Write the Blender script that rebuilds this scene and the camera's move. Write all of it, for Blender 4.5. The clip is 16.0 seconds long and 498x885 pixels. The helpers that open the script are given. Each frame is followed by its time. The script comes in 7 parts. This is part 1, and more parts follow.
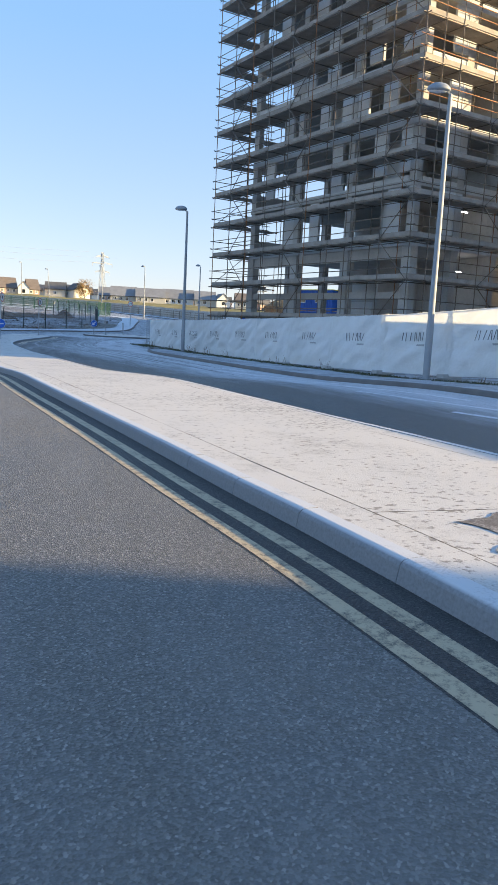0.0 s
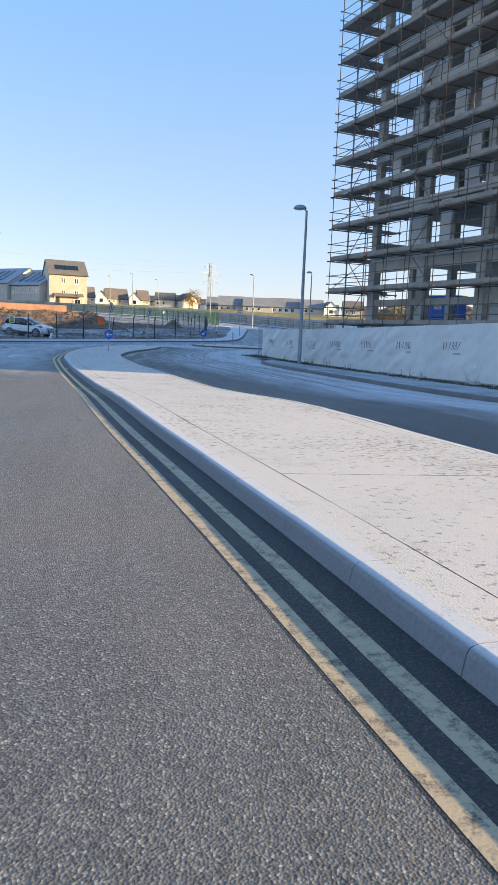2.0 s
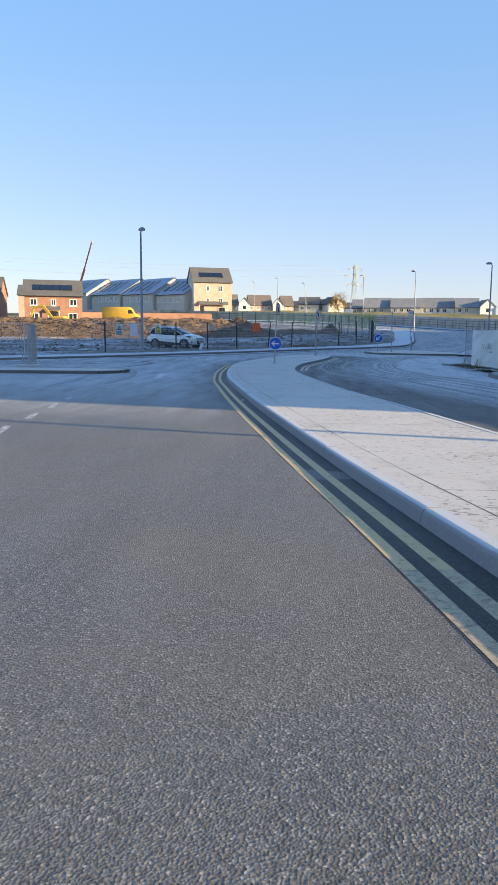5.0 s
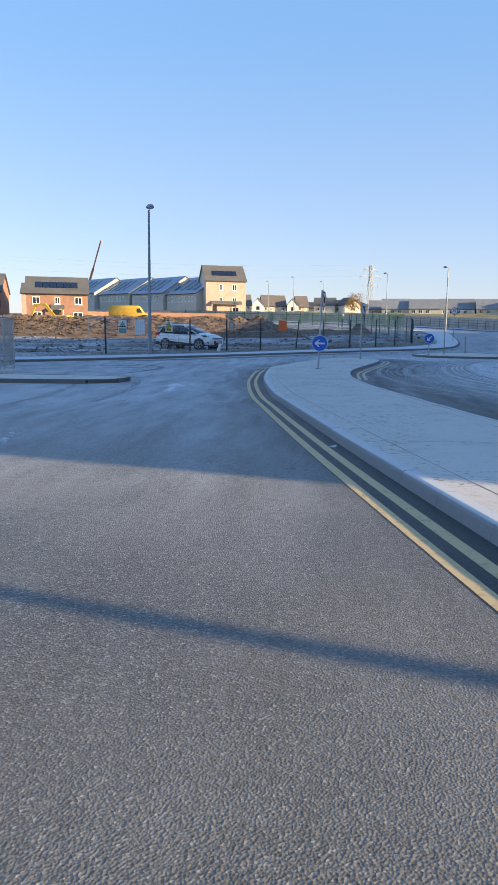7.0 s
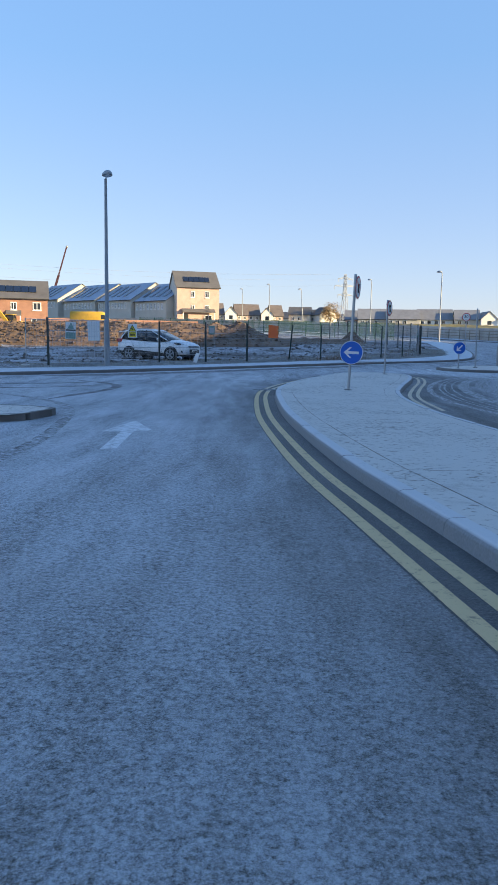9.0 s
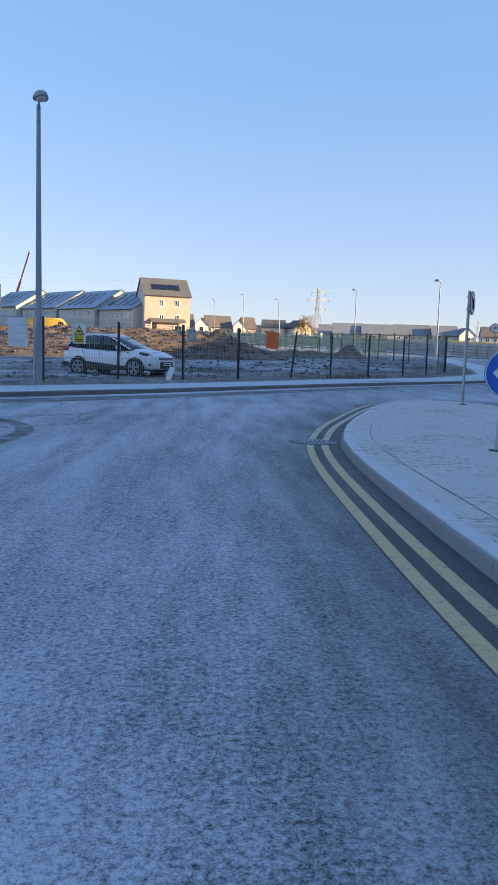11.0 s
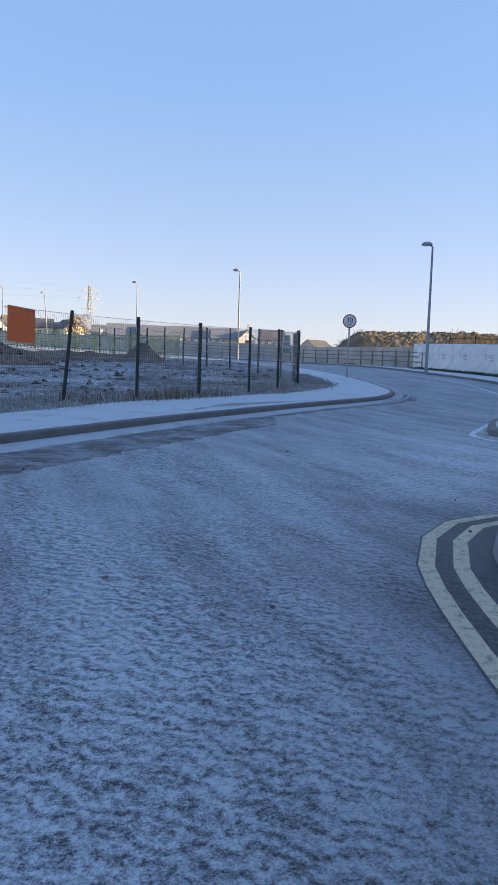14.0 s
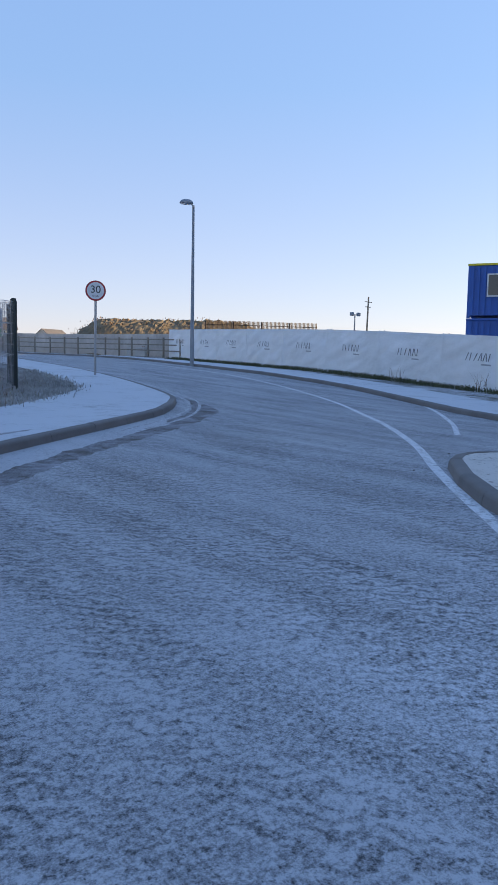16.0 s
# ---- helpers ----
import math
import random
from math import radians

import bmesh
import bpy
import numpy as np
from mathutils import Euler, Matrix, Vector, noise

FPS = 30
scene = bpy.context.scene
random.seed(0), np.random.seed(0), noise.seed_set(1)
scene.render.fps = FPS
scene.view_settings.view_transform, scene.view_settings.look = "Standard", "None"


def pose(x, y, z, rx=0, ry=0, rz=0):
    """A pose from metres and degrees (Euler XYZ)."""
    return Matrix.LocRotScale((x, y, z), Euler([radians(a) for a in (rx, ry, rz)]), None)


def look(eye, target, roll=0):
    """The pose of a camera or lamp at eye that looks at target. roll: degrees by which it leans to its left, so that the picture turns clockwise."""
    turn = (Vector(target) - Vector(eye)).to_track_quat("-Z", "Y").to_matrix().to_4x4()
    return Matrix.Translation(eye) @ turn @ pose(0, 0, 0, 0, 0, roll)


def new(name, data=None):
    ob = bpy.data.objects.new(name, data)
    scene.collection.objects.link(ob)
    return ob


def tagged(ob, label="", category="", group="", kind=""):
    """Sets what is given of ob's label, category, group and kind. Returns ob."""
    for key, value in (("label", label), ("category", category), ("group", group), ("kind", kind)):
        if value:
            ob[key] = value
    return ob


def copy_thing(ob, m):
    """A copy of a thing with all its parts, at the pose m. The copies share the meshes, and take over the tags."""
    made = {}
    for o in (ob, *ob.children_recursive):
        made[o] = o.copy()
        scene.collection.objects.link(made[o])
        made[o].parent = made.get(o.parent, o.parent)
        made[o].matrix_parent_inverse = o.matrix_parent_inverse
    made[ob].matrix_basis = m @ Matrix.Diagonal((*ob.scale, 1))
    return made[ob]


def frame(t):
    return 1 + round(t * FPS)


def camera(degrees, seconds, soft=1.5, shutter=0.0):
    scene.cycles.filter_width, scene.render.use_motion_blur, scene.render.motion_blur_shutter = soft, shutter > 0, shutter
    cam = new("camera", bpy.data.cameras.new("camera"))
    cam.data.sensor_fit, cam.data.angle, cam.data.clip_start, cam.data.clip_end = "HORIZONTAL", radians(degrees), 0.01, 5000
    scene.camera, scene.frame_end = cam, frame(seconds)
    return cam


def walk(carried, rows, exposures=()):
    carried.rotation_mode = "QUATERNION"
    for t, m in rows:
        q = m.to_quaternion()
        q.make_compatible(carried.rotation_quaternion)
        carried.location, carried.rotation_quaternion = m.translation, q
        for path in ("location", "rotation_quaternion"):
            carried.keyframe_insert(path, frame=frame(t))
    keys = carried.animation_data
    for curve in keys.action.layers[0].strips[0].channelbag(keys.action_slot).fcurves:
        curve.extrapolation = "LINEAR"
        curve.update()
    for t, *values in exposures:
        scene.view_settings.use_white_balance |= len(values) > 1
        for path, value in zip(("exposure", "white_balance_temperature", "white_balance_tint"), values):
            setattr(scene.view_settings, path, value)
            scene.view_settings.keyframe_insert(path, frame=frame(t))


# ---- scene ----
cam = camera(37.35, 16.0)
EXPOSURES = [(0.0, 1.15, 6450, 14), (3.5, 1.03, 6350, 14), (7.5, 0.93, 6150, 15), (11.0, 0.93, 6250, 16), (16.0, 1.0, 6700, 23)]
PATH = [
    (0, (3.850, -1.664, 1.249), (4.418, 0.228, 0.938), 2.87),
    (0.5, (3.886, -0.968, 1.239), (4.417, 0.935, 0.933), 2.83),
    (1, (3.928, -0.154, 1.234), (4.358, 1.776, 0.931), 2.75),
    (1.5, (3.961, 0.823, 1.239), (4.279, 2.776, 0.943), 2.25),
    (2, (3.941, 1.985, 1.248), (4.235, 3.941, 0.947), 2.33),
    (2.5, (3.827, 3.345, 1.246), (4.092, 5.305, 0.947), 1.73),
    (3, (3.601, 4.913, 1.230), (3.739, 6.885, 0.932), 1.04),
    (3.5, (3.292, 6.644, 1.218), (3.335, 8.621, 0.920), 0.90),
    (4, (2.923, 8.467, 1.201), (2.900, 10.444, 0.903), 0.55),
    (4.5, (2.555, 10.310, 1.198), (2.503, 12.287, 0.901), 0.63),
    (5, (2.162, 12.170, 1.187), (2.082, 14.147, 0.891), 0.42),
    (5.2, (2.006, 12.926, 1.183), (1.928, 14.903, 0.893), 0.70),
    (7.5, (0.485, 22.560, 0.893), (0.377, 24.536, 0.603), 0.53),
    (8, (0.198, 24.882, 0.853), (0.136, 26.862, 0.583), 0.69),
    (8.5, (-0.121, 27.259, 0.814), (-0.160, 29.241, 0.552), 0.74),
    (10.8, (-1.527, 39.001, 0.714), (-1.473, 40.987, 0.484), 1.80),
    (11, (-1.589, 40.058, 0.709), (-1.524, 42.044, 0.487), 1.81),
    (11.5, (-1.706, 42.704, 0.709), (-1.582, 44.688, 0.495), 1.97),
    (12, (-1.734, 45.325, 0.708), (-1.503, 47.300, 0.493), 2.14),
    (12.5, (-1.641, 47.901, 0.714), (-1.309, 49.863, 0.507), 2.45),
    (13, (-1.365, 50.435, 0.742), (-0.926, 52.375, 0.540), 2.55),
    (13.5, (-0.935, 52.953, 0.766), (-0.393, 54.868, 0.574), 1.80),
    (14, (-0.281, 55.441, 0.801), (0.376, 57.319, 0.606), 1.77),
    (14.5, (0.575, 57.894, 0.834), (1.382, 59.714, 0.637), 1.63),
    (15, (1.616, 60.295, 0.859), (2.582, 62.034, 0.659), 1.18),
    (15.5, (2.818, 62.625, 0.881), (3.940, 64.268, 0.679), 1.03),
    (16, (4.150, 64.887, 0.904), (5.407, 66.430, 0.700), 1.03),
]
walk(cam, [(t, look(eye, target, roll)) for t, eye, target, roll in PATH], EXPOSURES)

# ---------------------------------------------------------------- light
SUN_AZ, SUN_EL = (0.94, -0.34), 12.0
world = bpy.data.worlds.new("sky")
scene.world = world
world.use_nodes = True
wn = world.node_tree.nodes
sky = wn.new("ShaderNodeTexSky")
sky.sky_type = "NISHITA"
sky.sun_disc = False
sky.sun_elevation = radians(SUN_EL)
sky.sun_rotation = math.atan2(SUN_AZ[0], SUN_AZ[1])
sky.air_density, sky.dust_density, sky.ozone_density = 1.0, 0.25, 1.6
wn["Background"].inputs["Strength"].default_value = 0.125
haze = wn.new("ShaderNodeMix")
haze.data_type = "RGBA"
haze.inputs[0].default_value = 0.58
coord = wn.new("ShaderNodeTexCoord")
height = wn.new("ShaderNodeSeparateXYZ")
world.node_tree.links.new(coord.outputs["Generated"], height.inputs[0])
air = wn.new("ShaderNodeValToRGB")
air.color_ramp.elements[0].position, air.color_ramp.elements[0].color = 0.0, (0.232, 0.255, 0.350, 1)
air.color_ramp.elements[1].position, air.color_ramp.elements[1].color = 0.34, (0.120, 0.240, 0.412, 1)
zenith = air.color_ramp.elements.new(0.85)
zenith.color = (0.115, 0.25, 0.50, 1)
world.node_tree.links.new(height.outputs[2], air.inputs[0])
lift = wn.new("ShaderNodeMix")
lift.data_type, lift.blend_type = "RGBA", "MULTIPLY"
lift.inputs[0].default_value = 1.0
lift.inputs[7].default_value = (10, 10, 10, 1)
world.node_tree.links.new(air.outputs[0], lift.inputs[6])
world.node_tree.links.new(lift.outputs[2], haze.inputs[7])
world.node_tree.links.new(sky.outputs[0], haze.inputs[6])
world.node_tree.links.new(haze.outputs[2], wn["Background"].inputs["Color"])
sun = new("sun", bpy.data.lights.new("sun", "SUN"))
sun.data.energy, sun.data.angle, sun.data.color = 6.2, radians(0.53), (1.0, 0.77, 0.40)
sun.matrix_world = look((SUN_AZ[0] * 100, SUN_AZ[1] * 100, 100 * math.tan(radians(SUN_EL))), (0, 0, 0))


# ---------------------------------------------------------------- terrain
KNOTS_Y = [-300, -40, 0, 12, 20, 28, 45, 60, 75, 90, 110, 130, 185, 300, 600, 4000]
KNOTS_Z = [0.4, 0.10, 0.025, 0.019, -0.263, -0.365, -0.482, -0.343, -0.10, 0.68, 1.35, 1.80, 4.3, 8.0, 9.0, 9.0]


def _slopes():
    n = len(KNOTS_Y)
    d = [(KNOTS_Z[i + 1] - KNOTS_Z[i]) / (KNOTS_Y[i + 1] - KNOTS_Y[i]) for i in range(n - 1)]
    m = [d[0]] + [0 if d[i - 1] * d[i] <= 0 else 2 * d[i - 1] * d[i] / (d[i - 1] + d[i]) for i in range(1, n - 1)] + [d[-1]]
    return m


SLOPES = _slopes()


def G(x, y):
    """Height of the road surface."""
    y = min(max(y, KNOTS_Y[0]), KNOTS_Y[-1] - 1e-6)
    i = 0
    while KNOTS_Y[i + 1] <= y:
        i += 1
    h = KNOTS_Y[i + 1] - KNOTS_Y[i]
    t = (y - KNOTS_Y[i]) / h
    return ((2 * t**3 - 3 * t**2 + 1) * KNOTS_Z[i] + (t**3 - 2 * t**2 + t) * h * SLOPES[i]
            + (-2 * t**3 + 3 * t**2) * KNOTS_Z[i + 1] + (t**3 - t**2) * h * SLOPES[i + 1])


# ---------------------------------------------------------------- materials
def nodes_of(name):
    m = bpy.data.materials.new(name)
    m.use_nodes = True
    nt = m.node_tree
    return m, nt, nt.nodes["Principled BSDF"]


def noise_node(nt, scale, detail=4.0, rough=0.6, vec=None):
    n = nt.nodes.new("ShaderNodeTexNoise")
    n.inputs["Scale"].default_value, n.inputs["Detail"].default_value, n.inputs["Roughness"].default_value = scale, detail, rough
    nt.links.new(vec if vec else geo(nt), n.inputs["Vector"])
    return n.outputs["Fac"]


def geo(nt):
    for n in nt.nodes:
        if n.type == "NEW_GEOMETRY":
            return n.outputs["Position"]
    return nt.nodes.new("ShaderNodeNewGeometry").outputs["Position"]


def ramp(nt, fac, stops):
    r = nt.nodes.new("ShaderNodeValToRGB")
    els = r.color_ramp.elements
    while len(els) < len(stops):
        els.new(0.5)
    for e, (p, c) in zip(els, stops):
        e.position = p
        e.color = (*c, 1) if hasattr(c, "__len__") else (c, c, c, 1)
    nt.links.new(fac, r.inputs["Fac"])
    return r.outputs["Color"]


def mixc(nt, fac, a, b, kind="MIX"):
    m = nt.nodes.new("ShaderNodeMix")
    m.data_type, m.blend_type = "RGBA", kind
    for sock, v in ((m.inputs[0], fac), (m.inputs[6], a), (m.inputs[7], b)):
        if hasattr(v, "is_linked"):
            nt.links.new(v, sock)
        elif hasattr(v, "__len__"):
            sock.default_value = (*v, 1)
        else:
            sock.default_value = v
    return m.outputs[2]


def math_node(nt, op, a, b=0.0):
    m = nt.nodes.new("ShaderNodeMath")
    m.operation = op
    for sock, v in zip(m.inputs, (a, b)):
        if hasattr(v, "is_linked"):
            nt.links.new(v, sock)
        else:
            sock.default_value = v
    return m.outputs[0]


def bump(nt, bsdf, height, strength=0.3, dist=0.01):
    b = nt.nodes.new("ShaderNodeBump")
    b.inputs["Strength"].default_value, b.inputs["Distance"].default_value = strength, dist
    nt.links.new(height, b.inputs["Height"])
    nt.links.new(b.outputs["Normal"], bsdf.inputs["Normal"])


def put(nt, bsdf, color, rough=0.8, metal=0.0, spec=None):
    if hasattr(color, "is_linked"):
        nt.links.new(color, bsdf.inputs["Base Color"])
    else:
        bsdf.inputs["Base Color"].default_value = (*color, 1)
    if hasattr(rough, "is_linked"):
        nt.links.new(rough, bsdf.inputs["Roughness"])
    else:
        bsdf.inputs["Roughness"].default_value = rough
    bsdf.inputs["Metallic"].default_value = metal
    if spec is not None:
        bsdf.inputs["Specular IOR Level"].default_value = spec


def worn(name, color, rough=0.6, metal=0.0, vary=0.25, scale=3.0, fine=40.0, bumps=0.15, spec=None):
    """Paint, metal or plaster with cloudy and fine variation."""
    m, nt, b = nodes_of(name)
    big, small = noise_node(nt, scale), noise_node(nt, fine, 3.0)
    dark = tuple(c * (1 - vary) for c in color)
    light = tuple(min(1, c * (1 + vary * 0.6)) for c in color)
    c = mixc(nt, ramp(nt, big, [(0.3, 0.0), (0.7, 1.0)]), dark, light)
    c = mixc(nt, 0.25, c, ramp(nt, small, [(0.3, tuple(x * 0.7 for x in color)), (0.7, light)]))
    info = nt.nodes.new("ShaderNodeObjectInfo")
    tone = ramp(nt, info.outputs["Random"], [(0.0, 0.88), (1.0, 1.0)])
    c = mixc(nt, 1.0, c, tone, "MULTIPLY")
    put(nt, b, c, rough, metal, spec)
    if bumps:
        bump(nt, b, small, bumps, 0.004)
    return m


def frosted(name, base, frost=(0.72, 0.75, 0.80), amount=0.5, patch=0.6, fine=55.0, rough=0.75, bumps=0.5, dist=0.008, scuffs=0.0, grit=1.0):
    """A ground surface under hoar frost that lies thicker in patches."""
    m, nt, b = nodes_of(name)
    p, g1, g2 = noise_node(nt, patch, 5.0, 0.65), noise_node(nt, fine, 2.0, 0.5), noise_node(nt, 6.0, 4.0, 0.7)
    s = math_node(nt, "ADD", math_node(nt, "MULTIPLY", p, 0.55), math_node(nt, "MULTIPLY", g2, 0.35))
    s = math_node(nt, "ADD", s, math_node(nt, "MULTIPLY", g1, 0.35))
    lo = 0.85 - amount * 0.5
    f = ramp(nt, s, [(max(0.0, lo - 0.16), 0.0), (min(1.0, lo + 0.12), 1.0)])
    nz = nt.nodes.new("ShaderNodeSeparateXYZ")
    geo(nt)
    nt.links.new([n for n in nt.nodes if n.type == "NEW_GEOMETRY"][0].outputs["Normal"], nz.inputs[0])
    f = math_node(nt, "MULTIPLY", f, ramp(nt, nz.outputs["Z"], [(0.70, 0.04), (0.95, 1.0)]))
    basec = ramp(nt, g1, [(0.25, tuple(c * (1 - 0.4 * grit) for c in base)), (0.75, tuple(c * (1 + 0.35 * grit) for c in base))])
    col = mixc(nt, f, basec, frost)
    if scuffs:
        mp = nt.nodes.new("ShaderNodeMapping")
        mp.inputs["Scale"].default_value = (13.0, 15.0, 1.0)
        nt.links.new(geo(nt), mp.inputs["Vector"])
        sc = noise_node(nt, 1.0, 5.0, 0.72, mp.outputs[0])
        big2 = noise_node(nt, 0.5, 3.0)
        k = math_node(nt, "ADD", sc, math_node(nt, "MULTIPLY", big2, 0.35))
        col = mixc(nt, math_node(nt, "MULTIPLY", ramp(nt, k, [(0.745, 0.0), (0.805, 1.0)]), scuffs), col, tuple(c * 0.75 for c in base))
    put(nt, b, col, rough, 0, 0.3)
    bump(nt, b, math_node(nt, "ADD", g1, g2), bumps, dist)
    return m


def asphalt_mat(name="asphalt", frost=1.0, lift=0.0, wet=0.0):
    """Asphalt: damp and grey-brown, with hoar frost lying on the stretch round the junction and wheel tracks through
    it. Towards the junction shade is put into the base colour.
    """
    m, nt, b = nodes_of(name)
    pos = geo(nt)
    sep = nt.nodes.new("ShaderNodeSeparateXYZ")
    nt.links.new(pos, sep.inputs[0])
    chips = nt.nodes.new("ShaderNodeTexVoronoi")
    chips.inputs["Scale"].default_value = 105.0
    nt.links.new(pos, chips.inputs["Vector"])
    fine, mid, big = noise_node(nt, 120.0, 3.0), noise_node(nt, 9.0, 5.0, 0.75), noise_node(nt, 0.35, 4.0, 0.6)
    stone = ramp(nt, chips.outputs["Color"], [(0.0, (0.034, 0.033, 0.031)), (0.5, (0.085, 0.081, 0.074)), (0.8, (0.18, 0.17, 0.15)), (1.0, (0.40, 0.375, 0.33))])
    base = mixc(nt, ramp(nt, big, [(0.35, 0.0), (0.7, 0.55)]), stone, (0.165, 0.145, 0.118), "MIX")
    # north of y 27 the base goes dark and bluish, shade put into colour
    shaded = ramp(nt, math_node(nt, "DIVIDE", sep.outputs["Y"], 60.0), [(0.45, 0.0), (0.70, 1.0)])
    base = mixc(nt, shaded, base, mixc(nt, 0.75, stone, (0.042, 0.044, 0.052)))
    # frost: grains gathered in patches, combed along the wheel tracks
    comb = nt.nodes.new("ShaderNodeMapping")
    comb.inputs["Rotation"].default_value = (0, 0, radians(22))
    comb.inputs["Scale"].default_value = (2.2, 0.35, 1.0)
    nt.links.new(pos, comb.inputs["Vector"])
    tracks = noise_node(nt, 0.9, 5.0, 0.65, comb.outputs[0])
    grain = noise_node(nt, 130.0, 3.0, 0.75)
    clump = noise_node(nt, 34.0, 3.0, 0.7)
    edge = math_node(nt, "ADD", sep.outputs["Y"], math_node(nt, "MULTIPLY", big, 9.0))
    zone = ramp(nt, math_node(nt, "DIVIDE", edge, 60.0), [(0.46, 0.10), (0.66, 0.95)])
    s = math_node(nt, "ADD", math_node(nt, "MULTIPLY", grain, 0.40), math_node(nt, "MULTIPLY", tracks, 0.30))
    s = math_node(nt, "ADD", s, math_node(nt, "MULTIPLY", mid, 0.12))
    s = math_node(nt, "ADD", s, math_node(nt, "MULTIPLY", noise_node(nt, 46.0, 4.0, 0.75), 0.50))
    s = math_node(nt, "ADD", s, math_node(nt, "MULTIPLY", clump, 0.30))
    s = math_node(nt, "ADD", s, lift)
    # tread ripples left across the lane by heavy tyres
    turnm = nt.nodes.new("ShaderNodeMapping")
    turnm.inputs["Rotation"].default_value = (0, 0, radians(-48))
    nt.links.new(pos, turnm.inputs["Vector"])
    wave = nt.nodes.new("ShaderNodeTexWave")
    wave.wave_type, wave.bands_direction = "BANDS", "X"
    for key, v in (("Scale", 3.4), ("Distortion", 11.0), ("Detail", 4.0), ("Detail Scale", 2.2)):
        wave.inputs[key].default_value = v
    nt.links.new(turnm.outputs[0], wave.inputs["Vector"])
    lane = ramp(nt, noise_node(nt, 0.8, 3.0, 0.6, comb.outputs[0]), [(0.40, 0.0), (0.56, 1.0)])
    lane = math_node(nt, "MULTIPLY", lane, ramp(nt, math_node(nt, "DIVIDE", sep.outputs["Y"], 100.0), [(0.47, 0.0), (0.56, 1.0)]))
    ripple = math_node(nt, "MULTIPLY", math_node(nt, "SUBTRACT", wave.outputs["Fac"], 0.5), lane)
    s = math_node(nt, "ADD", s, math_node(nt, "MULTIPLY", ripple, 0.10))
    far_side = math_node(nt, "ADD", math_node(nt, "ADD", sep.outputs["X"], math_node(nt, "MULTIPLY", sep.outputs["Y"], 0.155)), math_node(nt, "MULTIPLY", tracks, 2.4))
    gate = ramp(nt, math_node(nt, "DIVIDE", sep.outputs["Y"], 60.0), [(0.62, 1.0), (0.82, 0.0)])
    far_side = math_node(nt, "MULTIPLY", far_side, gate)
    zone = math_node(nt, "MAXIMUM", zone, ramp(nt, math_node(nt, "DIVIDE", far_side, 20.0), [(0.60, 0.0), (0.72, 0.95)]))
    s = math_node(nt, "ADD", s, ramp(nt, math_node(nt, "DIVIDE", far_side, 20.0), [(0.60, 0.0), (0.70, 0.07)]))
    f = ramp(nt, s, [(0.685, 0.0), (0.90, 0.92)])
    bare = nt.nodes.new("ShaderNodeAttribute")
    bare.attribute_name = "bare"
    # wet darkens the stone, in the gutter for the kerb's shade as well
    base = mixc(nt, math_node(nt, "MAXIMUM", math_node(nt, "MULTIPLY", bare.outputs["Fac"], 0.6), wet), base, mixc(nt, 0.82, stone, (0.024, 0.022, 0.021)))
    worn_off = math_node(nt, "MULTIPLY", bare.outputs["Fac"], ramp(nt, tracks, [(0.30, 1.0), (0.72, 0.55)]))
    f = math_node(nt, "MULTIPLY", f, math_node(nt, "SUBTRACT", 1.0, worn_off))
    f = math_node(nt, "MULTIPLY", math_node(nt, "MULTIPLY", f, zone), frost)
    f = math_node(nt, "MULTIPLY", f, ramp(nt, math_node(nt, "DIVIDE", sep.outputs["Y"], 100.0), [(0.58, 1.0), (0.70, 0.74)]))
    put(nt, b, mixc(nt, f, base, (0.60, 0.62, 0.65)), ramp(nt, big, [(0.3, 0.52), (0.7, 0.70)]), 0, 0.34)
    h = math_node(nt, "ADD", chips.outputs["Distance"], math_node(nt, "MULTIPLY", mid, 0.8))
    h = math_node(nt, "ADD", h, math_node(nt, "MULTIPLY", grain, 0.5))
    h = math_node(nt, "ADD", h, math_node(nt, "MULTIPLY", ripple, 0.5))
    bump(nt, b, h, 0.5, 0.008)
    return m


def line_paint(name, color, wear=0.45):
    m, nt, b = nodes_of(name)
    a, f = noise_node(nt, 14.0, 5.0, 0.7), noise_node(nt, 90.0, 2.0)
    s = math_node(nt, "ADD", math_node(nt, "MULTIPLY", a, 0.7), math_node(nt, "MULTIPLY", f, 0.3))
    k = ramp(nt, s, [(wear - 0.08, 0.0), (wear + 0.10, 1.0)])
    put(nt, b, mixc(nt, k, (0.07, 0.066, 0.06), color), 0.65, 0, 0.35)
    bump(nt, b, f, 0.4, 0.004)
    return m


ASPHALT = asphalt_mat()
# frost-free gutter; the darkening also puts the kerb's shade into the colour
GUTTER = asphalt_mat("gutter_asphalt", 0.10, 0.0, 0.9)
FROST_ASPHALT = asphalt_mat("thick_frost_asphalt", 1.0, 0.09)
FIELD = frosted("frosty_soil", (0.070, 0.053, 0.042), amount=0.26, patch=0.25, fine=9.0, bumps=0.9, dist=0.06)
SOIL = worn("dug_soil", (0.155, 0.104, 0.070), 0.95, vary=0.55, scale=0.9, fine=7.0, bumps=0.9)
GRASS_SOIL = frosted("frosty_verge", (0.085, 0.072, 0.040), amount=0.34, patch=0.9, fine=26.0, bumps=0.9, dist=0.04)
PAVE = frosted("frosted_concrete_paving", (0.28, 0.245, 0.21), (0.57, 0.53, 0.48), amount=0.76, patch=1.3, fine=90.0, bumps=0.40, dist=0.006, scuffs=0.85)
KERB_DARK = worn("dirty_kerb_concrete", (0.16, 0.145, 0.135), 0.75, vary=0.25, scale=1.5, fine=40.0, bumps=0.15)
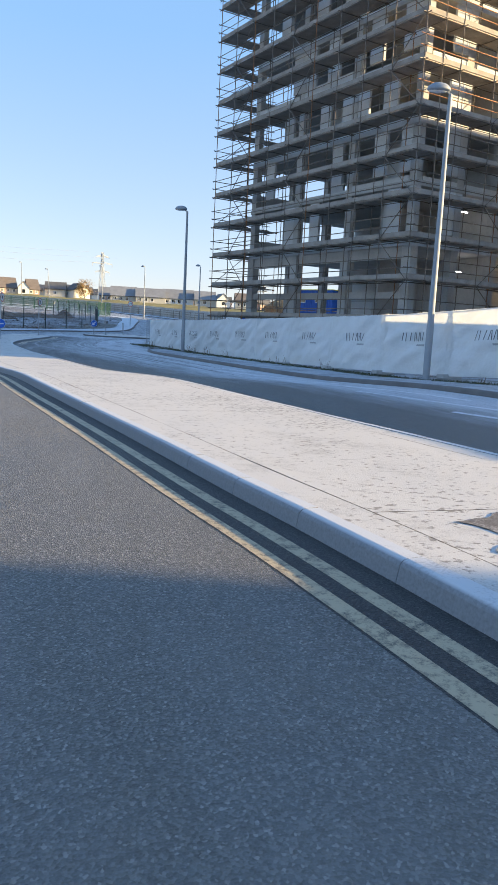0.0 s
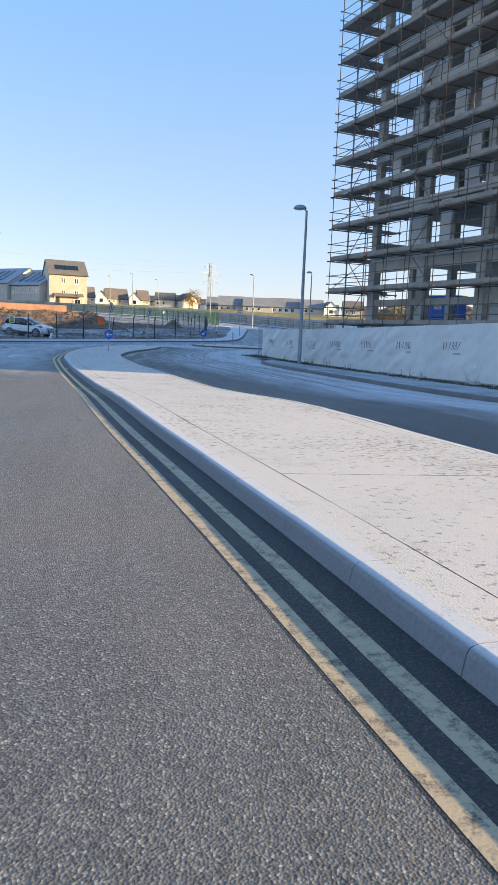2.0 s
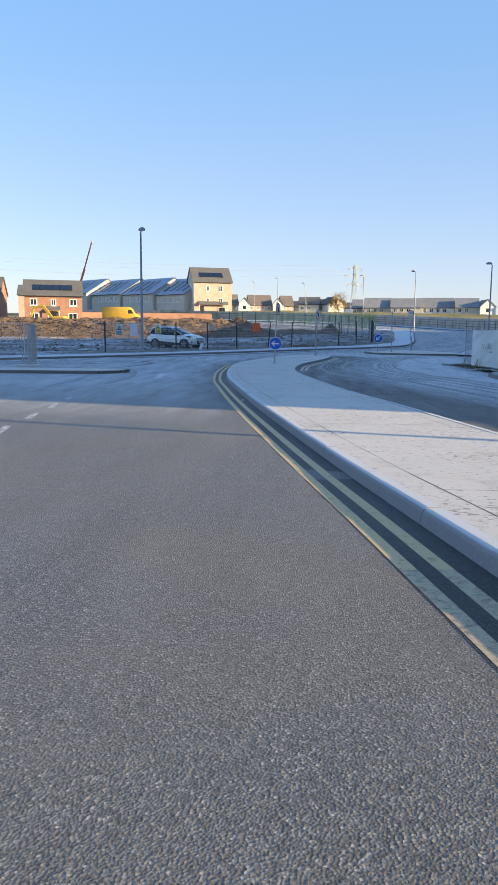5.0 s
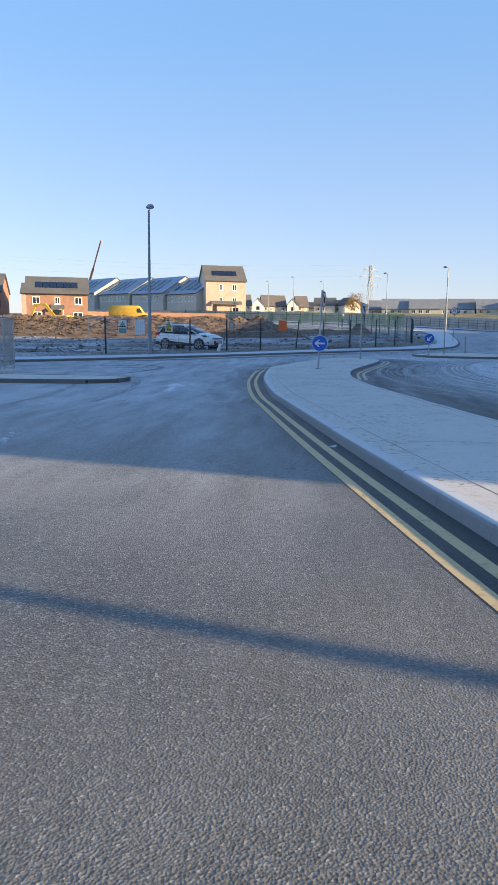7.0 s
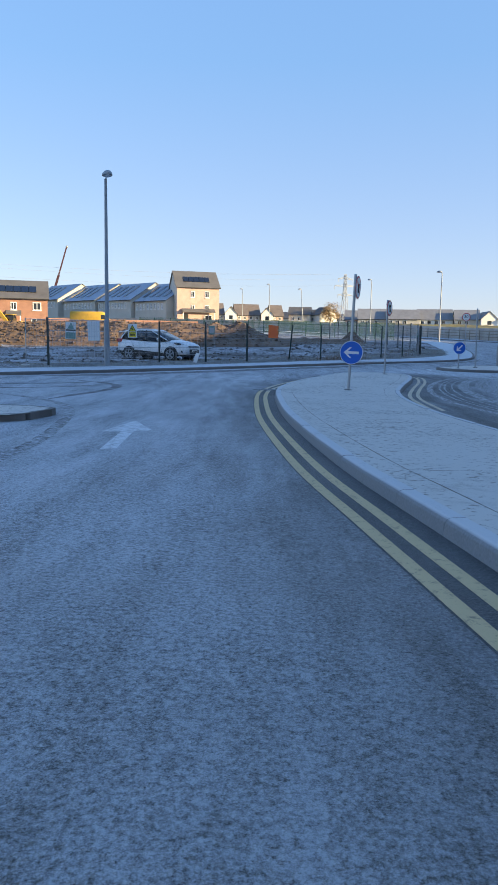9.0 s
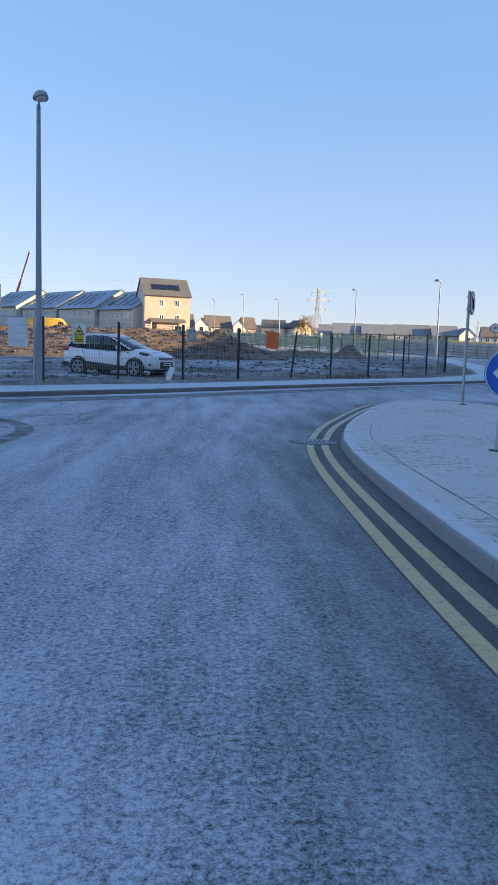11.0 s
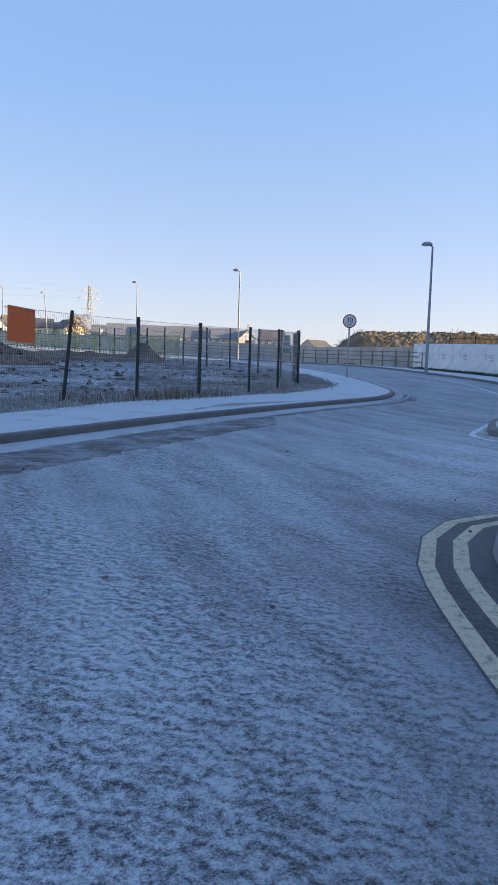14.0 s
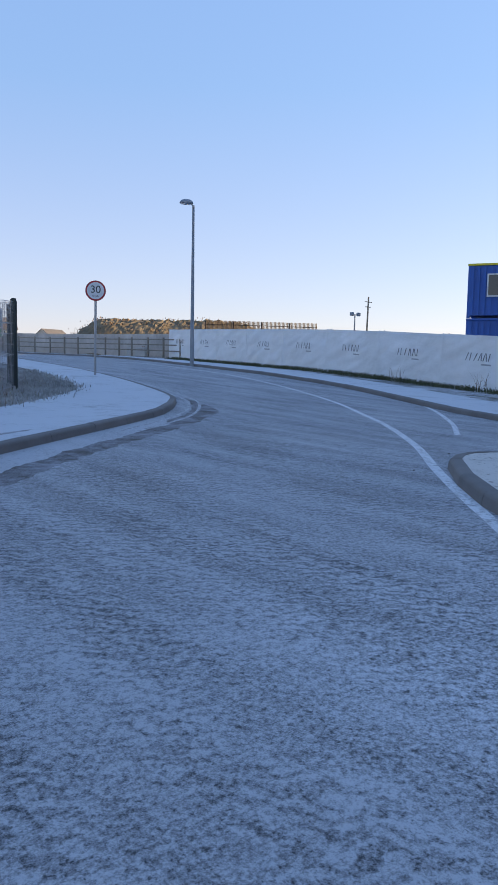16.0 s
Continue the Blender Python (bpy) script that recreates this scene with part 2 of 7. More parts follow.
KERB = frosted("kerb_concrete", (0.23, 0.23, 0.235), (0.56, 0.55, 0.545), amount=0.80, patch=1.2, fine=60.0, rough=0.8, bumps=0.10, grit=0.4)
FOOT = frosted("frosted_footway", (0.17, 0.165, 0.16), (0.52, 0.54, 0.56), amount=0.74, patch=1.1, fine=60.0, bumps=0.3)
FOOT_DARK = frosted("worn_frosted_footway", (0.13, 0.125, 0.115), (0.46, 0.48, 0.50), amount=0.52, patch=0.9, fine=45.0, bumps=0.3)
MEADOW = worn("far_grass", (0.17, 0.15, 0.06), 0.95, vary=0.4, scale=0.08, fine=2.0, bumps=0.3)
YELLOW = line_paint("worn_yellow_paint", (0.56, 0.415, 0.215), 0.37)
YELLOW_PALE = line_paint("faded_yellow_paint", (0.45, 0.36, 0.235), 0.42)
YELLOW_FROST = line_paint("frosted_yellow_paint", (0.55, 0.45, 0.31), 0.40)
WHITE_LINE = line_paint("worn_white_paint", (0.66, 0.67, 0.68), 0.42)
GALV = worn("galvanised_steel", (0.42, 0.44, 0.46), 0.42, 0.75, vary=0.15, scale=2.0, fine=30.0, bumps=0.05)
LAMP_GREY = worn("lamp_grey_paint", (0.31, 0.335, 0.36), 0.6, 0.15, vary=0.15, scale=1.5, fine=30.0, bumps=0.05)
TUBE = worn("weathered_scaffold_tube", (0.20, 0.165, 0.135), 0.55, 0.55, vary=0.5, scale=1.2, fine=12.0, bumps=0.1)
RUSTY = worn("rusty_scaffold_tube", (0.33, 0.15, 0.06), 0.7, 0.2, vary=0.4, scale=2.0, fine=14.0)
BOARD = worn("scaffold_board", (0.36, 0.31, 0.26), 0.85, vary=0.35, scale=1.5, fine=20.0, bumps=0.3)
CONCRETE = worn("cast_concrete", (0.52, 0.505, 0.48), 0.85, vary=0.28, scale=0.5, fine=10.0, bumps=0.25)
PANEL = worn("precast_wall_panel", (0.64, 0.64, 0.63), 0.8, vary=0.16, scale=0.4, fine=14.0, bumps=0.12)
DARK_STEEL = worn("dark_green_fence_steel", (0.03, 0.045, 0.045), 0.45, 0.3, vary=0.25, scale=3.0)
GREEN_STEEL = worn("green_palisade_steel", (0.05, 0.125, 0.075), 0.5, 0.2, vary=0.25, scale=2.0)
PYLON_GREY = worn("dull_pylon_steel", (0.36, 0.40, 0.46), 0.75, 0.0, vary=0.2)
BLACK = worn("black_plastic", (0.015, 0.015, 0.016), 0.5, vary=0.2)
RUBBER = worn("tyre_rubber", (0.02, 0.02, 0.021), 0.8, vary=0.2)
WHITE_PAINT = worn("white_car_paint", (0.88, 0.885, 0.89), 0.22, vary=0.05, scale=1.0, bumps=0.0, spec=0.6)
SIGN_BLUE = worn("sign_blue", (0.01, 0.12, 0.55), 0.4, vary=0.1)
SIGN_WHITE = worn("sign_white", (0.78, 0.78, 0.77), 0.45, vary=0.08)
SIGN_RED = worn("sign_red", (0.55, 0.03, 0.03), 0.45, vary=0.12)
SIGN_YELLOW = worn("sign_yellow", (0.80, 0.62, 0.03), 0.5, vary=0.12)
SIGN_GREEN = worn("sign_green", (0.02, 0.30, 0.12), 0.5, vary=0.12)
ORANGE = worn("orange_board_paint", (1.0, 0.17, 0.025), 0.6, vary=0.15, scale=1.0)
NOTICE_TEAL = worn("faded_notice", (0.20, 0.33, 0.30), 0.6, vary=0.25, scale=4.0)
SLATE = worn("grey_roof_tile", (0.13, 0.125, 0.12), 0.8, vary=0.25, scale=0.6, fine=6.0)
FROST_ROOF = frosted("frosted_roof_tile", (0.13, 0.13, 0.135), (0.45, 0.52, 0.62), amount=0.72, patch=0.5, fine=6.0, bumps=0.2)
BROWN_TILE = worn("brown_roof_tile", (0.19, 0.155, 0.13), 0.85, vary=0.25, scale=0.6, fine=6.0)
PALE_SLATE = worn("pale_roof_tile", (0.23, 0.235, 0.245), 0.8, vary=0.2, scale=0.6, fine=6.0)
BROWN_STEEL = worn("rust_brown_steel", (0.05, 0.036, 0.028), 0.7, 0.2, vary=0.3, scale=2.0)
SOLAR = worn("solar_glass", (0.01, 0.013, 0.025), 0.15, 0.0, vary=0.3, scale=1.0, spec=0.7)
BRICK_BUFF = worn("buff_brick", (0.545, 0.395, 0.33), 0.9, vary=0.18, scale=1.0, fine=8.0)
BRICK_RED = worn("red_brick", (0.36, 0.195, 0.135), 0.9, vary=0.25, scale=1.0, fine=8.0)
RENDER = worn("pale_render", (0.60, 0.57, 0.51), 0.9, vary=0.1, scale=0.7, fine=8.0)
RENDER_WHITE = worn("white_render", (0.80, 0.79, 0.76), 0.9, vary=0.06, scale=0.7, fine=8.0)
PLANT_YELLOW = worn("machine_yellow", (0.62, 0.37, 0.04), 0.5, vary=0.2)
CRANE_RED = worn("crane_red", (0.06, 0.022, 0.026), 0.5, vary=0.2)
CONTAINER = worn("blue_container_paint", (0.015, 0.11, 0.42), 0.5, vary=0.2, scale=1.0)
DARK_TIMBER = worn("weathered_rail_timber", (0.27, 0.23, 0.185), 0.9, vary=0.3, scale=2.0, fine=18.0)
TIMBER = worn("site_timber", (0.34, 0.27, 0.19), 0.85, vary=0.3, scale=2.0, fine=18.0)


def sheeting_mat():
    """Translucent white debris sheeting with creases."""
    m, nt, b = nodes_of("white_sheeting")
    pos = geo(nt)
    crease = noise_node(nt, 1.3, 6.0, 0.6)
    dirt = noise_node(nt, 0.7, 4.0, 0.65)
    put(nt, b, mixc(nt, ramp(nt, dirt, [(0.35, 0.0), (0.8, 1.0)]), (0.84, 0.85, 0.84), (0.70, 0.70, 0.67)), 0.55, 0, 0.4)
    t = nt.nodes.new("ShaderNodeBsdfTranslucent")
    t.inputs["Color"].default_value = (0.75, 0.76, 0.75, 1)
    mx = nt.nodes.new("ShaderNodeMixShader")
    mx.inputs[0].default_value = 0.30
    nt.links.new(b.outputs[0], mx.inputs[1])
    nt.links.new(t.outputs[0], mx.inputs[2])
    nt.links.new(mx.outputs[0], nt.nodes["Material Output"].inputs["Surface"])
    bump(nt, b, crease, 0.9, 0.12)
    return m


SHEETING = sheeting_mat()
LOGO_PALE = worn("pale_grey_print", (0.42, 0.43, 0.43), 0.6, vary=0.2)
LOGO = worn("faded_grey_print", (0.16, 0.165, 0.17), 0.6, vary=0.2)


def glass_mat(name, tint):
    m, nt, b = nodes_of(name)
    put(nt, b, tint, 0.06, 0, 0.8)
    return m


DARK_GLASS = glass_mat("dark_glazing", (0.012, 0.016, 0.022))


# ---------------------------------------------------------------- building helpers
def part(name, bm, material, parent=None, label=""):
    me = bpy.data.meshes.new(name)
    bm.normal_update()
    bm.to_mesh(me)
    bm.free()
    mats = material if isinstance(material, (list, tuple)) else [material]
    for mt in mats:
        me.materials.append(mt)
    ob = new(name, me)
    if parent is not None:
        ob.parent = parent
    if label:
        ob["label"] = label
    return ob


def thing(name, m, label, category, group="", kind=""):
    e = new(name)
    e.matrix_world = m
    return tagged(e, label, category, group, kind)


def clone(ob, m, parent):
    """A further piece on the same mesh."""
    o = bpy.data.objects.new(ob.name.split(".")[0], ob.data)
    scene.collection.objects.link(o)
    o.parent = parent
    o.matrix_basis = m
    return o


def box(bm, x0, x1, y0, y1, z0, z1, bevel=0.0, mat=0):
    m = Matrix.Translation(((x0 + x1) / 2, (y0 + y1) / 2, (z0 + z1) / 2)) @ Matrix.Diagonal((abs(x1 - x0), abs(y1 - y0), abs(z1 - z0), 1))
    g = bmesh.ops.create_cube(bm, size=1, matrix=m)
    faces = {f for v in g["verts"] for f in v.link_faces}
    for f in faces:
        f.material_index = mat
    if bevel:
        edges = list({e for v in g["verts"] for e in v.link_edges})
        bmesh.ops.bevel(bm, geom=edges, offset=bevel, segments=1, affect="EDGES")
    return g


def tube(bm, a, b, r0, r1=None, seg=8, caps=True):
    a, b = Vector(a), Vector(b)
    d = b - a
    rot = d.to_track_quat("Z", "Y").to_matrix().to_4x4()
    m = Matrix.Translation((a + b) / 2) @ rot
    bmesh.ops.create_cone(bm, cap_ends=caps, segments=seg, radius1=r0, radius2=r0 if r1 is None else r1, depth=d.length, matrix=m)


def bar(bm, a, b, w, h):
    """A square bar from a to b."""
    a, b = Vector(a), Vector(b)
    d = b - a
    rot = d.to_track_quat("Y", "Z").to_matrix().to_4x4()
    bmesh.ops.create_cube(bm, size=1, matrix=Matrix.Translation((a + b) / 2) @ rot @ Matrix.Diagonal((w, d.length, h, 1)))


def prism(bm, poly, z0, z1, mat=0):
    """Extrude an outline in the x-y plane."""
    lo = [bm.verts.new((x, y, z0)) for x, y in poly]
    hi = [bm.verts.new((x, y, z1)) for x, y in poly]
    n = len(poly)
    fs = [bm.faces.new(hi), bm.faces.new(lo[::-1])] + [bm.faces.new((lo[i], lo[(i + 1) % n], hi[(i + 1) % n], hi[i])) for i in range(n)]
    for f in fs:
        f.material_index = mat


def smooth_line(pts, step=0.6):
    """A Catmull-Rom line through the points, at even steps."""
    p = [Vector(q) for q in pts]
    p = [2 * p[0] - p[1]] + p + [2 * p[-1] - p[-2]]
    out = []
    for i in range(1, len(p) - 2):
        n = max(2, int((p[i + 1] - p[i]).length / step))
        for k in range(n):
            t = k / n
            out.append(0.5 * (2 * p[i] + (p[i + 1] - p[i - 1]) * t + (2 * p[i - 1] - 5 * p[i] + 4 * p[i + 1] - p[i + 2]) * t * t
                              + (3 * p[i] - p[i - 1] - 3 * p[i + 1] + p[i + 2]) * t**3))
    out.append(p[-2])
    return out


def shifted(line, off):
    """The line moved to its left by off metres."""
    out = []
    for i, q in enumerate(line):
        d = (line[min(i + 1, len(line) - 1)] - line[max(i - 1, 0)]).normalized()
        out.append(q + Vector((-d.y, d.x)) * off)
    return out


def ribbon(line, a, b, zoff):
    """A strip between two offsets of a line, lying on the terrain."""
    bm = bmesh.new()
    la, lb = shifted(line, a), shifted(line, b)
    va = [bm.verts.new((q.x, q.y, G(q.x, q.y) + zoff)) for q in la]
    vb = [bm.verts.new((q.x, q.y, G(q.x, q.y) + zoff)) for q in lb]
    for i in range(len(line) - 1):
        f = bm.faces.new((va[i], va[i + 1], vb[i + 1], vb[i]))
        f.normal_update()
        if f.normal.z < 0:
            f.normal_flip()
    return bm


def sheet(poly, zoff, step=2.0, hump=None, skirt=0.0):
    """A surface with the given outline that follows the terrain."""
    from mathutils.geometry import delaunay_2d_cdt
    pts = [Vector(p) for p in poly]
    n = len(pts)
    xs, ys = [p.x for p in pts], [p.y for p in pts]
    x = min(xs)
    inner = []
    while x < max(xs):
        y = min(ys)
        while y < max(ys):
            q = Vector((x + random.uniform(-0.2, 0.2) * step, y + random.uniform(-0.2, 0.2) * step))
            inside = False
            j = n - 1
            for i in range(n):
                if (ys[i] > q.y) != (ys[j] > q.y) and q.x < (xs[j] - xs[i]) * (q.y - ys[i]) / (ys[j] - ys[i]) + xs[i]:
                    inside = not inside
                j = i
            if inside:
                inner.append(q)
            y += step
        x += step
    vs, _, fs, _, _, _ = delaunay_2d_cdt(pts + inner, [], [list(range(n))], 1, 1e-4)
    bm = bmesh.new()
    bv = [bm.verts.new((v.x, v.y, G(v.x, v.y) + zoff + (hump(v.x, v.y) if hump else 0))) for v in vs]
    for f in fs:
        try:
            g = bm.faces.new([bv[i] for i in f])
        except ValueError:
            continue
        g.normal_update()
        if g.normal.z < 0:
            g.normal_flip()
    if skirt:
        rim = [e for e in bm.edges if e.is_boundary]
        r = bmesh.ops.extrude_edge_only(bm, edges=rim)
        for v in (g for g in r["geom"] if isinstance(g, bmesh.types.BMVert)):
            v.co.z -= skirt
        bmesh.ops.recalc_face_normals(bm, faces=bm.faces)
    return bm


def structure(ob, label, category):
    return tagged(ob, label, category, kind="structure")


# ---------------------------------------------------------------- ground, roads, kerbs
def build_ground():
    """One sheet to the horizon, finer near the junction."""
    xs = [-3500, -1800, -900, -500, -300, -200] + list(range(-140, 141, 10)) + [200, 300, 500, 900, 1800, 3500]
    ys = [-900, -400, -200, -100, -60] + list(range(-40, 200, 6)) + [210, 230, 260, 300, 360, 450, 600, 900, 1500, 2500, 3800]
    bm = bmesh.new()
    grid = [[bm.verts.new((x, y, G(x, y) - 0.12 + 0.05 * noise.noise(Vector((x * 0.05, y * 0.05, 0))))) for y in ys] for x in xs]
    for i in range(len(xs) - 1):
        for j in range(len(ys) - 1):
            f = bm.faces.new((grid[i][j], grid[i + 1][j], grid[i + 1][j + 1], grid[i][j + 1]))
            f.material_index = 1 if ys[j] > 175 or abs(xs[i]) > 135 else 0
    structure(part("ground", bm, [GRASS_SOIL, MEADOW]), "rough grassland and bare ground with frost", "ground")


GRASS_IRON = frosted("frosted_iron", (0.07, 0.07, 0.072), (0.36, 0.38, 0.40), amount=0.36, patch=3.0)
build_ground()

# far kerb line of the junction, from the west entrance round to the north arm
FAR_KERB = [(-14.5, 51.5), (-9.0, 56.2), (-6.1, 59.0), (-3.8, 61.4), (-0.7, 65.1), (1.7, 67.8), (3.5, 69.7), (5.2, 71.3), (7.0, 73.0), (8.8, 74.5), (10.3, 75.7), (11.8, 76.95), (13.1, 78.5), (14.0, 80.1), (15.1, 84.0), (15.9, 88.5), (17.0, 95.0), (18.6, 105.0), (19.2, 118.0), (15.5, 135.0), (4.0, 150.0), (-20.0, 163.0)]
FAR_BACK = [(-14.5, 55.3), (-9.5, 59.6), (-6.9, 62.0), (-4.3, 64.4), (-2.2, 66.9), (0.4, 70.0), (2.6, 72.9), (4.3, 74.3), (7.1, 76.55), (9.0, 77.85), (11.0, 79.9), (12.3, 81.6), (13.0, 84.0), (13.6, 87.5), (14.8, 95.0), (16.2, 105.0), (16.8, 117.0), (13.4, 133.5), (2.5, 148.0), (-21.0, 161.0)]
EAST_KERB = [(14.0, 62.5), (16.2, 69.5), (18.2, 74.0), (20.8, 78.6), (22.6, 82.6), (23.6, 87.2), (25.2, 95.0), (28.2, 107.5), (29.0, 120.0), (24.0, 141.0), (9.0, 158.0), (-17.0, 172.0)]
HOARD_A, HOARD_B = Vector((11.7, 50.4)), Vector((18.2, 0.5))
WEST_KERB = [(15.2, -14.0), (14.4, 2.0), (13.4, 10.0), (12.5, 17.0), (11.7, 24.0), (10.9, 31.0), (10.3, 36.5), (10.2, 40.0), (10.7, 42.6), (12.1, 44.6)]


road_line = [Vector(p) for p in [(-2.6, -16.0), (-3.4, 2.0), (-4.6, 16.0), (-6.4, 30.0), (-9.0, 38.0), (-24.0, 40.0), (-24.0, 47.0)]]
road_line += smooth_line(FAR_KERB, 1.5) + smooth_line(EAST_KERB, 1.5)[::-1] + [Vector(p) for p in [(40.0, 60.0), (40.0, 52.0), (14.0, 47.5)]]
road_line += smooth_line(WEST_KERB, 1.5)[::-1]
road_ob = structure(part("road", sheet(road_line, 0.0, 0.8), ASPHALT), "dark asphalt road, damp, frosted over at the junction", "road")


# --- kerb units
def kerb_unit_mesh(mat):
    bm = bmesh.new()
    prof = [(-0.03, -0.15), (-0.03, 0.0), (-0.014, 0.085), (-0.004, 0.104), (0.014, 0.116), (0.036, 0.121), (0.125, 0.122), (0.125, -0.15)]
    ends = []
    for x in (-0.497, 0.497):
        ends.append([bm.verts.new((x, y, z)) for y, z in prof])
    n = len(prof)
    for i in range(n):
        bm.faces.new((ends[0][i], ends[0][(i + 1) % n], ends[1][(i + 1) % n], ends[1][i])).smooth = 2 <= i <= 4
    for x, flip in ((-0.497, True), (0.497, False)):
        cap = [bm.verts.new((x, y, z)) for y, z in prof]
        bm.faces.new(cap[::-1] if flip else cap)
    bmesh.ops.recalc_face_normals(bm, faces=bm.faces)
    me = bpy.data.meshes.new("kerbstone")
    bm.to_mesh(me)
    bm.free()
    me.materials.append(mat)
    return me


KERB_MESH, KERB_MESH_DARK = kerb_unit_mesh(KERB), kerb_unit_mesh(KERB_DARK)


def lay_kerb(name, line, label, length=0.915, closed=False, sink=0.0, mesh=None):
    """Kerbstones end to end; the road lies on the right of the line."""
    par = structure(new(name), label, "kerb")
    pts = list(line) + ([line[0]] if closed else [])
    acc, start, k = 0.0, pts[0], 0
    for i in range(1, len(pts)):
        acc += (pts[i] - pts[i - 1]).length
        turn = 0.0
        if 1 < i < len(pts) - 1:
            turn = (pts[i + 1] - pts[i]).angle(pts[i] - pts[i - 1], 0.0)
        if acc >= (length if turn < 0.06 else 0.3) or i == len(pts) - 1:
            a, b = start, pts[i]
            d = b - a
            if d.length > 0.05:
                o = bpy.data.objects.new("kerbstone", mesh or KERB_MESH)
                scene.collection.objects.link(o)
                o.parent = par
                za, zb = G(*a), G(*b)
                x = Vector((d.x, d.y, zb - za))
                yv = Vector((-d.y, d.x, 0)).normalized()
                zv = x.normalized().cross(yv)
                m = Matrix((x, yv, zv)).transposed().to_4x4()
                rng = random.uniform(-0.004, 0.004)
                m.translation = Vector(((a.x + b.x) / 2, (a.y + b.y) / 2, (za + zb) / 2 - sink + rng))
                o.matrix_basis = m
                k += 1
            start, acc = b, 0.0
    return par


# --- main island
ISLAND_L = [(8.19, -16.0), (6.56, -6.0), (5.69, 1.0), (5.26, 3.7), (4.9, 6.0), (4.53, 8.2), (3.77, 12.8), (3.11, 18.2), (2.52, 22.2), (1.64, 28.0), (1.11, 31.8), (0.73, 34.7), (0.43, 37.0), (0.18, 40.0), (0.01, 42.8), (-0.05, 45.4), (-0.05, 48.2), (0.06, 50.2), (0.27, 51.5), (0.6, 53.0), (1.13, 54.8), (1.83, 57.0), (2.62, 59.0), (3.37, 59.9)]
ISLAND_R = [(4.3, 60.1), (5.1, 59.4), (5.3, 58.0), (4.8, 55.4), (3.9, 52.0), (3.15, 48.6), (2.85, 44.8), (2.95, 41.0), (3.4, 36.4), (3.95, 31.5), (4.6, 27.5), (5.6, 20.4), (6.8, 12.6), (7.55, 8.2), (8.15, 5.0), (9.3, -1.5), (11.4, -16.0)]
isl = smooth_line(ISLAND_L + ISLAND_R, 0.3)
# frost is driven off in a band beside the island
road_me = road_ob.data
attr = road_me.attributes.new("bare", "FLOAT", "POINT")
co = np.empty(len(road_me.vertices) * 3)
road_me.vertices.foreach_get("co", co)
co = co.reshape(-1, 3)[:, :2]


def gap_to(pts):
    d = np.full(len(co), 99.0)
    p = np.array(pts)
    for a, b in zip(p, p[1:]):
        u = np.clip(((co - a) @ (b - a)) / ((b - a) @ (b - a)), 0, 1)
        d = np.minimum(d, np.linalg.norm(co - a - u[:, None] * (b - a), axis=1))
    return d


left_gap, right_gap = gap_to(ISLAND_L), gap_to(ISLAND_R[1:])
bare_l = np.clip((1.45 - left_gap) / 0.8, 0, 1) * np.clip((co[:, 1] - 22) / 6, 0, 1)
bare_r = np.clip((2.9 - right_gap) / 1.0, 0, 1) * (left_gap > right_gap) * np.clip((co[:, 1] - 18) / 10, 0, 1)
thick_r = -0.6 * np.clip((right_gap - 2.9) / 1.0, 0, 1) * np.clip((9.0 - right_gap) / 2.0, 0, 1) * (left_gap > right_gap) * np.clip((co[:, 1] - 34) / 8, 0, 1)
attr.data.foreach_set("value", np.where(bare_r > 0, bare_r, np.where(thick_r < 0, thick_r, bare_l * 0.85)).astype(np.float32))
lay_kerb("island_kerb", isl[::-1], "frosted concrete kerb round the traffic island")
for a, b in ((-0.127, -0.407),):
    bm = bmesh.new()
    ra, rb = shifted(isl, a), shifted(isl, b)
    for i in range(len(isl) - 1):
        q = [ra[i], ra[i + 1], rb[i + 1], rb[i]]
        f = bm.faces.new([bm.verts.new((p.x, p.y, G(p.x, p.y) + 0.118)) for p in q])
        f.normal_update()
        if f.normal.z < 0:
            f.normal_flip()
    bmesh.ops.remove_doubles(bm, verts=bm.verts, dist=0.002)
    structure(part("island_edging", bm, PAVE), "frosted concrete edging strip beside the kerb", "paving")
structure(part("island_bed", sheet(shifted(isl, -0.12)[::2], 0.085, 1.5), SOIL), "dark bedding in the joints of the paving", "paving")
# paving bays, cut across every few metres
inner = shifted(isl, -0.414)
tip = max(range(len(inner)), key=lambda i: inner[i].y)
lefts, rights = inner[:tip + 1], inner[tip:][::-1]


def edge_x(line, y):
    for a, b in zip(line, line[1:]):
        if (a.y - y) * (b.y - y) <= 0 and abs(a.y - b.y) > 1e-6:
            return a.x + (b.x - a.x) * (y - a.y) / (b.y - a.y)
    return None


paving = structure(new("island_paving"), "pale frosted concrete paving of the traffic island", "paving")
cuts = [-15.5, -9.0, -3.0, 2.4, 7.6, 12.9, 18.2, 23.5, 28.9, 32.6, 36.4, 41.0, 46.0, 51.0, 55.4, 59.2]
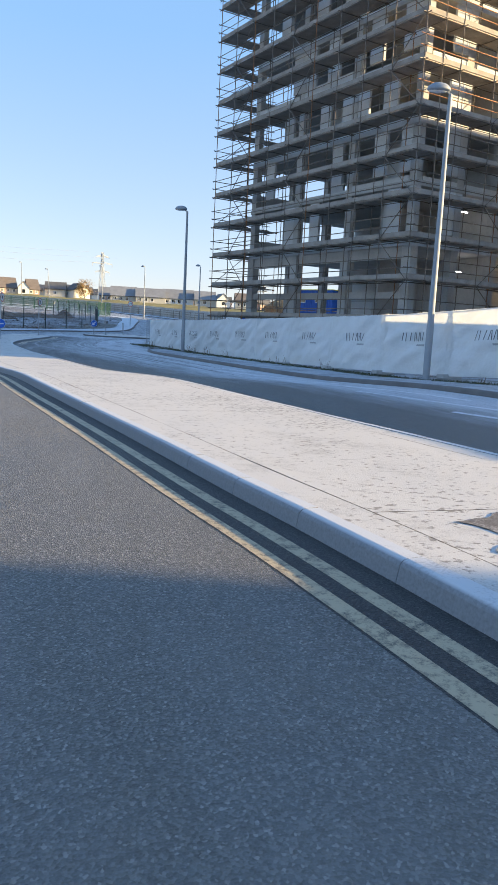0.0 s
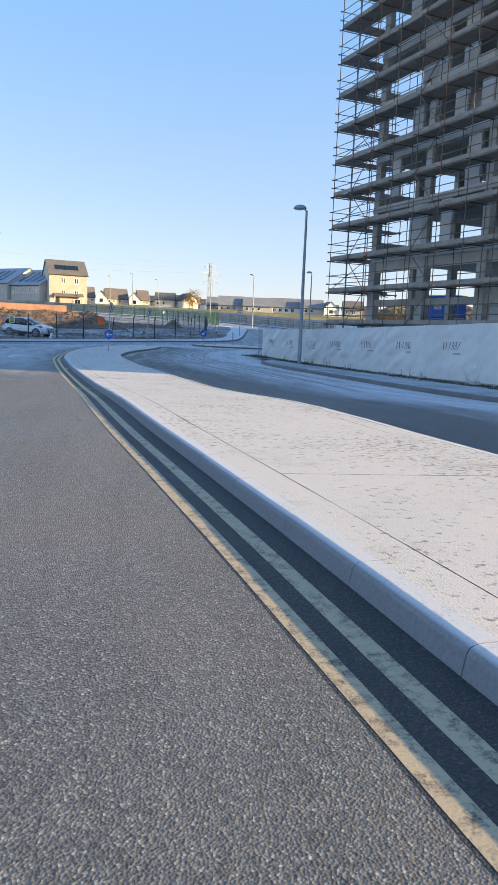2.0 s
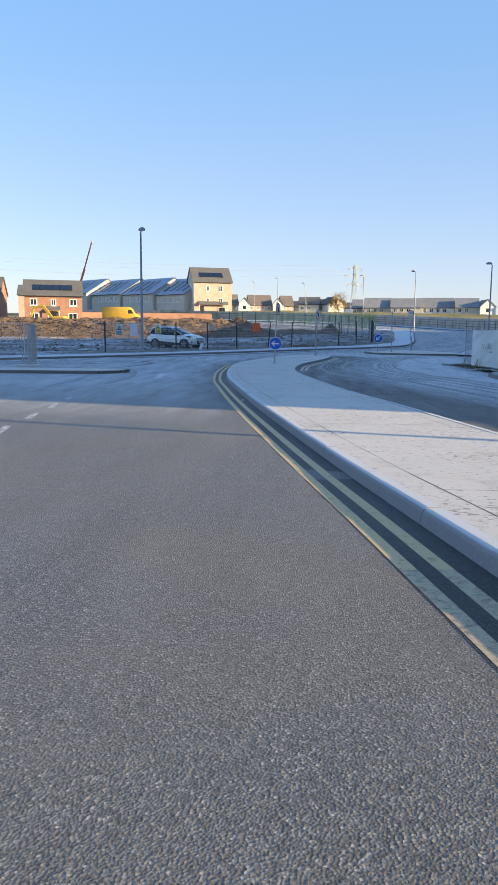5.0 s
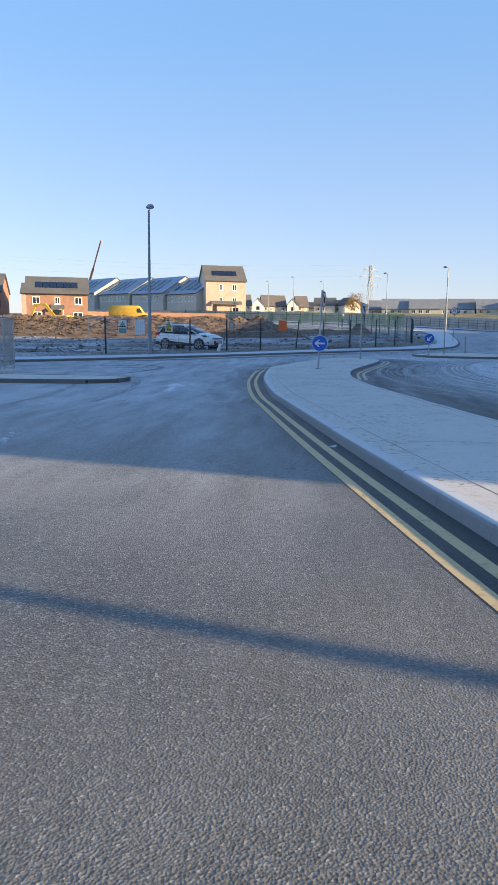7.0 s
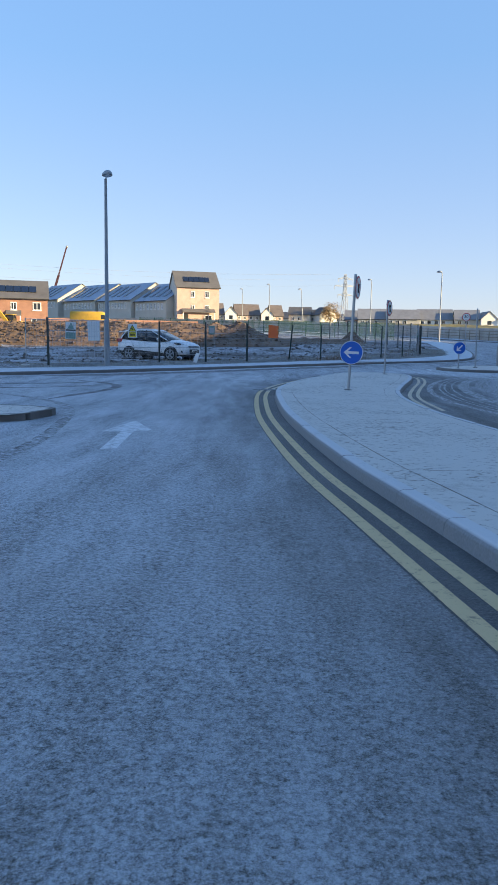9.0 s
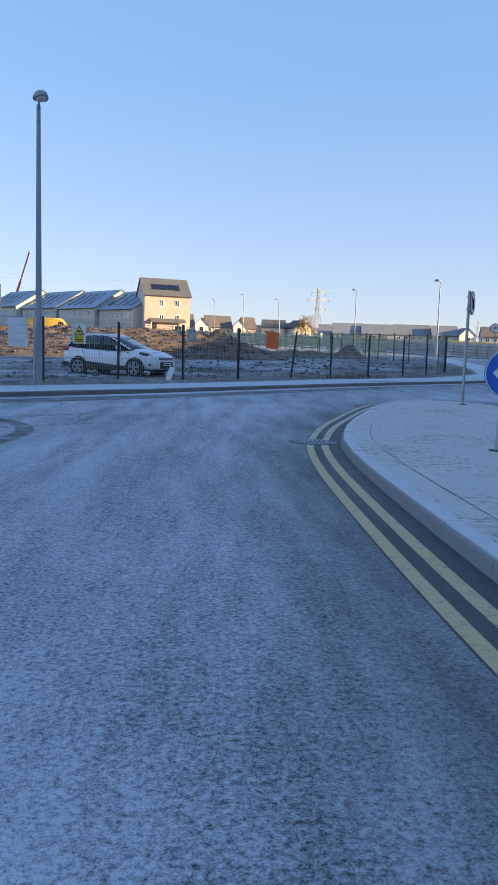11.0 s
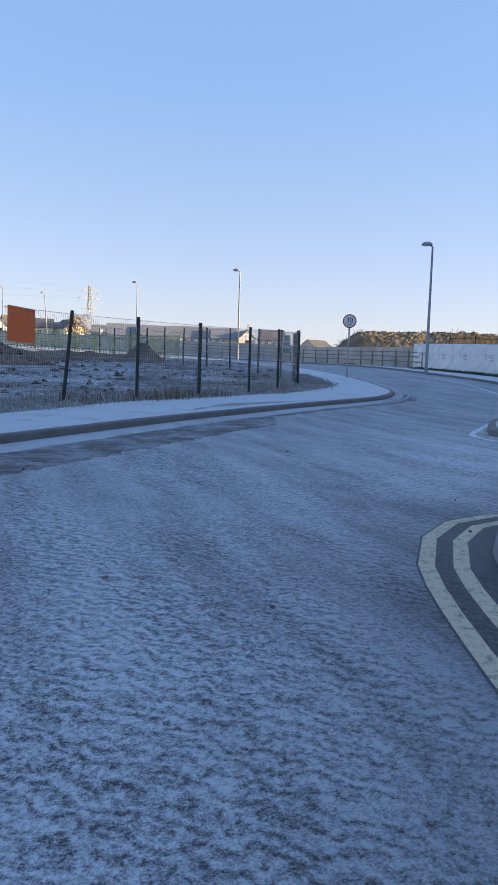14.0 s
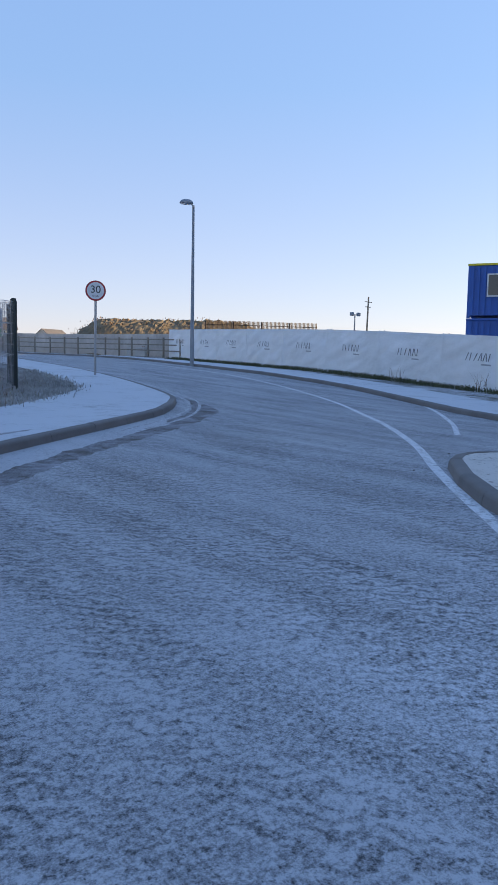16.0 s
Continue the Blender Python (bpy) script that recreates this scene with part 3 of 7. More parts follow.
for ya, yb in zip(cuts, cuts[1:]):
    ya, yb = ya + 0.006, yb - 0.006
    n = 10
    pa, pb = [], []
    for k in range(n + 1):
        y = ya + (yb - ya) * k / n
        xl, xr = edge_x(lefts, y), edge_x(rights, y)
        if xl is None or xr is None or xr - xl < 0.1:
            continue
        pa.append((xl, y))
        pb.append((xr, y))
    if len(pa) < 2:
        continue
    bm = bmesh.new()
    rows = []
    for (xl, y), (xr, _) in zip(pa, pb):
        rows.append([bm.verts.new((xl + (xr - xl) * s / 4, y, G(0, y) + 0.119 + 0.004 * noise.noise(Vector((xl + s, y, 3))))) for s in range(5)])
    for r0, r1 in zip(rows, rows[1:]):
        for s in range(4):
            bm.faces.new((r0[s], r0[s + 1], r1[s + 1], r1[s]))
    part("paving_bay", bm, PAVE, paving)

cap = [Vector((edge_x(lefts, 59.2), 59.2))] + [p for p in inner if p.y > 59.21] + [Vector((edge_x(rights, 59.2), 59.2))]
if len(cap) > 2:
    part("paving_bay", sheet(cap, 0.119, 1.0), PAVE, paving)

# dark patch bare of frost; the shade missing here is put into its colour
BARE_SHADE = frosted("damp_concrete", (0.165, 0.145, 0.13), (0.50, 0.47, 0.44), amount=0.16, patch=2.5, fine=70.0, bumps=0.3)
rim = smooth_line([(6.30, 2.15), (6.9, 2.32), (7.5, 2.38), (8.15, 2.1), (8.3, 0.7), (7.2, -0.3), (6.65, 0.5), (6.5, 1.15), (6.22, 1.5), (6.45, 1.8), (6.30, 2.15)], 0.06)[:-1]
rim = [q + Vector((noise.fractal(Vector((q.x * 3.0, q.y * 3.0, 4)), 0.7, 2.2, 4), noise.fractal(Vector((q.x * 3.0, q.y * 3.0, 9)), 0.7, 2.2, 4))) * 0.09 for q in rim]
structure(part("damp_patch", sheet(rim, 0.1255, 0.5), BARE_SHADE), "dark patch of paving bare of frost, with shade in its colour", "paving")

# --- painted lines
left_line = smooth_line(ISLAND_L + [(4.0, 60.0)], 0.4)
for a, b in ((0.205, 0.305), (0.415, 0.515)):
    near_end = [q for q in left_line if q.y < 16.2]
    structure(part("double_yellow_line", ribbon(near_end, a, b, 0.002), YELLOW_PALE), "pale, faded yellow no-parking line along the kerb", "road marking")
    far_end = [q for q in left_line if q.y > 49.6]
    structure(part("double_yellow_line", ribbon(left_line[len(near_end) - 1:len(left_line) - len(far_end) + 1], a, b, 0.002), YELLOW), "worn yellow no-parking line along the kerb", "road marking")
    structure(part("double_yellow_line", ribbon(far_end, a, b, 0.002), YELLOW_FROST), "frost-greyed yellow no-parking line round the island nose", "road marking")
structure(part("gutter", ribbon(left_line[:], 0.03, 0.53, 0.0008), GUTTER), "gutter asphalt beside the island, bare of frost, kerb shade in its colour", "road")
right_line = smooth_line([(5.3, 58.9)] + ISLAND_R[2:7], 0.4)
for a, b in ((0.205, 0.305), (0.415, 0.515)):
    structure(part("double_yellow_line", ribbon(right_line, a, b, 0.002), YELLOW_FROST), "worn yellow no-parking line along the kerb", "road marking")

# --- far footway
fk, fb = smooth_line(FAR_KERB, 0.6), smooth_line(FAR_BACK, 0.6)
lay_kerb("footway_kerb", fk[:165], "dark weathered kerb of the far footway", mesh=KERB_MESH_DARK)
foot_in = shifted(fk, 0.125)
structure(part("footway", sheet(foot_in + fb[::-1], 0.118, 1.6), FOOT), "frost-covered asphalt footway beside the field", "pavement")
TRACK_LINE = line_paint("dirty_white_paint", (0.52, 0.53, 0.55), 0.47)
edge_line = smooth_line(FAR_KERB[9:16], 0.4)
for a, b in ((-0.36, -0.26), (-0.60, -0.50)):
    structure(part("double_edge_line", ribbon(edge_line[2:], a + 0.015, b - 0.015, 0.002), TRACK_LINE), "frosted double line beside the kerb", "road marking")
MUD = frosted("wet_mud", (0.085, 0.070, 0.062), (0.36, 0.37, 0.40), amount=0.30, patch=2.2, fine=70.0, bumps=0.6)
FOOT_MUD = frosted("trodden_mud", (0.12, 0.10, 0.09), (0.44, 0.45, 0.47), amount=0.44, patch=1.6, fine=50.0, bumps=0.4)
strip = smooth_line(FAR_KERB[2:12], 0.13)


def wavy_ribbon(line, near, far, wob_n, wob_f, zoff, seed, teeth=0.0):
    """A strip whose two edges wander."""
    bm = bmesh.new()
    rows = []
    n = len(line)
    for i, q in enumerate(line):
        d = (line[min(i + 1, n - 1)] - line[max(i - 1, 0)]).normalized()
        s = Vector((-d.y, d.x))
        u = min(1.0, i / 12, (n - 1 - i) / 12)
        a = near + wob_n * noise.fractal(Vector((q.x * 1.1, q.y * 1.1, seed)), 0.8, 2.0, 3)
        b = near + (far - near) * u + wob_f * u * noise.fractal(Vector((q.x * 1.4, q.y * 1.4, seed + 5)), 0.8, 2.0, 3)
        b += teeth * (1 if i % 2 else -1)
        rows.append([bm.verts.new((p.x, p.y, G(p.x, p.y) + zoff)) for p in (q + s * a, q + s * b)])
    for r0, r1 in zip(rows, rows[1:]):
        f = bm.faces.new((r0[0], r1[0], r1[1], r0[1]))
        f.normal_update()
        if f.normal.z < 0:
            f.normal_flip()
    return bm


structure(part("frost_strip", wavy_ribbon(strip, -0.035, -0.60, 0.0, 0.07, 0.0014, 2.0, 0.012), FROST_ASPHALT), "strip of untouched frost along the kerb", "frost")
structure(part("mud_track", wavy_ribbon(smooth_line(FAR_KERB[1:8], 0.16), -0.66, -1.75, 0.05, 0.12, 0.0008, 9.0, 0.035), MUD), "wet brown wheel track beside the far kerb", "mud")
structure(part("mud_track", wavy_ribbon(smooth_line(FAR_KERB[6:14], 0.2), -0.40, -0.95, 0.05, 0.10, 0.0010, 14.0, 0.02), MUD), "wet brown wheel track close to the kerb", "mud")
structure(part("footway_mud", wavy_ribbon(smooth_line([(3.4, 70.6), (4.6, 71.9), (6.2, 73.2), (8.0, 74.7)], 0.2), -0.25, 0.30, 0.10, 0.10, 0.1195, 5.0), FOOT_MUD), "brown mud carried over the footway edge", "mud")
TRACK = line_paint("pressed_frost", (0.56, 0.58, 0.61), 0.52)
for pts, w in (([(-16, 50.5), (-10, 50.2), (-6, 51.0), (-3.4, 53.0)], 0.2), ([(-16, 52.2), (-10, 51.9), (-6.4, 52.6), (-4.2, 54.4)], 0.2),
               ([(-4.6, 33.0), (-4.8, 38.0), (-6.0, 43.5), (-9.5, 47.0), (-14, 48.4)], 0.2), ([(-3.2, 35.0), (-3.4, 40.0), (-4.8, 45.4), (-8.8, 49.0), (-14, 50.2)], 0.2)):
    structure(part("tyre_track", ribbon(smooth_line(pts, 0.5), -w / 2, w / 2, 0.0014), TRACK), "tyre track pressed through the frost", "tyre track")
# many fine wheel marks sweep round the right-hand lane
rt = random.Random(23)
for k in range(20):
    u = 0.2 + 3.9 * k / 19 + rt.uniform(-0.08, 0.08)
    w = rt.choice((0.05, 0.07, 0.10, 0.16))
    pts = [(7.3 + u * 0.85, 22.0 + rt.uniform(-3, 5)), (5.5 + u, 36.0), (4.0 + u, 44.0), (4.1 + u, 50.5), (6.0 + u * 0.9, 57.0), (9.6 + u * 0.72, 62.0)]
    structure(part("tyre_track", wavy_ribbon(smooth_line(pts, 0.3), -w / 2, w / 2, 0.03, 0.03, 0.0014 + 0.00002 * k, 30.0 + k), TRACK), "tyre track pressed through the frost", "tyre track")

for pts, w in (([(-16, 49.6), (-10, 49.3), (-6.4, 50.3), (-4.6, 52.2)], 0.26), ([(-16, 51.4), (-10, 51.1), (-6.9, 51.9), (-5.2, 53.6)], 0.26), ([(-5.4, 46.0), (-4.6, 49.6), (-4.9, 52.0), (-7.0, 54.2)], 0.28)):
    structure(part("tyre_track", wavy_ribbon(smooth_line(pts, 0.14), -w / 2, w / 2, 0.0, 0.03, 0.0012, pts[0][1], 0.03), MUD), "dark muddy tyre track across the frost", "tyre track")
STREAK = line_paint("frosty_streak", (0.66, 0.67, 0.69), 0.38)
for k in range(17):
    y = 27.0 - 1.2 * k
    x = 10.15 + (20 - y) * 0.035 + 0.42 * (k % 3)
    a, b, w = (x, y), (x + 0.62 + 0.03 * k, y - 2.5 - 0.3 * (k % 2)), 0.10 + 0.03 * (k % 4)
    structure(part("worn_marking", ribbon(smooth_line([a, ((a[0] + b[0]) / 2 + 0.03, (a[1] + b[1]) / 2), b], 0.4), -w / 2, w / 2, 0.0014), STREAK), "worn white streak of old hatching under frost", "road marking")

# --- east footway, verge
ek = smooth_line(EAST_KERB, 0.6)
lay_kerb("east_footway_kerb", ek[::-1], "weathered kerb of the east footway", mesh=KERB_MESH_DARK)
mid = smooth_line([(16.4, 62.0), (18.4, 69.0), (20.4, 73.4), (23.2, 78.0), (25.0, 82.4), (26.2, 87.2), (27.8, 95.0), (30.2, 107.0), (31.0, 120.0), (25.6, 142.4), (9.8, 160.5), (-16.8, 174.5)], 0.6)
structure(part("east_footway", sheet(shifted(ek, -0.125) + mid[::-1], 0.118, 1.6), FOOT), "frosted asphalt footway beside the site fence", "pavement")
verge_e = [Vector((p.x + 0.0, p.y)) for p in mid] + [Vector((46.0, 175.0)), Vector((46.0, 62.0))]
structure(part("east_verge", sheet(verge_e, 0.11, 4.0), GRASS_SOIL), "rough grass strip along the site fence", "verge")

# --- west footway and verge before the long hoarding
wk = smooth_line(WEST_KERB, 0.6)
lay_kerb("west_footway_kerb", wk[::-1], "weathered kerb of the footway by the building site", mesh=KERB_MESH_DARK)
hd = (HOARD_A - HOARD_B).normalized()
hn = Vector((-hd.y, hd.x))
wf = [HOARD_B + hd * s + hn * 1.15 for s in (-14, 0, 10, 20, 30, 38, 44, 47.0)]
structure(part("west_footway", sheet(shifted(wk, -0.125) + wf[::-1], 0.118, 1.6), FOOT_DARK), "frosted footway beside the building site", "pavement")
plot = wf + [Vector((14.5, 47.0)), Vector((40.0, 52.5)), Vector((75.0, 62.0)), Vector((75.0, -14.0))]
structure(part("site_ground", sheet(plot, 0.10, 3.0), GRASS_SOIL), "rough ground of the fenced building site", "ground")

# --- small splitter island
ISL2 = [(8.35, 66.7), (8.45, 65.4), (9.3, 64.3), (11.6, 63.6), (14.4, 63.4), (15.4, 64.4), (14.6, 66.8), (13.2, 69.2), (12.2, 70.1), (11.2, 69.9), (9.6, 68.4)]
i2 = smooth_line(ISL2 + ISL2[:1], 0.3)
lay_kerb("splitter_kerb", i2, "kerb of the small splitter island", mesh=KERB_MESH_DARK)
structure(part("splitter_island", sheet(shifted(i2, 0.12)[:-1], 0.118, 1.0), PAVE), "frosted concrete top of the small splitter island", "paving")
edge2 = smooth_line([(24.5, 100.0), (21.6, 87.0), (18.8, 79.8), (15.7, 75.1), (13.0, 71.9), (10.8, 69.75), (9.1, 68.0), (7.9, 66.6), (7.8, 65.2)], 0.5)
structure(part("edge_line", ribbon(edge2, -0.06, 0.06, 0.002), WHITE_LINE), "white edge line sweeping past the splitter island", "road marking")
edge3 = smooth_line([(20.5, 77.6), (18.6, 75.6), (16.4, 73.6), (14.6, 72.2)], 0.5)
structure(part("edge_line", ribbon(edge3, -0.05, 0.05, 0.002), WHITE_LINE), "worn white hatching line by the splitter island", "road marking")

# --- west island piece and its markings
ISL3 = [(-4.3, 41.6), (-4.5, 42.9), (-8.5, 43.2), (-12.0, 42.7), (-12.0, 41.2), (-8.5, 40.9), (-5.0, 41.1)]
i3 = smooth_line(ISL3 + ISL3[:1], 0.3)
lay_kerb("west_island_kerb", i3[::-1], "kerb of the low island at the side road", mesh=KERB_MESH_DARK)
structure(part("west_island", sheet(shifted(i3, -0.12)[:-1], 0.118, 1.0), PAVE), "frosted low island at the side road", "paving")
wl = [(-9.4, 36.0), (-6.6, 30.5), (-4.3, 24.0), (-3.4, 16.0), (-2.3, 2.0), (-1.6, -14.0)]
wlk = smooth_line(wl, 0.6)
lay_kerb("left_kerb", wlk[::-1], "kerb on the near side of the carriageway", mesh=KERB_MESH_DARK)
structure(part("left_verge", sheet(shifted(wlk, 0.125)[::-1] + [Vector((-30, 36)), Vector((-30, -14))][::1], 0.115, 3.0), GRASS_SOIL), "frosty rough verge beside the road", "verge")
for y in (20.5, 22.6, 24.7, 26.8, 28.9):
    bm = bmesh.new()
    x = -1.75 - (y - 20.5) * 0.12
    q = [(x, y), (x + 0.12, y), (x - 0.1, y + 1.1), (x - 0.22, y + 1.1)]
    bm.faces.new([bm.verts.new((a, b, G(a, b) + 0.002)) for a, b in q])
    structure(part("lane_dash", bm, TRACK_LINE), "worn white lane dash", "road marking")
# lane arrow
bm = bmesh.new()
for q in ([(-2.34, 38.3), (-2.16, 38.4), (-2.26, 40.2), (-2.44, 40.2)], [(-2.72, 40.15), (-2.0, 40.35), (-2.5, 41.8)]):
    bm.faces.new([bm.verts.new((a, b, G(a, b) + 0.002)) for a, b in q])
structure(part("lane_arrow", bm, WHITE_LINE), "worn white lane arrow on the asphalt", "road marking")
# manhole with a studded cover
MH = Vector((-0.30, 50.75))
mz = G(*MH)
bm = bmesh.new()
for r0, r1, z0, z1 in ((0.355, 0.350, -0.02, 0.005), (0.30, 0.30, -0.02, 0.003)):
    tube(bm, (MH.x, MH.y, mz + z0), (MH.x, MH.y, mz + z1), r0, r1, seg=32)
cover = structure(part("manhole_cover", bm, GRASS_IRON), "round studded iron manhole cover set in the asphalt", "manhole cover")
STUD = frosted("frosted_stud", (0.14, 0.14, 0.14), (0.44, 0.46, 0.48), amount=0.85, patch=3.0)
first = None
for a in range(-4, 5):
    for b in range(-4, 5):
        if math.hypot(a, b) < 4.4:
            if first is None:
                bm = bmesh.new()
                box(bm, -0.021, 0.021, -0.021, 0.021, -0.004, 0.006, 0.003)
                first = part("stud", bm, STUD, cover)
                first.matrix_basis = Matrix.Translation((MH.x + a * 0.066, MH.y + b * 0.066, mz + 0.004))
            else:
                clone(first, Matrix.Translation((MH.x + a * 0.066, MH.y + b * 0.066, mz + 0.004)), cover)


# ---------------------------------------------------------------- tower under construction
TOWER = Matrix(((0.962, -0.273, 0, 21.4), (0.273, 0.962, 0, 31.5), (0, 0, 1, -0.15), (0, 0, 0, 1)))
LEN_W, LEN_S = 19.5, 27.0          # scaffold lengths along the road face and the south face
LIFT0, LIFT, LIFTS = 2.10, 2.02, 15
SLABS = [0.0, 6.2, 9.2, 12.2, 15.2, 18.2, 21.2, 24.2, 27.2, 30.2, 33.2]
B0 = 1.55                           # face of the building behind the scaffold
BW, BL = 25.0, 15.6                 # building along south face, along road face


def build_tower():
    t = thing("apartment_block", TOWER, "bare concrete apartment block under construction, open window bays", "building")
    x0, x1, y0, y1 = B0, B0 + BW, B0, B0 + BL
    for i, z in enumerate(SLABS):
        bm = bmesh.new()
        box(bm, x0, x1, y0, y1, z - 0.28, z, 0.02)
        part("floor_slab", bm, CONCRETE, t)
    rnd = random.Random(5)
    face_cols_y = [y0 + 0.25 + k * (BL - 0.5) / 3 for k in range(4)]
    face_cols_x = [x0 + 0.25 + k * (BW - 0.5) / 8 for k in range(9)]
    for a, b in zip(SLABS, SLABS[1:]):
        h = b - 0.28
        first = a == 0.0
        for y in face_cols_y:
            for x in (x0 + 0.25, x1 - 0.25):
                bm = bmesh.new()
                w = 0.34 if first else 0.26
                box(bm, x - w * 0.7, x + w * 0.7, y - w, y + w, a, h)
                part("column", bm, CONCRETE, t)
        for x in face_cols_x[1:-1]:
            for y in (y0 + 0.25, y1 - 0.25):
                bm = bmesh.new()
                box(bm, x - 0.26, x + 0.26, y - 0.2, y + 0.2, a, h)
                part("column", bm, CONCRETE, t)
        # beams, low sills and wall panels between the columns
        for k in range(3):
            ya, yb = face_cols_y[k] + 0.28, face_cols_y[k + 1] - 0.28
            if first:
                bm = bmesh.new()
                box(bm, x0 + 0.1, x0 + 0.4, ya, yb, h - 0.62, h)
                part("beam", bm, CONCRETE, t)
                bm = bmesh.new()
                box(bm, x0 + 0.12, x0 + 0.34, ya, yb, 3.25, 3.6)
                part("beam", bm, CONCRETE, t)
                if k == 1:
                    bm = bmesh.new()
                    box(bm, x0 + 2.6, x0 + 2.8, ya, (ya + yb) / 2, 0, 3.2)
                    part("wall_panel", bm, PANEL, t)
                continue
            # each bay: an upstand or none, a wall panel on one side, the rest open
            kind = (2 * k + int(a)) % 5
            bm = bmesh.new()
            box(bm, x0 + 0.02, x0 + 0.20, ya, yb, a, a + (0.10, 0.10, 0.45, 0.10, 0.25)[kind])
            part("sill_panel", bm, PANEL, t)
            wide = yb - ya
            spans = ([(0.0, 0.26, 0.05), (0.60, 0.84, 0.05)], [(0.12, 0.34, 0.05), (0.48, 0.76, 1.5)], [(0.30, 0.54, 0.05), (0.80, 1.0, 0.05)],
                     [(0.55, 0.75, 0.05)], [(0.0, 0.18, 0.05), (0.42, 0.64, 0.05), (0.7, 0.95, 2.2)])[kind]
            if k == 2:
                spans = spans[:1]
            for u0, u1, deep in spans:
                bm = bmesh.new()
                box(bm, x0 + deep + 0.03, x0 + deep + 0.18, ya + wide * u0, ya + wide * u1, a + 0.46, h - 0.004)
                part("wall_panel", bm, PANEL, t)
        for k in range(8):
            xa, xb = face_cols_x[k] + 0.28, face_cols_x[k + 1] - 0.28
            if first:
                continue
            bm = bmesh.new()
            box(bm, xa, xb, y0 + 0.02, y0 + 0.20, a, a + 0.2)
            part("sill_panel", bm, PANEL, t)
            if k % 3 != 1:
                bm = bmesh.new()
                s = xa + (xb - xa) * (0.45 if k % 2 else 0.6)
                box(bm, s, xb, y0 + 0.05, y0 + 0.2, a + 0.5, h)
                part("wall_panel", bm, PANEL, t)
            if k not in (1, 2):
                bm = bmesh.new()
                box(bm, xa, xb, y1 - 0.2, y1 - 0.02, a, h if k % 2 else a + 1.0)
                part("wall_panel", bm, PANEL, t)
        # inner cores and partitions
        for (px0, px1, py0, py1) in ((x0 + 6.5, x0 + 6.8, y0 + 0.6, y0 + 8.4), (x0 + 9.0, x0 + 15.0, y0 + 6.0, y0 + 6.25), (x0 + 9.0, x0 + 9.25, y0 + 6.0, y1 - 0.6), (x0 + 3.2, x0 + 6.5, y0 + 5.8, y0 + 6.0)):
            bm = bmesh.new()
            box(bm, px0, px1, py0, py1, a, h)
            part("partition", bm, CONCRETE, t)
        bm = bmesh.new()
        box(bm, x1 - 0.2, x1 - 0.05, y0, y1, a, h)
        part("end_wall", bm, CONCRETE, t)
    # work lamps hanging under the lower ceilings
    for x, y, z in ((6.6, 3.0, 8.3), (6.4, 2.9, 5.0)):
        bm = bmesh.new()
        box(bm, x - 0.5, x + 0.5, y - 0.04, y + 0.04, z, z + 0.06)
        tube(bm, (x, y, z + 0.05), (x, y, z + 0.5), 0.01, seg=4)
        lamp_m = bpy.data.materials.get("lit_tube")
        if lamp_m is None:
            lamp_m, nt, b = nodes_of("lit_tube")
            b.inputs["Emission Color"].default_value = (1, 0.96, 0.9, 1)
            b.inputs["Emission Strength"].default_value = 6.0
        part("work_light", bm, lamp_m, t, "lit white fluorescent work light")
    return t


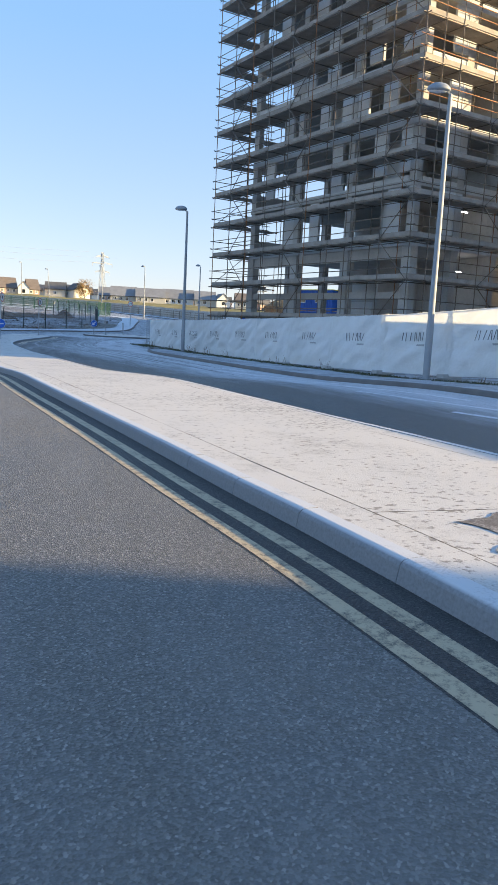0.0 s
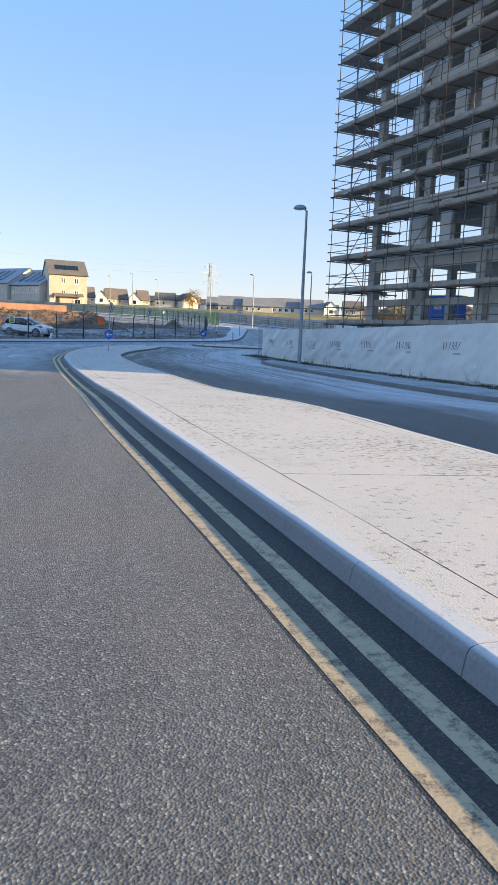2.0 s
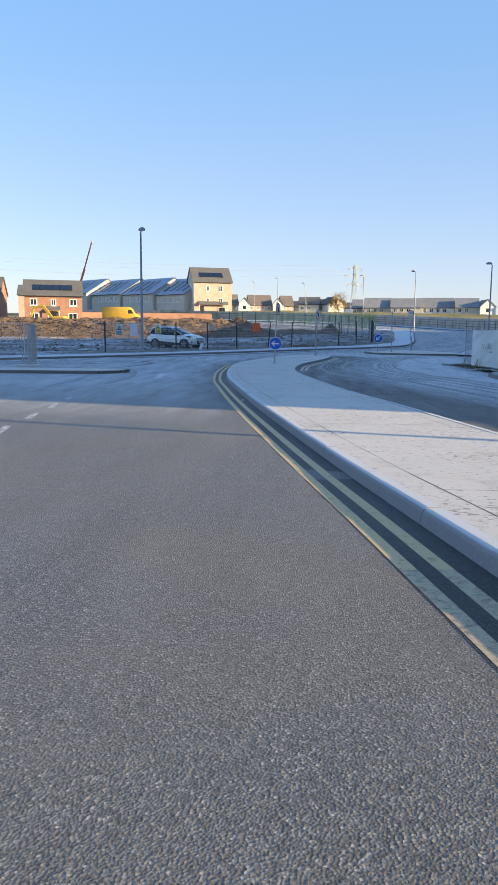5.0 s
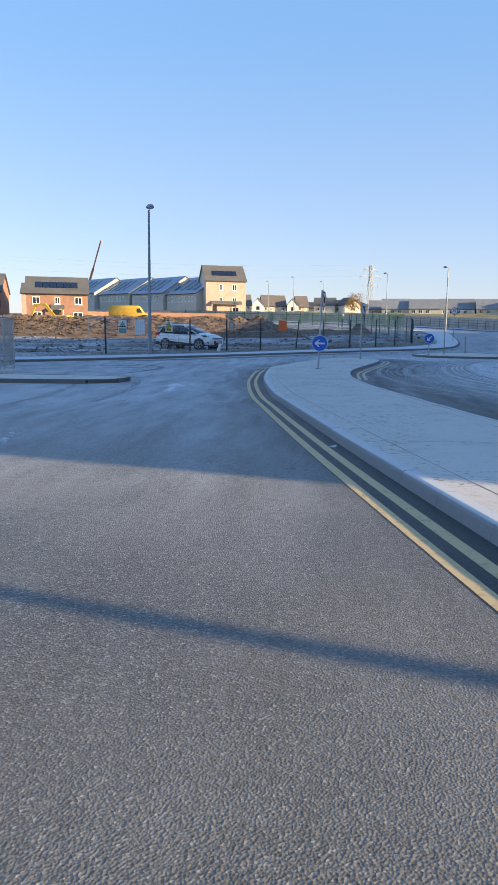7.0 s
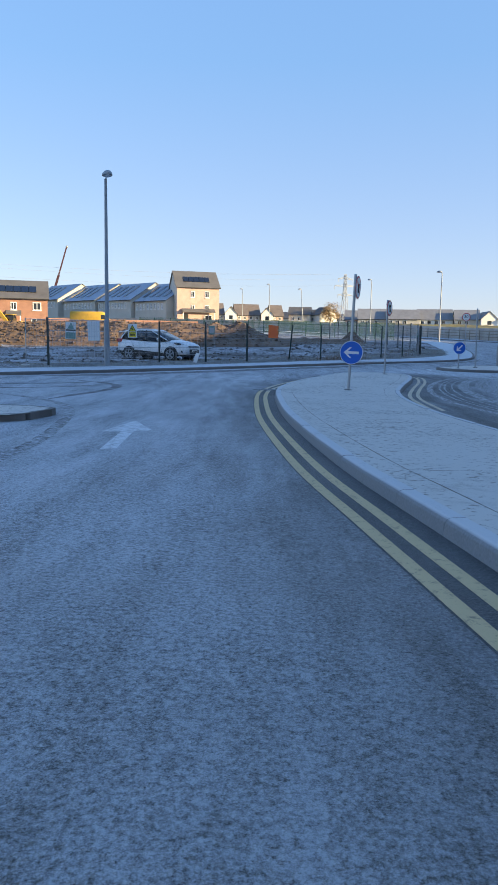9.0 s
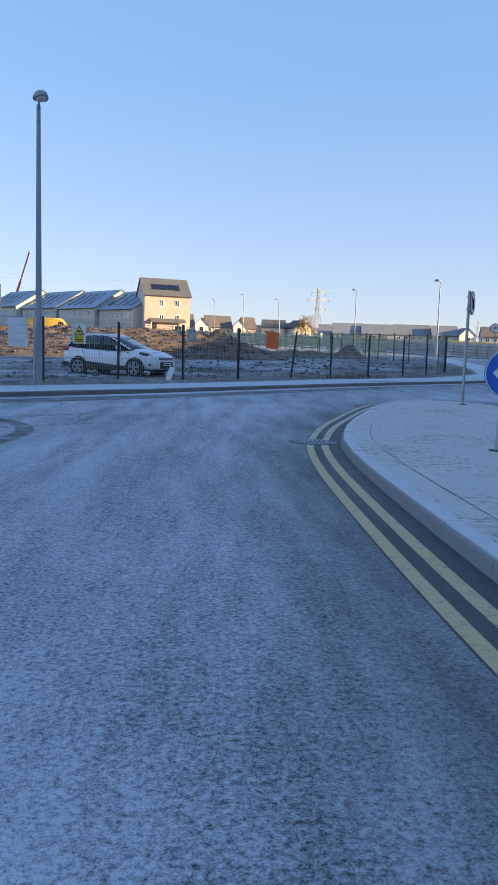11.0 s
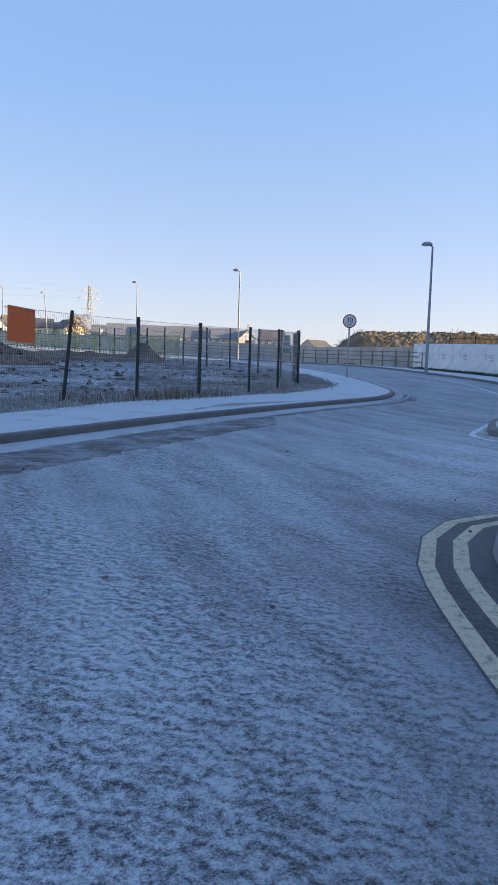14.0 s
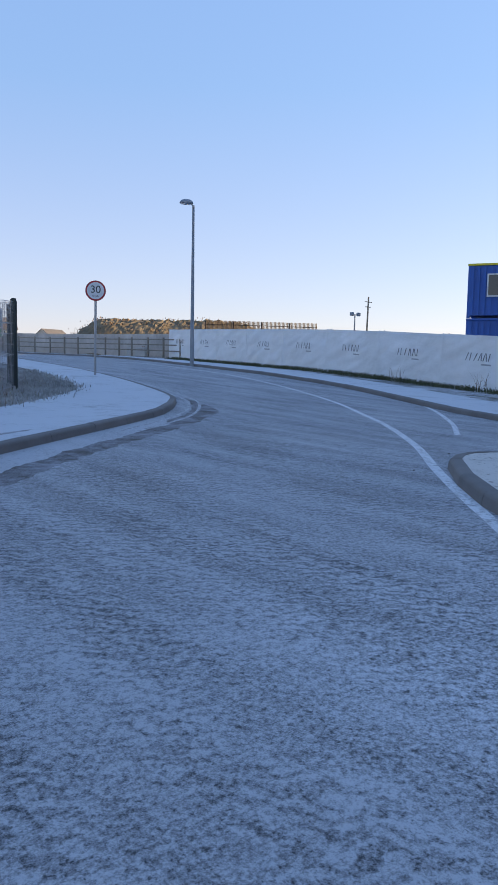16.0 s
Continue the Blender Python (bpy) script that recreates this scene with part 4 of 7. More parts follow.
def build_scaffold():
    t = thing("scaffold", TOWER, "weathered tubular steel scaffold with timber lifts round the block", "scaffold")
    top = LIFT0 + LIFT * (LIFTS - 1) + 1.2
    rnd = random.Random(9)
    ys = [0.0] + [0.0 + LEN_W * k / 9 for k in range(1, 10)]
    xs = [LEN_S * k / 11 for k in range(12)]

    def pole(x, y, z0, z1, r=0.024):
        bm = bmesh.new()
        tube(bm, (x, y, z0), (x, y, z1), r, seg=6)
        for k in range(LIFTS):
            z = LIFT0 + LIFT * k - 0.12
            if z0 < z < z1:
                box(bm, x - 0.05, x + 0.05, y - 0.05, y + 0.05, z, z + 0.09)
        part("standard", bm, RUSTY if rnd.random() < 0.12 else TUBE, t)

    for i, y in enumerate(ys):
        for x in (0.0, 1.25):
            pole(x + rnd.uniform(-0.02, 0.02), y, 0.0, top)
    for y in (LEN_W, LEN_W - 1.3):
        for x in (2.6, 4.4):
            pole(x, y, 0.0, top)
    for x in xs[1:]:
        for y in (0.0, 1.25):
            pole(x, y, 0.0, top)

    def run(name, a, b, mat=TUBE, r=0.024):
        bm = bmesh.new()
        tube(bm, a, b, r, seg=6)
        part(name, bm, mat, t)

    for k in range(LIFTS):
        z = LIFT0 + LIFT * k
        # road face
        for dz in (-0.10, 0.5, 1.0):
            run("ledger" if dz < 0 else "guard_rail", (-0.03, -0.3, z + dz), (-0.03, LEN_W + 0.25, z + dz + rnd.uniform(-0.03, 0.03)))
        run("ledger", (1.22, -0.2, z - 0.1), (1.22, LEN_W + 0.2, z - 0.1))
        run("guard_rail", (1.28, LEN_W - 3.0, z + 1.0), (1.28, LEN_W + 0.2, z + 1.0))
        # south face
        for dz in (-0.10, 0.5, 1.0):
            run("ledger" if dz < 0 else "guard_rail", (-0.3, -0.03, z + dz), (LEN_S, -0.03, z + dz + rnd.uniform(-0.03, 0.03)), RUSTY if (k in (5, 6, 7, 8) and dz > 0) else TUBE)
        run("ledger", (0.0, 1.22, z - 0.1), (LEN_S, 1.22, z - 0.1))
        # north return
        for dz in (-0.10, 0.5, 1.0):
            run("guard_rail", (-0.2, LEN_W + 0.03, z + dz), (4.7, LEN_W + 0.03, z + dz))
        # decks with a gap between the boards
        for y0, y1 in zip(ys, ys[1:]):
            bm = bmesh.new()
            for j in range(5):
                xa = 0.06 + j * 0.232
                dz = rnd.uniform(0, 0.012)
                box(bm, xa, xa + 0.225, y0 - 0.02, y1 + 0.02, z + dz - 0.04, z + dz)
            part("deck", bm, BOARD, t)
        for x0, x1 in zip(xs, xs[1:]):
            bm = bmesh.new()
            for j in range(5):
                ya = 0.06 + j * 0.232
                dz = rnd.uniform(0, 0.012)
                box(bm, max(x0 - 0.02, 1.25), x1 + 0.02, ya, ya + 0.225, z + dz - 0.04, z + dz)
            part("deck", bm, BOARD, t)
        bm = bmesh.new()
        for j in range(5):
            ya = LEN_W - 1.2 + j * 0.232
            box(bm, 1.25, 4.6, ya, ya + 0.225, z - 0.04, z)
        part("deck", bm, BOARD, t)
        # toe boards
        bm = bmesh.new()
        box(bm, 0.01, 0.045, -0.05, LEN_W + 0.05, z + 0.005, z + 0.225)
        part("toe_board", bm, BOARD, t)
        bm = bmesh.new()
        box(bm, 0.05, LEN_S, 0.01, 0.045, z + 0.005, z + 0.225)
        part("toe_board", bm, BOARD, t)
        bm = bmesh.new()
        box(bm, 0.05, 4.6, LEN_W - 0.03, LEN_W + 0.005, z + 0.005, z + 0.225)
        part("toe_board", bm, BOARD, t)
        # transoms
        for y in ys:
            run("transom", (-0.2, y + 0.06, z - 0.07), (1.5, y + 0.06, z - 0.07))
        for x in xs[1:]:
            run("transom", (x + 0.06, -0.2, z - 0.07), (x + 0.06, 1.5, z - 0.07))
        # braces, zigzag from lift to lift
        for b0 in ((0, 2), (4, 6), (7, 9)):
            a, b = (b0[0], b0[0] + 1) if k % 2 else (b0[0] + 1, b0[0])
            if k < LIFTS - 1:
                run("brace", (-0.07, ys[a], z - 0.1), (-0.07, ys[b], z + LIFT - 0.1))
        for b0 in (2, 6):
            a, b = (b0, b0 + 1) if k % 2 else (b0 + 1, b0)
            if k < LIFTS - 1:
                run("brace", (xs[a], -0.07, z - 0.1), (xs[b], -0.07, z + LIFT - 0.1))
        if k < LIFTS - 1 and k % 2:
            run("brace", (0.0, LEN_W + 0.06, z), (2.5, LEN_W + 0.06, z + LIFT))
    return t


build_tower()
build_scaffold()


# ---------------------------------------------------------------- plain blocks added out of view to shade the junction
def plain_block(m, sx, sy, sz, label):
    t = thing("neighbour_block", m, label, "building")
    bm = bmesh.new()
    box(bm, 0, sx, 0, sy, 0, sz, 0.05)
    part("wall", bm, PANEL, t)
    bm = bmesh.new()
    box(bm, -0.2, sx + 0.2, -0.2, sy + 0.2, sz + 0.004, sz + 0.5, 0.05)
    part("roof", bm, SLATE, t)
    return t


plain_block(Matrix.Translation((32, 15.6, 0)) @ pose(0, 0, 0, 0, 0, 15), 26, 6.5, 16.3, "unseen tall plain block added to shade the site and junction")
plain_block(Matrix.Translation((24.5, 7.0, 0)) @ pose(0, 0, 0, 0, 0, 8), 5, 16.5, 2.8, "unseen long low block added to shade the sheeted fence")
plain_block(Matrix.Translation((67, 40, 0)) @ pose(0, 0, 0, 0, 0, 15), 30, 9.5, 20.0, "unseen narrow plain block added to shade the far junction")
plain_block(Matrix.Translation((64.5, 49.3, 0)) @ pose(0, 0, 0, 0, 0, 15), 30, 37, 15.6, "unseen broad plain block added to shade the ground beyond the junction")
plain_block(Matrix.Translation((26, -42, 0)) @ pose(0, 0, 0, 0, 0, 15), 22, 26, 12, "unseen plain block added to shade the near end of the road")


# ---------------------------------------------------------------- mesh-panel site fences with sheeting
def fence_panel(m, w, h, lettered=True, lean=0.0, sheeted=True, seed=0):
    t = thing("site_fence_panel", m, "temporary mesh fence panel wrapped in creased white printed sheeting" if sheeted else "temporary galvanised mesh fence panel on a concrete foot", "fence panel", "site fence panels")
    r = 0.021
    bm = bmesh.new()
    for x in (0.04, w - 0.04):
        tube(bm, (x, 0, -0.05), (x, 0, h + 0.05), r, seg=8)
    for z in (0.16, h):
        tube(bm, (0.04, 0, z), (w - 0.04, 0, z), r * 0.8, seg=8)
    part("frame", bm, GALV, t)
    if not sheeted:
        bm = bmesh.new()
        n = int(w / 0.11)
        for i in range(1, n):
            x = 0.04 + (w - 0.08) * i / n
            tube(bm, (x, 0, 0.16), (x, 0, h), 0.004, seg=4, caps=False)
        for z in [0.16 + (h - 0.16) * k / 8 for k in range(1, 8)]:
            tube(bm, (0.04, 0, z), (w - 0.04, 0, z), 0.004, seg=4, caps=False)
        part("mesh", bm, GALV, t)
    bm = bmesh.new()
    box(bm, -0.18, 0.18, -0.36, 0.36, -0.06, 0.09, 0.03)
    part("foot", bm, CONCRETE, t, "grey concrete fence foot")
    if sheeted:
        rnd = random.Random(seed)
        bm = bmesh.new()
        nx, nz = 30, 20
        off = rnd.uniform(0, 50)
        g = []

        def crease(u, v):
            d = 0.055 * noise.noise(Vector((u * 3 + off, v * 2.2, 0))) + 0.06 * noise.noise(Vector((u * 5 + v * 6 + off, v * 2 - u * 3, 4)))
            d += 0.08 * (abs(noise.noise(Vector((u * 3.2 + v * 1.5 + off, v * 5.0 + u * 3.5, 9)))) - 0.3) + 0.014 * math.sin(u * 9 + v * 11 + off)
            return max(-0.07, d * max(0.0, min(1.0, u / 0.07, (1 - u) / 0.07)))

        for i in range(nx + 1):
            col = []
            for j in range(nz + 1):
                u, v = i / nx, j / nz
                sag = 0.05 * math.sin(math.pi * u) * (v > 0.98) * rnd.uniform(0.1, 0.6)
                col.append(bm.verts.new((-0.14 + u * (w + 0.28), 0.11 + crease(u, v) + 0.012 * (u > 0.97), 0.03 + v * (h - 0.01) - sag)))
            g.append(col)
        for i in range(nx):
            for j in range(nz):
                f = bm.faces.new((g[i][j], g[i + 1][j], g[i + 1][j + 1], g[i][j + 1]))
                f.smooth = True
        sheet_ob = part("sheeting", bm, SHEETING, t, "creased white sheeting with a faded grey logo")
        if lettered:
            # the logo stands as plain strokes
            cx, cz = w * 0.5, h * 0.62
            for k in range(6):
                x = cx - 0.62 + k * 0.21
                z0, z1 = cz - 0.14, cz + 0.14
                if k == 1:
                    qs = [[(x, z0), (x + 0.04, z0), (x + 0.04, z1), (x, z1)]]
                else:
                    qs = [[(x, z0), (x + 0.04, z0), (x + 0.11, z1), (x + 0.07, z1)]]
                if k in (3, 4):
                    qs = [[(x, z0), (x + 0.035, z0), (x + 0.075, z1), (x + 0.04, z1)], [(x + 0.0755, z1), (x + 0.11, z1), (x + 0.17, z0), (x + 0.135, z0)]]
                for q in qs:
                    bm = bmesh.new()
                    bm.faces.new([bm.verts.new((2 * cx - a, 0.14 + crease((2 * cx - a + 0.14) / (w + 0.28), (b - 0.03) / (h - 0.01)), b)) for a, b in q][::-1])
                    part("logo_stroke", bm, LOGO, sheet_ob)
            q = [(cx + 0.17, cz - 0.29), (cx + 0.62, cz - 0.29), (cx + 0.62, cz - 0.235), (cx + 0.17, cz - 0.235)]
            bm = bmesh.new()
            bm.faces.new([bm.verts.new((2 * cx - a, 0.14 + crease((2 * cx - a + 0.14) / (w + 0.28), (b - 0.03) / (h - 0.01)), b)) for a, b in q][::-1])
            part("logo_strap", bm, LOGO_PALE, sheet_ob)
    return t


def fence_run(pts, h, seed, lettered=lambda k: True, width=3.45, zoff=0.10):
    line = smooth_line(pts, 0.3) if len(pts) > 2 else [Vector(pts[0]).lerp(Vector(pts[1]), k / 200) for k in range(201)]
    k, start = 0, line[0]
    for q in line[1:]:
        if (q - start).length >= width:
            d = (q - start).normalized()
            lift = zoff if callable(zoff) else (lambda y: zoff)
            za, zb = G(*start) + lift(start.y), G(*q) + lift(q.y)
            ang = math.degrees(math.atan2(d.y, d.x))
            m = pose(start.x, start.y, za, 0, -math.degrees(math.atan2(zb - za, width)), ang)
            fence_panel(m, width, h, lettered(k), seed=seed + k)
            start = q
            k += 1


fence_run([HOARD_B, HOARD_A], 1.95, 20, zoff=lambda y: 0.22 - 0.012 * (y - 19.0))
fence_run([(32.1, 110.0), (31.3, 105.0), (29.9, 97.0), (28.5, 87.5), (27.2, 79.0), (25.2, 70.0), (22.4, 61.0)][::-1], 2.0, 80, zoff=0.02)


# ---------------------------------------------------------------- street lamps
def street_lamp(m, h, label="grey tapered steel street lamp with a flat lantern", arm=0.75, heading=0.0, tone=LAMP_GREY):
    t = thing("street_lamp", m @ pose(0, 0, 0, 0, 0, heading), label, "street lamp", "street lamps")
    bm = bmesh.new()
    tube(bm, (0, 0, -0.6), (0, 0, 1.6), 0.105, 0.105, seg=14)
    tube(bm, (0, 0, 1.6), (0, 0, 1.72), 0.105, 0.095, seg=14)
    tube(bm, (0, 0, 1.72), (0, 0, h - 0.05), 0.095, 0.056, seg=14)
    part("pole", bm, tone, t)
    bm = bmesh.new()
    box(bm, -0.03, 0.03, -0.112, -0.10, 0.5, 1.1, 0.004)
    part("service_door", bm, tone, t)
    bm = bmesh.new()
    tube(bm, (0, 0, h - 0.08), (0.12, 0, h + 0.02), 0.03, seg=8)
    part("bracket", bm, tone, t)
    # lantern: a flat domed shell
    bm = bmesh.new()
    bmesh.ops.create_uvsphere(bm, u_segments=18, v_segments=10, radius=1.0)
    for v in bm.verts:
        x, y, z = v.co
        v.co = Vector((0.34 * x, 0.21 * y * (1 - 0.18 * x), (0.20 if z > 0 else 0.05) * z))
        v.co += Vector((0.34, 0, h + 0.04))
    for f in bm.faces:
        f.smooth = True
    part("lantern", bm, tone, t)
    bm = bmesh.new()
    bmesh.ops.create_uvsphere(bm, u_segments=14, v_segments=6, radius=1.0)
    for v in bm.verts:
        v.co = Vector((0.27 * v.co.x + 0.36, 0.14 * v.co.y, 0.05 * v.co.z + h + 0.012))
    part("lens", bm, SIGN_WHITE, t, "pale glass lens")
    return t


LAMP_A = street_lamp(Matrix.Translation((15.18, 18.03, G(0, 18) + 0.1)), 8.15, heading=165)
for x, y, h, a in ((12.05, 39.6, 7.72, 165), (-7.1, 61.9, 7.93, -65), (25.1, 95.2, 7.72, 150), (21.8, 122.6, 8.35, 160), (17.5, 152.0, 8.8, 170),
                   (1.5, 197.0, 9.4, 200), (-5.0, 217.0, 9.0, 200), (8.0, 177.0, 7.8, 200)):
    lean = 4.0 if (x, y) == (8.0, 177.0) else 0.0
    copy_thing(LAMP_A, pose(x, y, G(x, y) + 0.1 + h - 8.15, 0, lean, a))


# ---------------------------------------------------------------- road signs
def disc(bm, r, y0, y1, z, seg=32, x=0.0):
    bmesh.ops.create_cone(bm, cap_ends=True, segments=seg, radius1=r, radius2=r, depth=abs(y1 - y0), matrix=Matrix.Translation((x, (y0 + y1) / 2, z)) @ pose(0, 0, 0, 90))


def sign_pole(t, h, r=0.038):
    bm = bmesh.new()
    tube(bm, (0, 0, -0.15), (0, 0, h), r, seg=12)
    tube(bm, (0, 0, h), (0, 0, h + 0.02), r * 1.1, r * 0.7, seg=12)
    part("pole", bm, GALV, t)
    bm = bmesh.new()
    tube(bm, (0, 0, 0.0), (0, 0, 0.015), 0.12, 0.10, seg=14)
    part("base_collar", bm, BLACK, t)


def clips(t, zs):
    for z in zs:
        bm = bmesh.new()
        box(bm, -0.06, 0.06, -0.075, 0.045, z - 0.02, z + 0.02, 0.004)
        part("clip", bm, GALV, t)


def arrow_sign(m, zc, r, turn, pole_h, label):
    t = thing("arrow_sign", m, label, "road sign")
    sign_pole(t, pole_h)
    clips(t, (zc - 0.15, zc + 0.15))
    bm = bmesh.new()
    disc(bm, r, -0.085, -0.078, zc)
    back = part("back_plate", bm, GALV, t)
    bm = bmesh.new()
    disc(bm, r * 0.985, -0.092, -0.0855, zc)
    face = part("face", bm, SIGN_BLUE, t, "blue disc with white rim")
    bm = bmesh.new()
    rot = pose(0, 0, 0, 0, turn, 0)
    k = r / 0.30
    for q in ([(-0.02, -0.033), (0.19, -0.033), (0.19, 0.033), (-0.02, 0.033)], [(-0.20, 0.0), (-0.05, -0.135), (0.005, -0.135), (-0.095, -0.033), (-0.02, -0.033), (-0.02, 0.033), (-0.095, 0.033), (0.005, 0.135), (-0.05, 0.135)]):
        vs = []
        for a, b in q:
            p = rot @ Vector((a * k, 0, b * k))
            vs.append(bm.verts.new((p.x, -0.0955, p.z + zc)))
        bm.faces.new(vs)
    part("arrow", bm, SIGN_WHITE, t, "white arrow")
    bm = bmesh.new()
    seg = 32
    o, i = [], []
    for s in range(seg):
        a = 2 * math.pi * s / seg
        o.append(bm.verts.new((r * 0.985 * math.cos(a), -0.0945, zc + r * 0.985 * math.sin(a))))
        i.append(bm.verts.new((r * 0.94 * math.cos(a), -0.0945, zc + r * 0.94 * math.sin(a))))
    for s in range(seg):
        bm.faces.new((o[s], o[(s + 1) % seg], i[(s + 1) % seg], i[s]))
    part("rim", bm, SIGN_WHITE, t, "white rim")
    return t


def text_mesh(body, size, depth=0.001):
    cu = bpy.data.curves.new("text", "FONT")
    cu.body, cu.size, cu.extrude, cu.align_x, cu.align_y = body, size, depth, "CENTER", "CENTER"
    ob = bpy.data.objects.new("text", cu)
    scene.collection.objects.link(ob)
    dg = bpy.context.evaluated_depsgraph_get()
    me = bpy.data.meshes.new_from_object(ob.evaluated_get(dg))
    bpy.data.objects.remove(ob)
    return me


def text_on(parent, body, size, m, mat, name="lettering"):
    me = text_mesh(body, size)
    me.materials.clear()
    me.materials.append(mat)
    o = new(name, me)
    o.parent = parent
    o.matrix_basis = m
    return o


def round_sign(m, zc, r, pole_h, label, speed=None):
    t = thing("round_sign", m, label, "road sign")
    sign_pole(t, pole_h)
    clips(t, (zc - 0.15, zc + 0.15))
    bm = bmesh.new()
    disc(bm, r, -0.085, -0.078, zc)
    part("back_plate", bm, GALV, t)
    bm = bmesh.new()
    disc(bm, r * 0.985, -0.092, -0.0855, zc)
    part("border", bm, SIGN_RED, t, "red rim")
    bm = bmesh.new()
    disc(bm, r * 0.83, -0.097, -0.0925, zc)
    face = part("face", bm, SIGN_WHITE, t, "white disc")
    if speed:
        text_on(face, speed, r * 1.02, pose(0, -0.099, zc + 0.03, 90, 0, 0), BLACK, "digits")
        text_on(face, "km/h", r * 0.30, pose(0, -0.099, zc - r * 0.52, 90, 0, 0), BLACK, "unit")
    else:
        bm = bmesh.new()
        bar(bm, (-0.5 * r, -0.099, zc + 0.5 * r), (0.5 * r, -0.099, zc - 0.5 * r), 0.004, 0.06)
        bar(bm, (-0.1 * r, -0.098, zc - 0.45 * r), (-0.1 * r, -0.098, zc + 0.3 * r), 0.002, 0.07)
        bar(bm, (-0.1 * r, -0.098, zc + 0.3 * r), (0.4 * r, -0.098, zc + 0.3 * r), 0.002, 0.07)
        part("symbol", bm, BLACK, face, "black turn symbol with a bar across")
    return t


# one tall post carries the arrow disc and, above it, a round prohibition sign
t = arrow_sign(pose(1.90, 49.33, G(0, 49) + 0.12, 0, 1.8, 4), 0.99, 0.31, 0, 3.0, "steel post with a blue arrow disc and a round prohibition sign")
turn = pose(0, 0, 0, 0, 0, 66)
for nm, rad, ya, yb, mt, lb in (("round_plate", 0.30, -0.085, -0.078, GALV, ""), ("border", 0.295, -0.092, -0.0855, SIGN_RED, "red rim"), ("round_face", 0.25, -0.097, -0.0925, SIGN_WHITE, "white disc")):
    bm = bmesh.new()
    disc(bm, rad, ya, yb, 2.68)
    part(nm, bm, mt, t, lb).matrix_basis = turn
bm = bmesh.new()
bar(bm, (-0.15, -0.099, 2.83), (0.15, -0.099, 2.53), 0.004, 0.06)
part("cross_bar", bm, SIGN_RED, t, "red bar across the disc").matrix_basis = turn
bm = bmesh.new()
bar(bm, (-0.03, -0.098, 2.54), (-0.03, -0.098, 2.77), 0.002, 0.06)
part("turn_symbol", bm, BLACK, t, "black turn symbol").matrix_basis = turn
round_sign(pose(4.4, 58.6, G(0, 58.6) + 0.12, 0, 1.5, 60), 2.54, 0.30, 2.83, "round no-turn sign on a leaning steel post")
arrow_sign(pose(9.2, 65.9, G(0, 65.5) + 0.12, 0, 0, 0), 0.98, 0.30, -45, 1.25, "blue round diagonal arrow sign on a short post")
t = thing("sign_post", pose(10.35, 67.0, G(0, 67) + 0.12, 0, -0.8, 0), "bare galvanised steel sign post on the splitter island", "post")
sign_pole(t, 2.9)
t = thing("bollard_post", pose(12.2, 69.4, G(0, 69.4) + 0.12, 0, -1.5, 0), "short grey steel post on the splitter island", "post")
sign_pole(t, 1.05, 0.055)
round_sign(pose(14.9, 85.7, G(0, 85.7) + 0.06, 0, 0.6, -28), 2.62, 0.31, 2.9, "round white speed limit sign with red rim on steel post", "30")


# ---------------------------------------------------------------- weld-mesh fence round the field
FENCE = [(-9.3, 60.6), (-7.35, 63.4), (-5.4, 66.1), (-3.2, 67.3), (-1.15, 69.4), (1.2, 72.4), (3.15, 73.95), (5.2, 75.55), (7.3, 77.3), (9.0, 79.2), (10.6, 81.3)]
FENCE_N = [(10.6, 81.3), (11.0, 84.0), (11.08, 87.0), (10.7, 90.0), (10.3, 92.8), (9.7, 95.5), (9.2, 98.0), (8.67, 100.5), (8.1, 103.0), (7.5, 105.8), (6.9, 108.6)]


def field(x, y):
    """Height of the field over the road level."""
    return 0.05 + 0.07 * noise.noise(Vector((x * 0.25, y * 0.25, 1))) + 0.05 * noise.noise(Vector((x * 0.9, y * 0.9, 2)))


def mesh_fence(pts, h, tag):
    t = thing("mesh_fence", Matrix.Identity(4), "dark green weld-mesh fence with square steel posts round the field", "fence")
    rnd = random.Random(3)
    tops = []
    for i, (x, y) in enumerate(pts):
        z = G(x, y) + 0.13
        lx, ly = rnd.uniform(-0.03, 0.03), rnd.uniform(-0.02, 0.02)
        if tag == "a" and i == 5:
            lx = 0.20
        bm = bmesh.new()
        bar(bm, (x, y, z - 0.1), (x + lx, y + ly, z + h + 0.06), 0.075, 0.075)
        part("post", bm, DARK_STEEL, t)
        tops.append((Vector((x, y, z)), Vector((x + lx, y + ly, z + h))))
    for (a0, a1), (b0, b1) in zip(tops, tops[1:]):
        bm = bmesh.new()
        L = (b0 - a0).length
        n = max(4, int(L / 0.075))
        for k in range(1, n):
            u = k / n
            tube(bm, a0.lerp(b0, u) + Vector((0, 0, 0.05)), a1.lerp(b1, u), 0.0036, seg=3, caps=False)
        for k in range(9):
            v = 0.03 + 0.96 * k / 8
            tube(bm, a0.lerp(a1, v), b0.lerp(b1, v), 0.004 if k % 3 else 0.008, seg=4, caps=False)
        part("mesh_panel", bm, GALV, t, "grey welded wire mesh")
    return t


